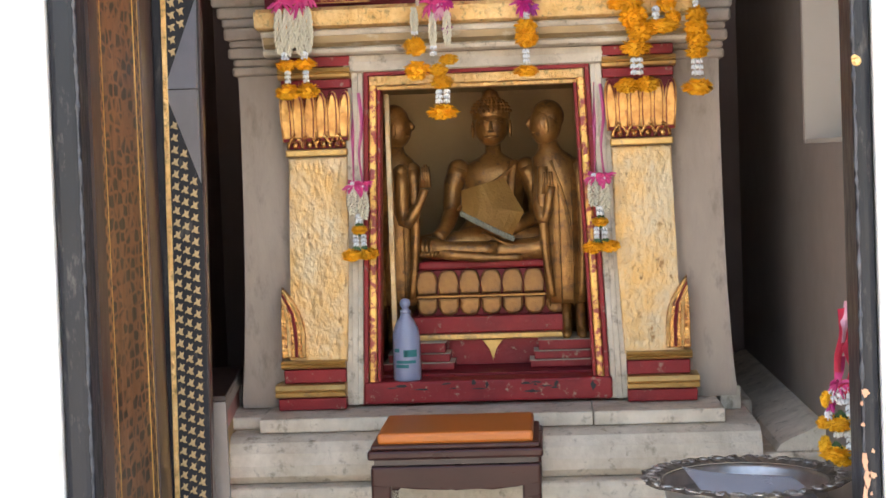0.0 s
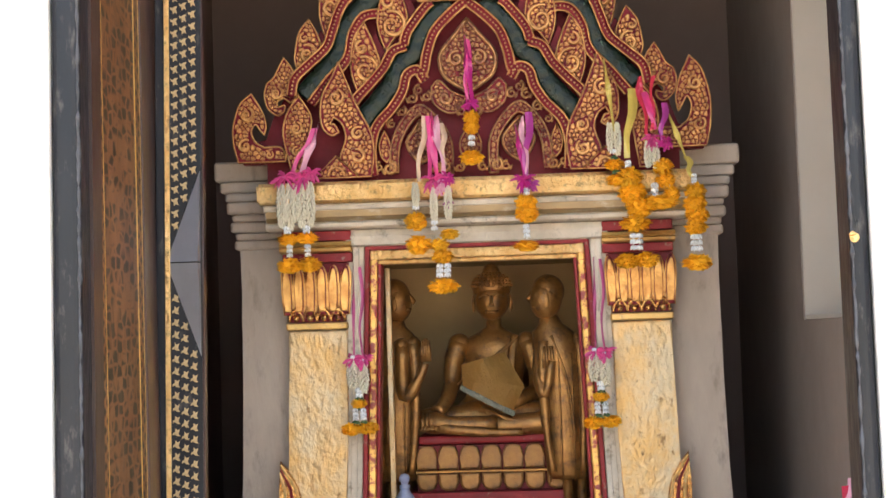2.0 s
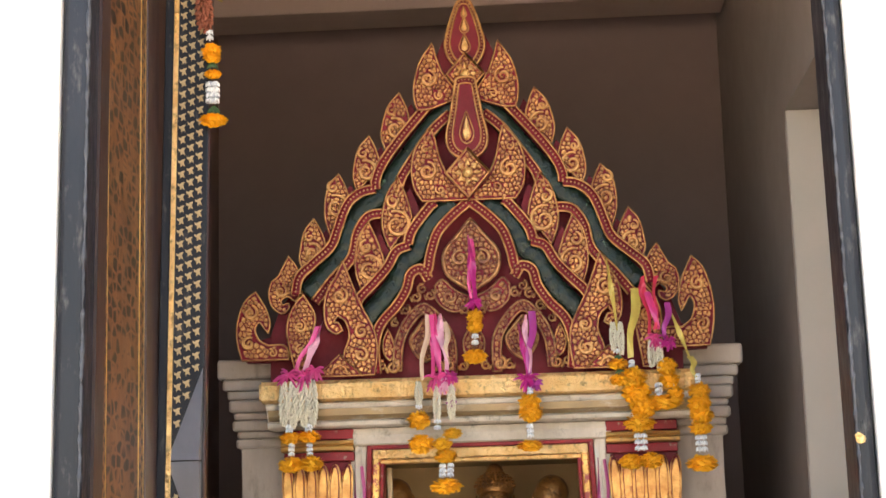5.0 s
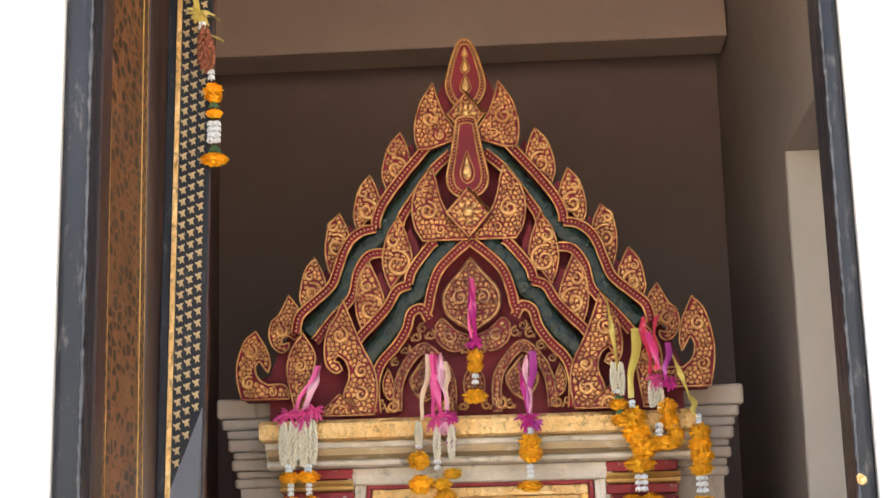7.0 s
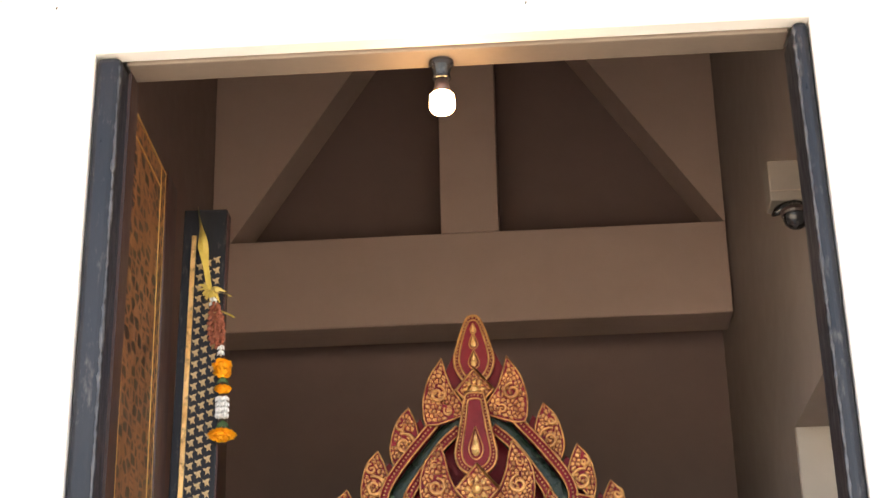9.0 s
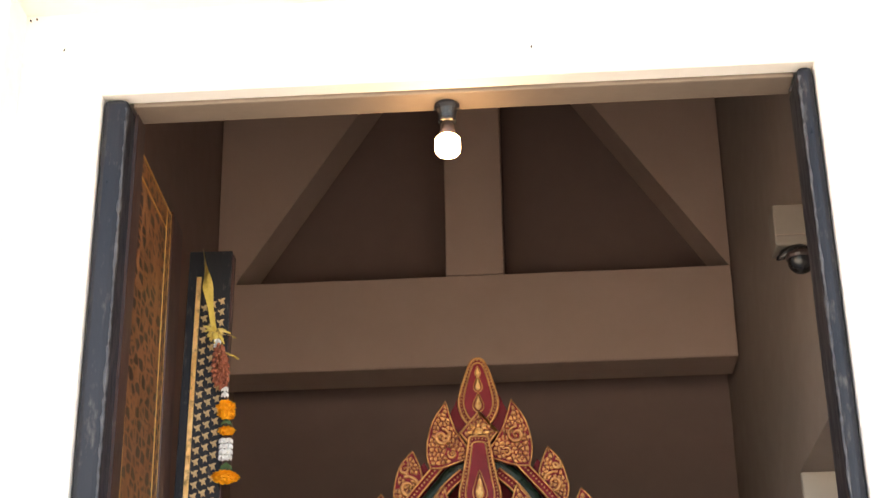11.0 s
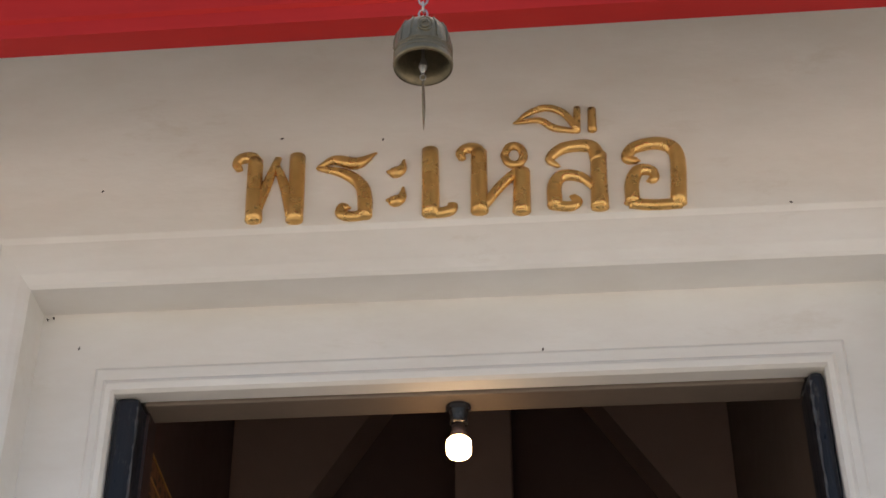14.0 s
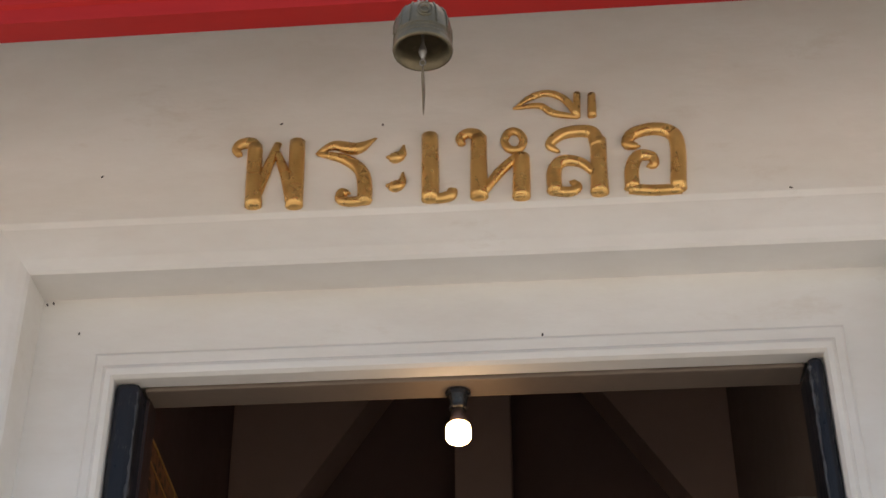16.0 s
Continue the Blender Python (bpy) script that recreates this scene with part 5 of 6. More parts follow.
def monk(name, x, y, z0, h, facing, hand, label, bulk=1.0, head=0.0, feet=0.0):
    """A standing robed disciple; facing is the side he looks to; head and feet are set off from the robe's axis."""
    bm = bmesh.new()
    k = h / 0.65
    body = [(0.046, 0.095), (0.054, 0.11), (0.056, 0.2), (0.058, 0.30), (0.061, 0.40), (0.062, 0.46), (0.053, 0.500), (0.030, 0.522), (0.024, 0.545)]
    rings = len(bm.verts)
    lathe(bm, [(r * k * bulk, z * k) for r, z in body], (x, y, z0), 24, (1.0, 0.75))
    for v in list(bm.verts)[rings:]:
        f = max(0.0, (v.co.z - z0) / k - 0.40) / 0.145
        v.co.x += head * min(1.0, f) + feet * 0.5 * max(0.0, 1 - (v.co.z - z0) / (0.3 * k))
        a = math.atan2(v.co.y - y, v.co.x - x)
        fold = 1 + 0.03 * math.sin(a * 9 + v.co.z * 14)
        if v.co.z < z0 + 0.46 * k:
            v.co.x, v.co.y = x + (v.co.x - x) * fold, y + (v.co.y - y) * fold
    hx_ = x + head + facing * 0.006
    ball(bm, (hx_, y, z0 + 0.590 * k), 0.045 * k * (0.6 + 0.4 * bulk), 18, 14, (0.98, 1.0, 1.25))
    ball(bm, (hx_ - facing * 0.008, y + 0.006, z0 + 0.612 * k), 0.046 * k * (0.6 + 0.4 * bulk), 18, 12, (0.98, 1.0, 1.0))
    tube(bm, [(hx_ + facing * 0.036 * k, y - 0.010, z0 + 0.612 * k), (hx_ + facing * 0.048 * k, y - 0.010, z0 + 0.592 * k), (hx_ + facing * 0.044 * k, y - 0.010, z0 + 0.586 * k)], [0.005, 0.008, 0.005], 6)
    tube(bm, [(hx_ + facing * 0.040 * k, y - 0.016, z0 + 0.570 * k), (hx_ + facing * 0.030 * k, y - 0.028, z0 + 0.569 * k)], 0.004, 6)
    ball(bm, (hx_ - facing * 0.004, y - 0.042 * k, z0 + 0.585 * k), 0.011 * k, 8, 6, (0.8, 0.5, 2))
    for s in (-1, 1):
        fx = x + feet + s * 0.019
        tube(bm, [(fx, y - 0.008, z0 + 0.12 * k), (fx, y - 0.01, z0 + 0.03), (fx + s * 0.002, y - 0.03, z0 + 0.010), (fx + s * 0.004, y - 0.062, z0 + 0.007)], [0.015, 0.0135, 0.014, 0.010], 8)
    for s in (-1, 1):
        ball(bm, (x + s * 0.045 * k * bulk, y - 0.008, z0 + 0.470 * k), 0.028 * k, 10, 8)
    # lit edge of the robe that hangs on the side he faces
    tube(bm, curve([(x + facing * 0.050 * k, y - 0.040, z0 + 0.475 * k), (x + facing * 0.056 * k, y - 0.046, z0 + 0.36 * k), (x + facing * 0.050 * k, y - 0.046, z0 + 0.23 * k), (x + facing * 0.036 * k, y - 0.042, z0 + 0.115 * k)], 5), [0.016] * 5 + [0.013] * 5 + [0.010] * 6, 8, 0.7)
    if hand:
        ball(bm, (x + facing * 0.02, y - 0.05, z0 + 0.47 * k), 0.0215, 10, 8)
    # robe edge and hanging sleeve
    tube(bm, curve([(x - facing * 0.045 * k, y - 0.03, z0 + 0.48 * k), (x - facing * 0.052 * k, y - 0.038, z0 + 0.30 * k), (x - facing * 0.045 * k, y - 0.03, z0 + 0.10 * k)], 5), [0.013] * 5 + [0.012] * 6, 8)
    tube(bm, curve([(x + facing * 0.03, y - 0.045 * k, z0 + 0.49 * k), (x - facing * 0.01, y - 0.05 * k, z0 + 0.36 * k), (x - facing * 0.03, y - 0.042 * k, z0 + 0.2 * k)], 5), 0.0045, 6)
    if hand:
        tube(bm, curve([(x + facing * 0.02, y - 0.05, z0 + 0.47 * k), (x + facing * 0.025, y - 0.06, z0 + 0.33 * k), (x + facing * 0.065, y - 0.07, z0 + 0.37 * k), (x + facing * 0.088, y - 0.07, z0 + 0.42 * k)], 4), [0.021] * 4 + [0.018] * 4 + [0.013] * 5, 10)
        for j in range(4):
            tube(bm, [(x + facing * (0.078 + j * 0.0075), y - 0.072, z0 + 0.425 * k), (x + facing * (0.080 + j * 0.0065), y - 0.074, z0 + 0.455 * k), (x + facing * (0.082 + j * 0.0055), y - 0.074, z0 + (0.482 + 0.006 * (j in (1, 2))) * k)], [0.006, 0.0055, 0.0035], 6)
    else:
        tube(bm, curve([(x + facing * 0.055 * k, y - 0.01, z0 + 0.475 * k), (x + facing * 0.066 * k, y - 0.03, z0 + 0.38 * k), (x + facing * 0.05 * k, y - 0.06, z0 + 0.33 * k), (x + facing * 0.03 * k, y - 0.06, z0 + 0.42 * k)], 4), [0.020] * 4 + [0.018] * 4 + [0.012] * 5, 10)
        for j in range(4):
            tube(bm, [(x + facing * (0.052 - j * 0.008) * k, y - 0.062, z0 + 0.40 * k), (x + facing * (0.050 - j * 0.007) * k, y - 0.064, z0 + 0.46 * k)], [0.0055, 0.0035], 6)
    for j in range(3):
        a = -2.3 + j * 0.55
        rr = 0.061 * k * bulk
        tube(bm, [(x + rr * math.cos(a) * f, y + rr * 0.76 * math.sin(a) * f, z0 + z * k) for f, z in ((0.98, 0.44), (1.0, 0.36), (1.01, 0.26), (1.0, 0.16), (0.98, 0.09))], 0.0028, 5)
    solid(name, bm, "statue", label, "statue", smooth=True)


monk("disciple_statue", 0.058, 4.47, 1.052, 0.655, -1, False, "standing gilded disciple statue on a red block", 1.08, -0.036, 0.022)
monk("disciple_statue", -0.412, 4.52, 1.052, 0.66, 1, True, "standing gilded disciple statue with raised hand")
for x0, x1, nm in ((-0.015, 0.125, 0), (-0.42, -0.285, 1)):
    st = thing("red_pedestal", "small red painted stepped block with pale edges", "pedestal", "disciple pedestals")
    for k, (g, z0, z1) in enumerate(((0.03, 0.979, 0.998), (0.018, 1.0, 1.022), (0.006, 1.024, 1.051))):
        part("tier", boxes((x0 - g, x1 + g, 4.40 - g, 4.58, z0, z1), bevel=0.003), "red", st)
        part("pale_edge", boxes((x0 - g - 0.002, x1 + g + 0.002, 4.398 - g, 4.58, z1, z1 + 0.0018)), "plaster", st)
pole = thing("wooden_strip", "gilded wooden strip standing inside the niche frame", "strip")
part("strip", boxes((-0.418, -0.404, 4.315, 4.33, 0.98, 1.742), bevel=0.002), "goldpale", pole)

# ---- garlands ----


def petals(seed, n, m, name):
    """A marigold head of unit radius: ruffled petals over a core."""
    rnd = random.Random(seed)
    bm = bmesh.new()
    bmesh.ops.create_icosphere(bm, subdivisions=1, radius=0.8)
    for i in range(n):
        zc = 1 - 2 * (i + 0.5) / n
        a = i * 2.39996 + rnd.uniform(-0.3, 0.3)
        r = math.sqrt(1 - zc * zc)
        d = Vector((r * math.cos(a), r * math.sin(a), zc))
        t = d.cross(Vector((0.2, 0.3, 1))).normalized()
        u = d.cross(t)
        tw = rnd.uniform(-0.9, 0.9)
        t, u = t * math.cos(tw) + u * math.sin(tw), u * math.cos(tw) - t * math.sin(tw)
        L_, w = rnd.uniform(0.9, 1.1), rnd.uniform(0.09, 0.15)
        base, mid, tip = d * 0.55, d * (L_ * 0.85) + u * 0.1, d * L_ + u * rnd.uniform(0.05, 0.28)
        v = [bm.verts.new(p) for p in (base - t * w * 0.4, base + t * w * 0.4, mid + t * w, tip + t * w * 0.5, tip - t * w * 0.5, mid - t * w)]
        bm.faces.new((v[0], v[1], v[2], v[5])), bm.faces.new((v[5], v[2], v[3], v[4]))
    return link(name, bm, m)


MARI = [petals(k, 190, "marigold", "marigold") for k in range(3)]
MARI_Y = petals(7, 190, "marigold_y", "marigold")


def buds(seed, m, name, n=64):
    """A strand of packed buds, radius 1 and height from 0 to -1 (times three)."""
    rnd = random.Random(seed)
    bm = bmesh.new()
    for i in range(n):
        a, z = i * 2.39996, -3.0 * (i + 0.5) / n
        r = 0.62 * math.sin(3.1416 * min(1, max(0.12, (i + 2) / (n + 4)))) ** 0.5
        d = Vector((math.cos(a), math.sin(a), -0.5)).normalized()
        rot = d.to_track_quat("Z", "Y").to_matrix().to_4x4()
        bmesh.ops.create_icosphere(bm, subdivisions=1, radius=1.0, matrix=Matrix.Translation((r * math.cos(a), r * math.sin(a), z + rnd.uniform(-.04, .04))) @ rot @ Matrix.Diagonal((0.19, 0.19, 0.36, 1)))
    return link(name, bm, m, True)


JAS = buds(1, "jasmine", "jasmine_strand")
BROWN = buds(2, "brownbud", "bud_strand", 50)


def crown():
    """One crown flower: a waxy five-lobed cup, radius 1, hanging."""
    bm = bmesh.new()
    lathe(bm, [(0.25, 0.0), (0.4, -0.3), (0.3, -0.8), (0.15, -1.5)], seg=8)
    for k in range(5):
        a = 6.283 * k / 5
        tube(bm, [(0.3 * math.cos(a), 0.3 * math.sin(a), -0.1), (0.62 * math.cos(a), 0.62 * math.sin(a), -0.55), (0.85 * math.cos(a), 0.85 * math.sin(a), -1.25)], [0.2, 0.36, 0.14], 6)
    return link("crown_flower", bm, "crown", True)


CROWN = crown()


def ribbon(bm, pts, w, seed=0):
    """A satin strip with a slow twist."""
    rnd = random.Random(seed)
    ph = rnd.uniform(0, 6)
    line = curve(pts, 6)
    prev = None
    n = len(line)
    for i, p in enumerate(line):
        f = i / (n - 1)
        a = ph + f * 2.6
        ww = w * (0.55 + 0.45 * math.sin(3.14 * min(1, f + 0.25)))
        s = Vector((math.cos(a * 0.6) * 0.5 + 0.6, 0.5 * math.sin(a), 0.05)).normalized() * ww
        q = [bm.verts.new(p - s), bm.verts.new(p + Vector((0, -0.0015, 0))), bm.verts.new(p + s), bm.verts.new(p + s + Vector((0, 0.0012, 0))), bm.verts.new(p + Vector((0, 0.0002, 0))), bm.verts.new(p - s + Vector((0, 0.0012, 0)))]
        if prev:
            for k in range(6):
                bm.faces.new((prev[k], prev[(k + 1) % 6], q[(k + 1) % 6], q[k]))
        else:
            bm.faces.new(q)
        prev = q
    bm.faces.new(prev[::-1])


def tassel(bm, x, y, z, r, seed):
    rnd = random.Random(seed)
    for k in range(26):
        a, e = rnd.uniform(0, 6.28), rnd.uniform(-1.3, 0.7)
        d = Vector((math.cos(a) * math.cos(e), math.sin(a) * math.cos(e), math.sin(e))) * r * rnd.uniform(0.6, 1.15)
        tube(bm, [(x, y, z), Vector((x, y, z)) + d * 0.6, Vector((x, y, z)) + d + Vector((0, 0, -r * 0.2))], [0.0028, 0.0034, 0.0014], 4, 0.4)


def garland(y, label, items):
    """Items: m/y marigold x z rx rz, j/b strand x z0 z1 r, c crown flowers x z0 z1 r, r ribbon colour x0 z0 x1 z1 w, t tassel colour x z r, g leaf x z r."""
    g = thing("garland", label, "garland", "flower garlands")
    for i, it in enumerate(items):
        k = it[0]
        if k in "my":
            x, z, rx, rz = it[1:]
            n = 1 if rx < 2.6 * rz else 2
            for c in range(n):
                xx = x if n == 1 else x + rx * 0.45 * (2 * c - 1)
                o = part("marigold", MARI_Y if k == "y" else MARI[(i + c) % 3], None, g)
                rr = rx if n == 1 else rx * 0.58
                droop = 0.1 * rz * (c % 2)
                o.matrix_basis = Matrix.Translation((xx, y, z + droop)) @ Matrix.Diagonal((rr, min(rr, 0.034), rz, 1)) @ Matrix.Rotation(i * 1.7 + c, 4, "Z")
        elif k in "jb":
            x, z0, z1, r = it[1:]
            o = part("jasmine_strand" if k == "j" else "bud_strand", JAS if k == "j" else BROWN, None, g)
            o.matrix_basis = Matrix.Translation((x, y - 0.002 * (i % 3), z0)) @ Matrix.Rotation(i * 0.9, 4, "Z") @ Matrix.Diagonal((r, r, (z0 - z1) / 3, 1))
        elif k == "c":
            x, z0, z1, r = it[1:]
            n = max(1, round((z0 - z1) / (r * 1.35)))
            for c in range(n):
                o = part("crown_flower", CROWN, None, g)
                o.matrix_basis = Matrix.Translation((x, y, z0 - (z0 - z1) * c / n)) @ Matrix.Rotation(c + i, 4, "Z") @ Matrix.Diagonal((r, r, r * 0.95, 1))
        elif k == "r":
            col, x0, z0, x1, z1, w = it[1:]
            bm = bmesh.new()
            sw = 0.006 * math.sin(i * 2.1)
            ribbon(bm, [(x0, y + 0.012, z0), ((2 * x0 + x1) / 3 + sw, y + 0.004, (2 * z0 + z1) / 3), ((x0 + 2 * x1) / 3 - sw, y - 0.003, (z0 + 2 * z1) / 3), (x1, y, z1)], w, i)
            part("ribbon", bm, col, g)
        elif k == "t":
            col, x, z, r = it[1:]
            bm = bmesh.new()
            tassel(bm, x, y, z, r, i)
            part("bow", bm, col, g)
        elif k == "g":
            x, z, r = it[1:]
            bm = bmesh.new()
            for a in (-0.9, -0.3, 0.4, 1.0):
                tube(bm, [(x, y, z + r * 0.6), (x + r * 0.5 * a, y - 0.003, z), (x + r * a, y - 0.002, z - r * 0.6)], [0.002, r * 0.26, 0.001], 5, 0.3)
            part("leaf_sprig", bm, "green", g)
    return g


Y1 = 4.062
garland(Y1, "jasmine and marigold garland with pale pink ribbon on the cornice", [
    ("r", "pale_pink", -0.555, 2.11, -0.600, 1.985, 0.016), ("r", "pink", -0.565, 2.10, -0.625, 1.98, 0.010), ("t", "pink", -0.645, 1.975, 0.038), ("t", "pink", -0.600, 1.972, 0.042), ("t", "pink", -0.575, 1.985, 0.03),
    ("j", -0.655, 1.952, 1.845, 0.016), ("j", -0.633, 1.955, 1.84, 0.016), ("j", -0.603, 1.952, 1.842, 0.016), ("j", -0.580, 1.955, 1.845, 0.016), ("j", -0.618, 1.95, 1.86, 0.015),
    ("c", -0.642, 1.848, 1.825, 0.011), ("c", -0.592, 1.848, 1.825, 0.011), ("g", -0.64, 1.822, 0.012), ("g", -0.592, 1.822, 0.012), ("m", -0.615, 1.813, 0.052, 0.016), ("c", -0.637, 1.800, 1.766, 0.009), ("c", -0.590, 1.800, 1.766, 0.009), ("m", -0.612, 1.745, 0.058, 0.021)])
garland(Y1, "garland of marigolds with pink and yellow ribbons on the cornice", [
    ("r", "pink", -0.262, 2.13, -0.27, 1.965, 0.012), ("r", "cream", -0.28, 2.12, -0.298, 1.95, 0.009), ("r", "pale_pink", -0.25, 2.12, -0.235, 1.955, 0.012), ("r", "pink", -0.268, 2.12, -0.25, 1.95, 0.012), ("r", "cream", -0.238, 2.10, -0.228, 1.99, 0.008),
    ("t", "pink", -0.262, 1.955, 0.042), ("t", "pale_pink", -0.24, 1.945, 0.03), ("t", "magenta", -0.225, 1.96, 0.026),
    ("j", -0.308, 1.945, 1.885, 0.013), ("j", -0.262, 1.93, 1.845, 0.013), ("j", -0.225, 1.935, 1.85, 0.014), ("c", -0.308, 1.89, 1.872, 0.01), ("t", "purple", -0.226, 1.892, 0.014),
    ("m", -0.309, 1.848, 0.031, 0.024), ("m", -0.304, 1.788, 0.034, 0.026), ("c", -0.262, 1.85, 1.82, 0.010), ("y", -0.224, 1.812, 0.026, 0.014), ("y", -0.25, 1.787, 0.026, 0.016), ("m", -0.243, 1.756, 0.030, 0.019), ("c", -0.252, 1.738, 1.702, 0.010), ("c", -0.232, 1.738, 1.702, 0.010), ("m", -0.243, 1.68, 0.046, 0.021)])
garland(4.085, "single marigold garland on a magenta ribbon over the pediment", [
    ("r", "magenta", -0.172, 2.33, -0.155, 2.15, 0.013), ("r", "pink", -0.165, 2.32, -0.168, 2.16, 0.008), ("t", "magenta", -0.16, 2.15, 0.024),
    ("m", -0.159, 2.113, 0.023, 0.019), ("m", -0.160, 2.088, 0.022, 0.018), ("c", -0.161, 2.068, 2.036, 0.010), ("m", -0.162, 2.010, 0.032, 0.020)])
garland(Y1, "marigold garland with purple ribbon on the gilded cornice", [
    ("r", "magenta", -0.048, 2.09, -0.028, 1.955, 0.008), ("r", "purple", -0.012, 2.12, -0.024, 1.955, 0.011), ("r", "pale_pink", -0.028, 2.11, -0.022, 1.96, 0.008), ("t", "magenta", -0.03, 1.945, 0.034), ("t", "purple", -0.01, 1.935, 0.022),
    ("c", -0.024, 1.925, 1.905, 0.009), ("m", -0.026, 1.888, 0.029, 0.022), ("m", -0.023, 1.858, 0.032, 0.024), ("c", -0.027, 1.832, 1.795, 0.010), ("m", -0.028, 1.775, 0.034, 0.015)])
garland(Y1, "large bunch of marigold garlands with red and yellow ribbons", [
    ("r", "yellow", 0.185, 2.25, 0.205, 2.06, 0.008), ("r", "yellow", 0.255, 2.17, 0.235, 1.99, 0.014), ("r", "redr", 0.275, 2.20, 0.285, 2.05, 0.010), ("r", "pink", 0.285, 2.16, 0.31, 2.06, 0.011), ("r", "purple", 0.335, 2.13, 0.325, 2.03, 0.010), ("r", "redr", 0.31, 2.20, 0.30, 2.06, 0.010),
    ("t", "pink", 0.300, 2.04, 0.030), ("t", "magenta", 0.335, 2.03, 0.026), ("j", 0.193, 2.08, 2.01, 0.012), ("j", 0.212, 2.08, 2.0, 0.012), ("c", 0.20, 2.015, 1.995, 0.010), ("j", 0.288, 2.03, 1.965, 0.013), ("j", 0.308, 2.025, 1.96, 0.013),
    ("g", 0.202, 1.99, 0.014), ("m", 0.202, 1.975, 0.026, 0.015), ("g", 0.205, 1.955, 0.014), ("m", 0.205, 1.935, 0.028, 0.016), ("c", 0.237, 1.985, 1.965, 0.009),
    ("m", 0.240, 1.94, 0.034, 0.027), ("m", 0.245, 1.90, 0.040, 0.028), ("m", 0.262, 1.865, 0.040, 0.027), ("m", 0.250, 1.825, 0.044, 0.024), ("m", 0.325, 1.965, 0.027, 0.022), ("m", 0.33, 1.93, 0.026, 0.02), ("m", 0.31, 1.875, 0.052, 0.020), ("m", 0.345, 1.895, 0.022, 0.018),
    ("c", 0.302, 1.925, 1.885, 0.011), ("c", 0.333, 1.925, 1.905, 0.010), ("c", 0.243, 1.798, 1.752, 0.010), ("c", 0.258, 1.798, 1.752, 0.010), ("m", 0.250, 1.728, 0.056, 0.020)])
garland(Y1, "long marigold garland on an olive ribbon beside the cornice", [
    ("r", "yellow", 0.345, 2.10, 0.385, 1.98, 0.008), ("r", "yellow", 0.385, 1.99, 0.398, 1.935, 0.010), ("c", 0.402, 1.945, 1.918, 0.008), ("m", 0.404, 1.900, 0.030, 0.022), ("m", 0.402, 1.868, 0.031, 0.023), ("m", 0.405, 1.838, 0.032, 0.022), ("m", 0.402, 1.808, 0.030, 0.020),
    ("c", 0.396, 1.790, 1.745, 0.010), ("c", 0.408, 1.790, 1.745, 0.010), ("m", 0.402, 1.718, 0.042, 0.022)])
for x, lab in ((-0.478, "jasmine garland on a pink ribbon beside the niche frame"), (0.150, "jasmine garland on a pink ribbon against the gilded pilaster")):
    garland(4.142, lab, [
        ("r", "dusky", x - 0.006, 1.745, x - 0.010, 1.50, 0.0055), ("r", "dusky", x + 0.010, 1.74, x + 0.014, 1.50, 0.005), ("t", "pink", x - 0.012, 1.50, 0.028), ("t", "pink", x + 0.016, 1.50, 0.030),
        ("c", x - 0.013, 1.51, 1.48, 0.008), ("c", x + 0.013, 1.50, 1.47, 0.008), ("j", x - 0.016, 1.495, 1.425, 0.018), ("j", x + 0.014, 1.485, 1.412, 0.018), ("c", x, 1.425, 1.40, 0.011), ("g", x, 1.398, 0.013), ("m", x, 1.384, 0.022, 0.013), ("g", x, 1.37, 0.014),
        ("c", x - 0.010, 1.372, 1.340, 0.009), ("c", x + 0.010, 1.372, 1.340, 0.009), ("g", x - 0.01, 1.335, 0.014), ("g", x + 0.012, 1.335, 0.014), ("m", x, 1.318, 0.050, 0.017)])
garland(3.672, "faded garland on a yellow ribbon over the lacquered panel", [
    ("r", "yellow", -0.838, 3.15, -0.800, 2.93, 0.015), ("t", "yellow", -0.796, 2.925, 0.034), ("r", "yellow", -0.79, 2.925, -0.745, 2.905, 0.008), ("r", "yellow", -0.775, 2.875, -0.735, 2.85, 0.007),
    ("c", -0.790, 2.905, 2.882, 0.010), ("b", -0.783, 2.885, 2.785, 0.022), ("b", -0.772, 2.86, 2.775, 0.019), ("c", -0.766, 2.78, 2.752, 0.010), ("m", -0.762, 2.728, 0.024, 0.018), ("m", -0.760, 2.71, 0.022, 0.014), ("g", -0.760, 2.69, 0.014), ("m", -0.758, 2.668, 0.021, 0.011),
    ("c", -0.766, 2.65, 2.595, 0.011), ("c", -0.752, 2.65, 2.595, 0.011), ("g", -0.757, 2.578, 0.018), ("m", -0.757, 2.553, 0.034, 0.015)])
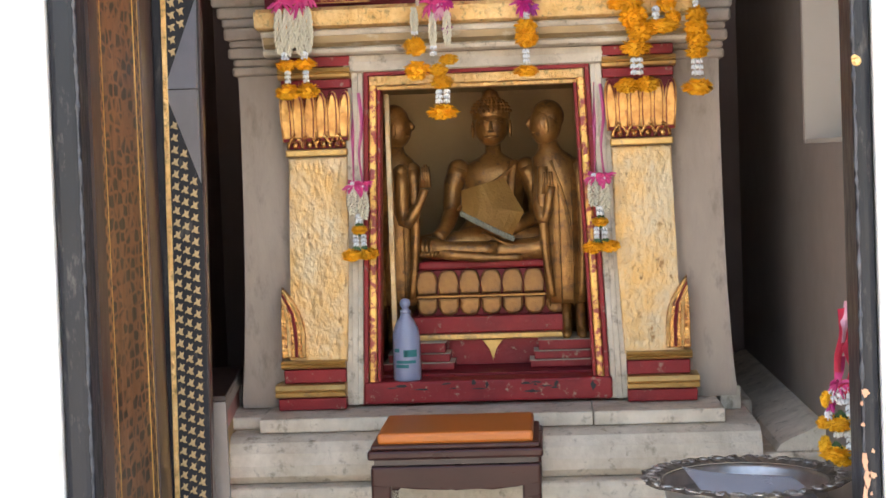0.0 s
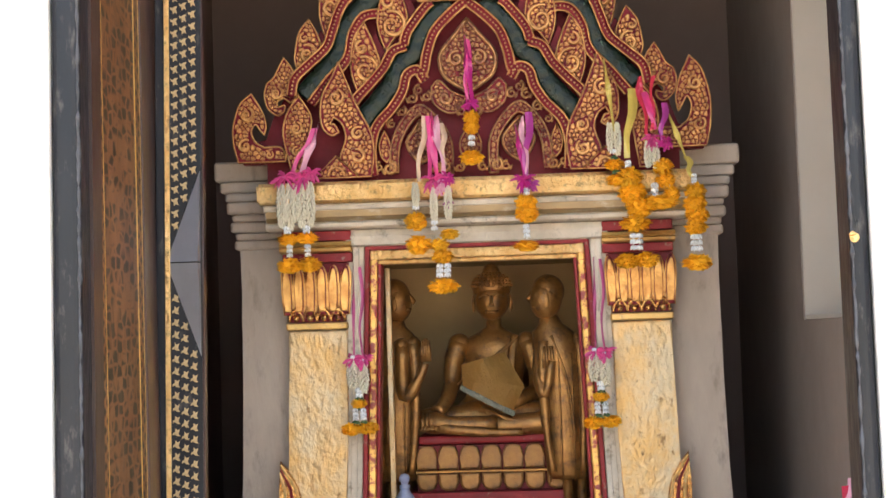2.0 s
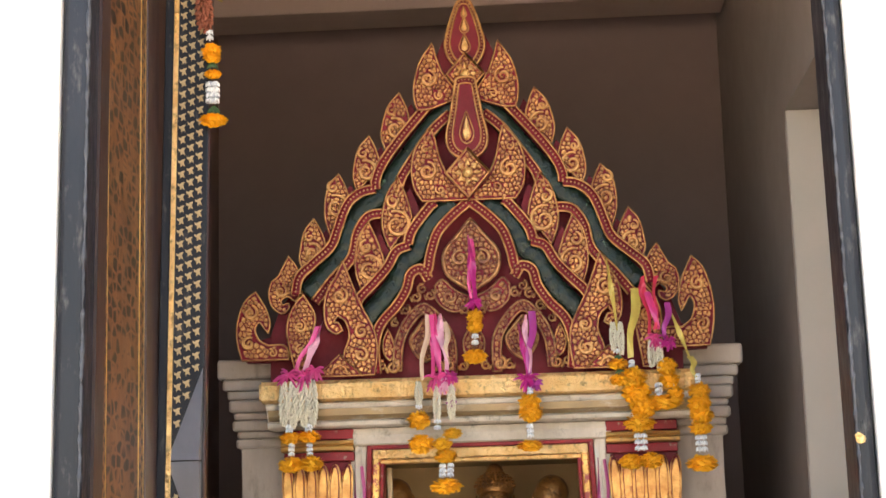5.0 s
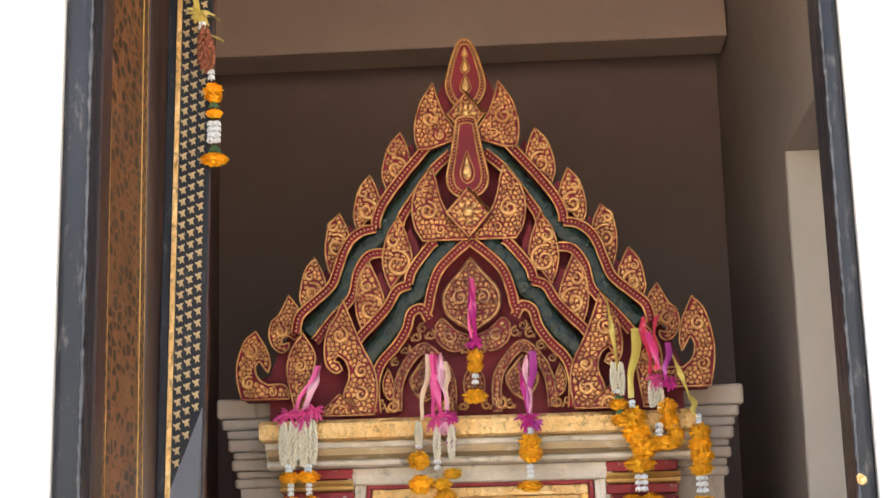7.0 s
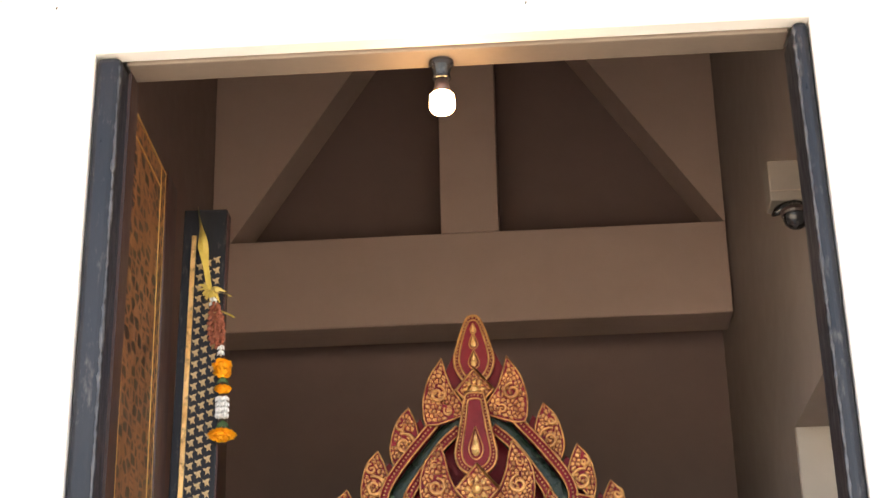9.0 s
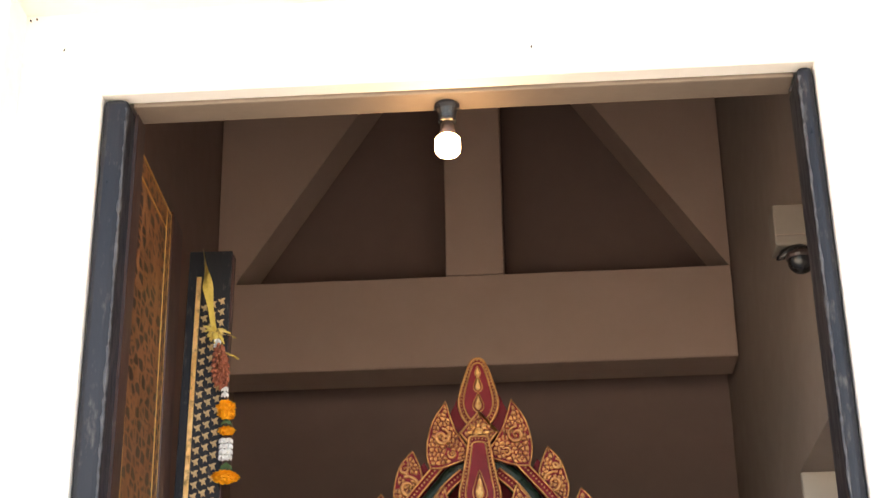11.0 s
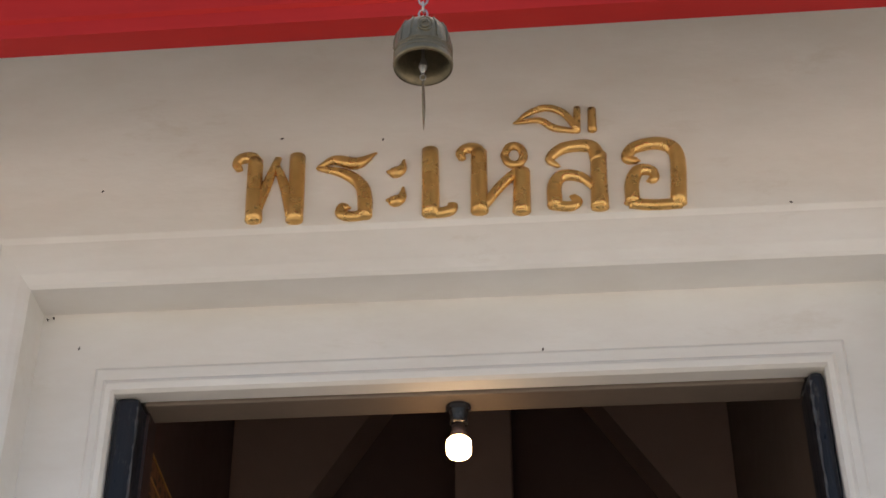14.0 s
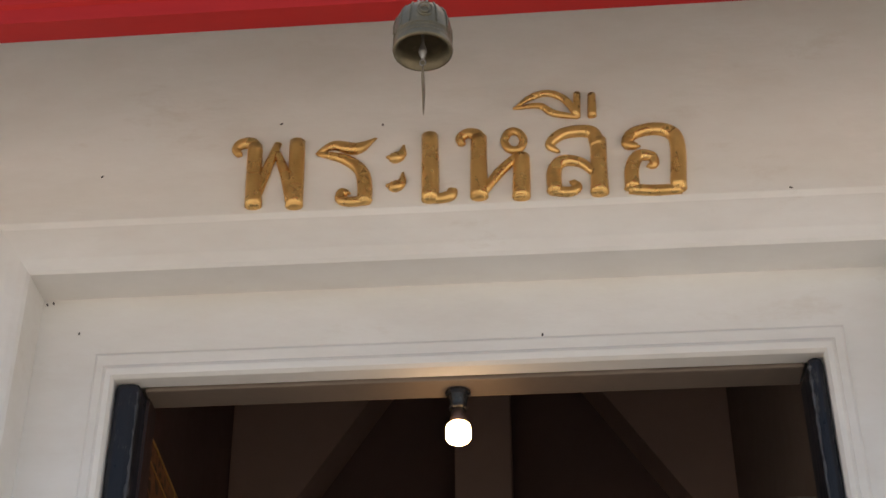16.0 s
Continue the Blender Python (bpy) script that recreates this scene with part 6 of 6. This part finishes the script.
garland(3.32, "marigold and crown flower garlands with red ribbon by the door post", [
    ("r", "pale_pink", 0.622, 1.235, 0.612, 1.15, 0.012), ("r", "redr", 0.615, 1.22, 0.600, 1.07, 0.014), ("r", "redr", 0.628, 1.18, 0.618, 1.06, 0.012), ("r", "pink", 0.61, 1.12, 0.596, 1.06, 0.012), ("t", "pink", 0.600, 1.065, 0.03), ("t", "redr", 0.618, 1.06, 0.03),
    ("c", 0.588, 1.055, 1.025, 0.010), ("c", 0.605, 1.06, 1.02, 0.010), ("c", 0.622, 1.06, 0.9, 0.010), ("t", "magenta", 0.583, 1.025, 0.018), ("y", 0.574, 1.033, 0.012, 0.018), ("c", 0.578, 1.01, 0.99, 0.009), ("g", 0.602, 1.0, 0.016),
    ("m", 0.568, 0.985, 0.016, 0.014), ("y", 0.598, 0.982, 0.034, 0.017), ("c", 0.596, 0.965, 0.945, 0.010), ("c", 0.612, 0.965, 0.945, 0.010), ("y", 0.570, 0.938, 0.014, 0.02), ("g", 0.592, 0.935, 0.016), ("y", 0.590, 0.92, 0.034, 0.016), ("y", 0.606, 0.905, 0.022, 0.014)])

# ---- loose things ----
# bottle
bot = thing("plastic_bottle", "translucent plastic bottle with faded teal print on the sill", "bottle")
bxx, byy, bz = -0.374, 4.24, 0.9725
bm = bmesh.new()
lathe(bm, [(0.036, 0.0), (0.0375, 0.006), (0.0375, 0.05), (0.037, 0.115), (0.034, 0.135), (0.024, 0.158), (0.014, 0.172), (0.0125, 0.18)], (bxx, byy, bz), 24)
part("bottle_body", bm, "bottle", bot, smooth=True)
bm = bmesh.new()
lathe(bm, [(0.0145, 0.18), (0.0145, 0.188), (0.009, 0.190), (0.009, 0.194), (0.0135, 0.200), (0.0145, 0.208), (0.011, 0.216), (0.004, 0.219)], (bxx, byy, bz), 18)
part("cap", bm, "bottle", bot, smooth=True)


def wrap(z0, z1, a0, a1, r, m, name, lab=""):
    bm = bmesh.new()
    n = 10
    v = [[bm.verts.new((bxx + rr * math.sin(a0 + (a1 - a0) * i / n), byy - rr * math.cos(a0 + (a1 - a0) * i / n), z)) for i in range(n + 1)] for rr, z in ((r, bz + z0), (r, bz + z1))]
    for i in range(n):
        bm.faces.new((v[0][i], v[0][i + 1], v[1][i + 1], v[1][i]))
    bmesh.ops.solidify(bm, geom=list(bm.faces), thickness=0.0005)
    part(name, bm, m, bot, lab)


wrap(0.065, 0.084, -0.15, 0.85, 0.0382, "paleink", "label_bar")
wrap(0.048, 0.056, -0.75, 0.75, 0.0382, "paleink", "label_bar")
wrap(0.036, 0.045, -0.8, 0.2, 0.0382, "paleink", "label_bar")
wrap(0.078, 0.088, -0.9, -0.45, 0.0382, "paleink", "label_bar")

# stool
stool = thing("stool", "dark maroon wooden stool with an orange padded seat", "stool")
sx0, sx1, sy0, sy1 = -0.425, -0.015, 3.66, 3.98
ZS = 0.885
part("seat_frame", boxes((sx0, sx1, sy0, sy1, ZS - 0.022, ZS), bevel=0.006), "maroon", stool)
part("frame_lip", boxes((sx0 + 0.008, sx1 - 0.008, sy0 + 0.008, sy1 - 0.008, ZS, ZS + 0.012), bevel=0.004), "maroon", stool)
part("neck", boxes((sx0 + 0.014, sx1 - 0.014, sy0 + 0.014, sy1 - 0.014, ZS - 0.036, ZS - 0.022)), "dark", stool)
bm = bmesh.new()
box(bm, sx0 + 0.022, sx1 - 0.022, sy0 + 0.022, sy1 - 0.022, ZS + 0.010, ZS + 0.036, 0.008)
for v in bm.verts:
    if v.co.z > ZS + 0.02:
        f = (v.co.y - sy0) / (sy1 - sy0)
        v.co.z += 0.006 * math.sin(3.14 * f)
part("cushion", bm, "orange", stool, "orange leatherette pad")
part("apron", plate(bmesh.new(), [(sx0 + 0.008, ZS - 0.038), (sx1 - 0.008, ZS - 0.038), (sx1 - 0.008, ZS - 0.085), (sx1 - 0.06, ZS - 0.085), (sx1 - 0.12, ZS - 0.098), ((sx0 + sx1) / 2 + 0.02, ZS - 0.09), ((sx0 + sx1) / 2, ZS - 0.098), ((sx0 + sx1) / 2 - 0.02, ZS - 0.09), (sx0 + 0.12, ZS - 0.094), (sx0 + 0.05, ZS - 0.085), (sx0 + 0.008, ZS - 0.085)], sy0 + 0.006, sy0 + 0.03, 0.005), "maroon", stool)
for x in (sx0 + 0.006, sx1 - 0.051):
    for y in (sy0 + 0.008, sy1 - 0.05):
        part("leg", boxes((x, x + 0.045, y, y + 0.042, FLOOR, ZS - 0.04), bevel=0.006), "maroon", stool)
for y in (sy1 - 0.03,):
    part("back_panel", boxes((sx0 + 0.052, sx1 - 0.052, y, y + 0.015, FLOOR + 0.1, ZS - 0.045)), "dark", stool)

# tray on its stand
tx, ty, tz = 0.421, 3.455, 0.846
stand = thing("tray_stand", "dark wooden stand under the silver tray", "stand")
part("stand_top", boxes((tx - 0.14, tx + 0.14, ty - 0.14, ty + 0.14, tz - 0.062, tz - 0.045), bevel=0.004), "maroon", stand)
for dx in (-0.12, 0.12):
    for dy in (-0.12, 0.12):
        part("leg", boxes((tx + dx - 0.018, tx + dx + 0.018, ty + dy - 0.018, ty + dy + 0.018, FLOOR, tz - 0.063), bevel=0.003), "maroon", stand)
tray = thing("silver_tray", "round embossed silver tray with a scalloped rim", "tray")
bm = bmesh.new()
lathe(bm, [(0.10, -0.044), (0.165, -0.042), (0.172, -0.036), (0.178, -0.012), (0.182, -0.004), (0.178, -0.002), (0.172, -0.012), (0.166, -0.034), (0.16, -0.037), (0.02, -0.038)], (tx, ty, tz), 48)
part("dish", bm, "silver", tray, smooth=True)
bm = bmesh.new()
n = 72
va, vb, vc = [], [], []
for i in range(n):
    a = 6.28319 * i / n
    r = 0.226 + 0.006 * math.cos(a * 18) + 0.003 * math.cos(a * 7)
    va.append(bm.verts.new((tx + 0.180 * math.cos(a), ty + 0.180 * math.sin(a), tz - 0.001)))
    vb.append(bm.verts.new((tx + 0.204 * math.cos(a), ty + 0.204 * math.sin(a), tz + 0.008 + 0.003 * math.cos(a * 36))))
    vc.append(bm.verts.new((tx + r * math.cos(a), ty + r * math.sin(a), tz + 0.003 + 0.003 * math.cos(a * 18))))
for i in range(n):
    j = (i + 1) % n
    bm.faces.new((va[i], va[j], vb[j], vb[i])), bm.faces.new((vb[i], vb[j], vc[j], vc[i]))
bmesh.ops.solidify(bm, geom=list(bm.faces), thickness=0.003)
rimo = part("rim", bm, "silver", tray, "embossed floral rim")
bm = bmesh.new()
spiral(bm, 0, 0, 0.012, 1.3, 1, 0.0035)
teardrop(bm, 0.012, -0.006, 0.016, 0.004, 0.4)
teardrop(bm, -0.014, -0.002, 0.014, 0.004, -0.5)
em = link("embossing", bm, "silver", True)
for i in range(36):
    a = 6.28319 * i / 36
    o = part("embossing", em, None, rimo)
    o.matrix_basis = Matrix.Translation((tx + 0.206 * math.cos(a), ty + 0.206 * math.sin(a), tz + 0.007)) @ Matrix.Rotation(a + i, 4, "Z") @ Matrix.Rotation(radians(90), 4, "X")
pap = thing("paper_sheet", "curled white sheet of paper lying in the tray", "paper")
bm = bmesh.new()
rows_ = []
for i in range(9):
    row = []
    for j in range(5):
        f, g = i / 8, j / 4
        row.append(bm.verts.new((tx - 0.135 + 0.235 * f + 0.03 * (1 - g), ty - 0.16 + 0.18 * g - 0.02 * f, tz - 0.012 + 0.012 * (1 - f) ** 4 * g + 0.012 * (1 - f) ** 3 + 0.004 * math.sin(3 * f) + 0.012 * g)))
    rows_.append(row)
for i in range(8):
    for j in range(4):
        bm.faces.new((rows_[i][j], rows_[i + 1][j], rows_[i + 1][j + 1], rows_[i][j + 1]))
bmesh.ops.solidify(bm, geom=list(bm.faces), thickness=0.0006)
part("sheet", bm, "paper", pap, smooth=True)
for k in range(3):
    part("text_bar", boxes((tx - 0.03, tx + 0.05, ty - 0.03 - 0.018 * k, ty - 0.026 - 0.018 * k, tz + 0.001 - 0.0012 * k, tz + 0.0017 - 0.0012 * k)), "ink", pap)

# glass-sided box between the panel and the shrine
case = thing("donation_box", "grey-framed box with red and pale glazed side panel", "box", at=(-0.788, 3.84, 0))
case.rotation_euler = (0, 0, radians(6.8))
part("top", boxes((-0.30, 0.0, 0.0, 0.58, 0.985, 1.0), bevel=0.003), "dark", case, "dark brown top board")
part("front", boxes((-0.30, -0.001, 0.002, 0.02, FLOOR, 0.984)), "case", case)
for y in (0.021, 0.555):
    part("side_post", boxes((-0.02, -0.001, y, y + 0.022, FLOOR, 0.984)), "case", case)
part("side_rail", boxes((-0.02, -0.001, 0.044, 0.554, 0.955, 0.984)), "case", case)
part("side_panel", boxes((-0.018, -0.008, 0.044, 0.554, FLOOR, 0.954)), "case_red", case, "faded red and cream picture panel")
part("cream_patch", boxes((-0.0079, -0.0068, 0.10, 0.50, 0.80, 0.90)), "golddull", case)
for k in range(9):
    part("pale_stripe", boxes((-0.0079, -0.0065, 0.20, 0.50, 0.50 + k * 0.032, 0.512 + k * 0.032)), "whitebox", case)
part("case_back", boxes((-0.30, -0.001, 0.56, 0.58, FLOOR, 0.984)), "case", case)

# security camera and its junction box
jb = thing("junction_box", "small pale wall-mounted junction box", "box", at=(0.001, -0.30, -0.155))
part("cover", boxes((0.603, 0.688, 4.0, 4.09, 3.262, 3.372), bevel=0.004), "jbox", jb)
part("lid_line", boxes((0.604, 0.687, 3.9975, 4.0, 3.287, 3.290)), "greywall", jb)
cc = thing("security_camera", "black dome security camera on the side wall", "camera", at=(-0.004, -0.30, -0.135))
bm = bmesh.new()
tube(bm, [(0.69, 4.04, 3.235), (0.66, 4.03, 3.24), (0.63, 4.02, 3.225), (0.615, 4.01, 3.21)], [0.03, 0.032, 0.026, 0.012], 12, 0.5, Vector((0, 0, 1)))
part("bracket", bm, "blackplastic", cc, smooth=True)
bm = bmesh.new()
ball(bm, (0.665, 4.0, 3.197), 0.034, 16, 10)
part("dome", bm, "blackplastic", cc, smooth=True)
bm = bmesh.new()
lathe(bm, [(0.036, 0), (0.038, 0.006), (0.036, 0.014)], (0.665, 4.0, 3.2), 18)
part("ring", bm, "dark", cc)

# ---- sign over the door ----
sign = thing("sign_lettering", "raised gold Thai lettering on the white wall", "sign")
LETTERS = {
    "pho": [[(-0.652, 3.714, 0.0083), (-0.660, 3.731, 0.0107), (-0.647, 3.746, 0.0132), (-0.622, 3.744, 0.0151), (-0.615, 3.719, 0.0171)], [(-0.617, 3.738, 0.0171), (-0.615, 3.658, 0.0186), (-0.612, 3.571, 0.0195)], [(-0.607, 3.591, 0.0107), (-0.589, 3.663, 0.0122), (-0.565, 3.741, 0.0083)], [(-0.566, 3.716, 0.0088), (-0.542, 3.648, 0.0132), (-0.528, 3.581, 0.0137)], [(-0.521, 3.745, 0.0181), (-0.520, 3.653, 0.0186), (-0.521, 3.566, 0.0200)]],
    "ro": [[(-0.473, 3.710, 0.0044), (-0.436, 3.729, 0.0117), (-0.386, 3.717, 0.0151), (-0.342, 3.744, 0.0020)], [(-0.473, 3.708, 0.0059), (-0.415, 3.691, 0.0122), (-0.375, 3.657, 0.0156), (-0.365, 3.614, 0.0171), (-0.365, 3.569, 0.0166)], [(-0.359, 3.575, 0.0122), (-0.397, 3.572, 0.0122), (-0.418, 3.580, 0.0122), (-0.416, 3.598, 0.0107), (-0.402, 3.595, 0.0078)]],
    "sara_a": [[(-0.309, 3.689, 0.0103), (-0.297, 3.687, 0.0142), (-0.283, 3.697, 0.0112), (-0.279, 3.721, 0.0024)], [(-0.309, 3.611, 0.0103), (-0.297, 3.608, 0.0142), (-0.283, 3.618, 0.0112), (-0.280, 3.645, 0.0024)]],
    "sara_e": [[(-0.220, 3.745, 0.0190), (-0.219, 3.654, 0.0195), (-0.219, 3.567, 0.0200)], [(-0.228, 3.572, 0.0112), (-0.199, 3.571, 0.0122), (-0.175, 3.577, 0.0132), (-0.170, 3.591, 0.0117)]],
    "ho": [[(-0.148, 3.716, 0.0093), (-0.151, 3.734, 0.0117), (-0.134, 3.746, 0.0127), (-0.113, 3.738, 0.0156), (-0.110, 3.715, 0.0181)], [(-0.110, 3.735, 0.0181), (-0.111, 3.648, 0.0190), (-0.111, 3.568, 0.0200)], [(-0.103, 3.582, 0.0112), (-0.061, 3.639, 0.0122), (-0.024, 3.676, 0.0112)], [(-0.015, 3.676, 0.0181), (-0.017, 3.619, 0.0195), (-0.019, 3.563, 0.0205)], [(-0.053, 3.721, 0.0093), (-0.044, 3.741, 0.0098), (-0.030, 3.746, 0.0098), (-0.016, 3.737, 0.0098), (-0.010, 3.718, 0.0098), (-0.018, 3.698, 0.0098), (-0.032, 3.693, 0.0098), (-0.046, 3.701, 0.0098), (-0.053, 3.721, 0.0093)]],
    "lo": [[(0.067, 3.683, 0.0049), (0.048, 3.703, 0.0107), (0.071, 3.729, 0.0137), (0.108, 3.738, 0.0147), (0.145, 3.731, 0.0161), (0.156, 3.693, 0.0186)], [(0.157, 3.712, 0.0181), (0.154, 3.633, 0.0190), (0.152, 3.565, 0.0205)], [(0.143, 3.622, 0.0103), (0.116, 3.650, 0.0122), (0.077, 3.657, 0.0147), (0.056, 3.632, 0.0166), (0.055, 3.573, 0.0171)], [(0.048, 3.578, 0.0122), (0.088, 3.573, 0.0122), (0.105, 3.585, 0.0107), (0.094, 3.599, 0.0078)]],
    "vowel": [[(-0.029, 3.810, 0.0020), (0.006, 3.838, 0.0073), (0.047, 3.851, 0.0088), (0.086, 3.832, 0.0093), (0.113, 3.786, 0.0088)], [(-0.025, 3.811, 0.0039), (0.028, 3.816, 0.0078), (0.062, 3.792, 0.0088), (0.115, 3.779, 0.0059)], [(0.116, 3.847, 0.0083), (0.112, 3.779, 0.0088)], [(0.149, 3.842, 0.0093), (0.147, 3.779, 0.0103)]],
    "o": [[(0.242, 3.688, 0.0078), (0.220, 3.696, 0.0132), (0.234, 3.723, 0.0147), (0.281, 3.735, 0.0156), (0.319, 3.722, 0.0171), (0.331, 3.683, 0.0176), (0.323, 3.567, 0.0181)], [(0.330, 3.568, 0.0127), (0.268, 3.567, 0.0132), (0.217, 3.574, 0.0127)], [(0.224, 3.576, 0.0166), (0.226, 3.629, 0.0161), (0.242, 3.661, 0.0147), (0.271, 3.659, 0.0122), (0.276, 3.638, 0.0103), (0.264, 3.632, 0.0073)]],
}
for key, strokes in LETTERS.items():
    bm = bmesh.new()
    for s in strokes:
        line = curve([(x, 2.852, z) for x, z, w in s], 5)
        ws = [p.x for p in curve([(w, 0, 0) for x, z, w in s], 5)]
        tube(bm, line, [max(0.003, w) for w in ws], 10, 0.85)
        for p, w in ((line[0], ws[0]), (line[-1], ws[-1])):
            ball(bm, p, max(0.003, w) * 0.98, 10, 6, (1, 0.8, 0.35))
    part("letter", bm, "signgold", sign, smooth=True)
for x, z in ((-0.561, 3.802), (-0.328, 3.786), (-0.963, 3.675), (0.565, 3.562), (0.014, 3.300), (-1.096, 3.428), (-1.082, 3.431), (-1.014, 3.349)):
    y = 2.857 if z > 3.56 else 2.9985
    sp = thing("wall_speck", "small dark dead insect on the white wall", "speck", "specks on the wall")
    bm = bmesh.new()
    ball(bm, (x, y, z), 0.0028, 7, 5, (0.8, 0.5, 1.5), Matrix.Rotation(x * 9, 4, "Y"))
    part("speck", bm, "skirt", sp)

# ---- bell under the eave ----
bell = thing("wind_bell", "small bronze temple bell hanging under the eave", "bell")
bxc, byc, bzc = -0.166, 2.0, 3.262
bm = bmesh.new()
outer = [(0.049, 0.0), (0.050, 0.004), (0.0485, 0.010), (0.048, 0.032), (0.0475, 0.05), (0.044, 0.066), (0.036, 0.080), (0.022, 0.090), (0.008, 0.094)]
inner = [(0.004, 0.088), (0.02, 0.084), (0.034, 0.074), (0.040, 0.06), (0.0435, 0.03), (0.0445, 0.0)]
rings = []
for r, z in outer + inner:
    rings.append([bm.verts.new((bxc + r * math.cos(6.28319 * i / 32), byc + r * math.sin(6.28319 * i / 32), bzc + z)) for i in range(32)])
for a, b in list(zip(rings, rings[1:])) + [(rings[-1], rings[0])]:
    for i in range(32):
        bm.faces.new((a[i], a[(i + 1) % 32], b[(i + 1) % 32], b[i]))
part("bell_body", bm, "bronze", bell, smooth=True)
for z in (0.014, 0.022, 0.027):
    bm = bmesh.new()
    tube(bm, [(bxc + 0.0485 * math.cos(6.28319 * i / 32), byc + 0.0485 * math.sin(6.28319 * i / 32), bzc + z) for i in range(33)], 0.0007, 5, 1, Vector((0, 0, 1)))
    part("band", bm, "bronze", bell)
for a in (-2.9, -2.35, -1.95, -1.0, -0.5, 0.2, 1.0, 1.8, 2.5):
    bm = bmesh.new()
    tube(bm, [(bxc + r * math.cos(a), byc + r * math.sin(a), bzc + z) for r, z in ((0.0485, 0.032), (0.048, 0.05), (0.0445, 0.066), (0.037, 0.080))], 0.0018, 5)
    part("rib", bm, "bronze", bell)
med = bmesh.new()
for f in (1.0, 0.55):
    tube(med, [(bxc + 0.0485 * math.cos(-1.42 + 0.26 * f * math.cos(k * 0.5236)), byc + 0.0485 * math.sin(-1.42 + 0.26 * f * math.cos(k * 0.5236)) , bzc + 0.053 + 0.014 * f * math.sin(k * 0.5236)) for k in range(13)], 0.0016, 5)
part("medallion", med, "bronze", bell)
bm = bmesh.new()
for k in range(4):
    c = Vector((bxc, byc, bzc + 0.100 + 0.016 * k))
    u = Vector((1, 0, 0)) if k % 2 else Vector((0, 1, 0))
    tube(bm, [c + u * 0.0075 * math.cos(6.283 * i / 10) + Vector((0, 0, 0.0105 * math.sin(6.283 * i / 10))) for i in range(11)], 0.0019, 5, 1, Vector((0.3, 0.9, 0.1)))
part("chain", bm, "silver", bell)
bm = bmesh.new()
tube(bm, [(bxc, byc, bzc + 0.165), (bxc + 0.002, byc + 0.12, bzc + 0.29), (bxc + 0.002, byc + 0.29, bzc + 0.46)], 0.0016, 5)
part("hanger_wire", bm, "silver", bell)
bm = bmesh.new()
lathe(bm, [(0.002, 0.084), (0.0025, 0.02), (0.006, 0.008), (0.0075, 0.0), (0.005, -0.008), (0.0025, -0.014)], (bxc, byc, bzc), 10)
part("clapper", bm, "silver", bell)
bm = bmesh.new()
tube(bm, [Vector((bxc, byc, bzc - 0.022)) + Vector((0.005 * math.cos(6.283 * i / 10), 0, 0.006 * math.sin(6.283 * i / 10))) for i in range(11)], 0.0009, 5)
part("ring", bm, "silver", bell)
bm = bmesh.new()
lf_ = [(0, 0.0), (0.012, -0.012), (0.0235, -0.033), (0.023, -0.048), (0.013, -0.078), (0.0, -0.104), (-0.013, -0.078), (-0.023, -0.048), (-0.0235, -0.033), (-0.012, -0.012)]
plate(bm, lf_, -0.0006, 0.0006)
bmesh.ops.rotate(bm, verts=bm.verts, matrix=Matrix.Rotation(radians(88.5), 3, "Z"))
bmesh.ops.translate(bm, verts=bm.verts, vec=(bxc + 0.001, byc, bzc - 0.027))
part("leaf_vane", bm, "bronze", bell, "thin bronze bodhi leaf seen edge on")
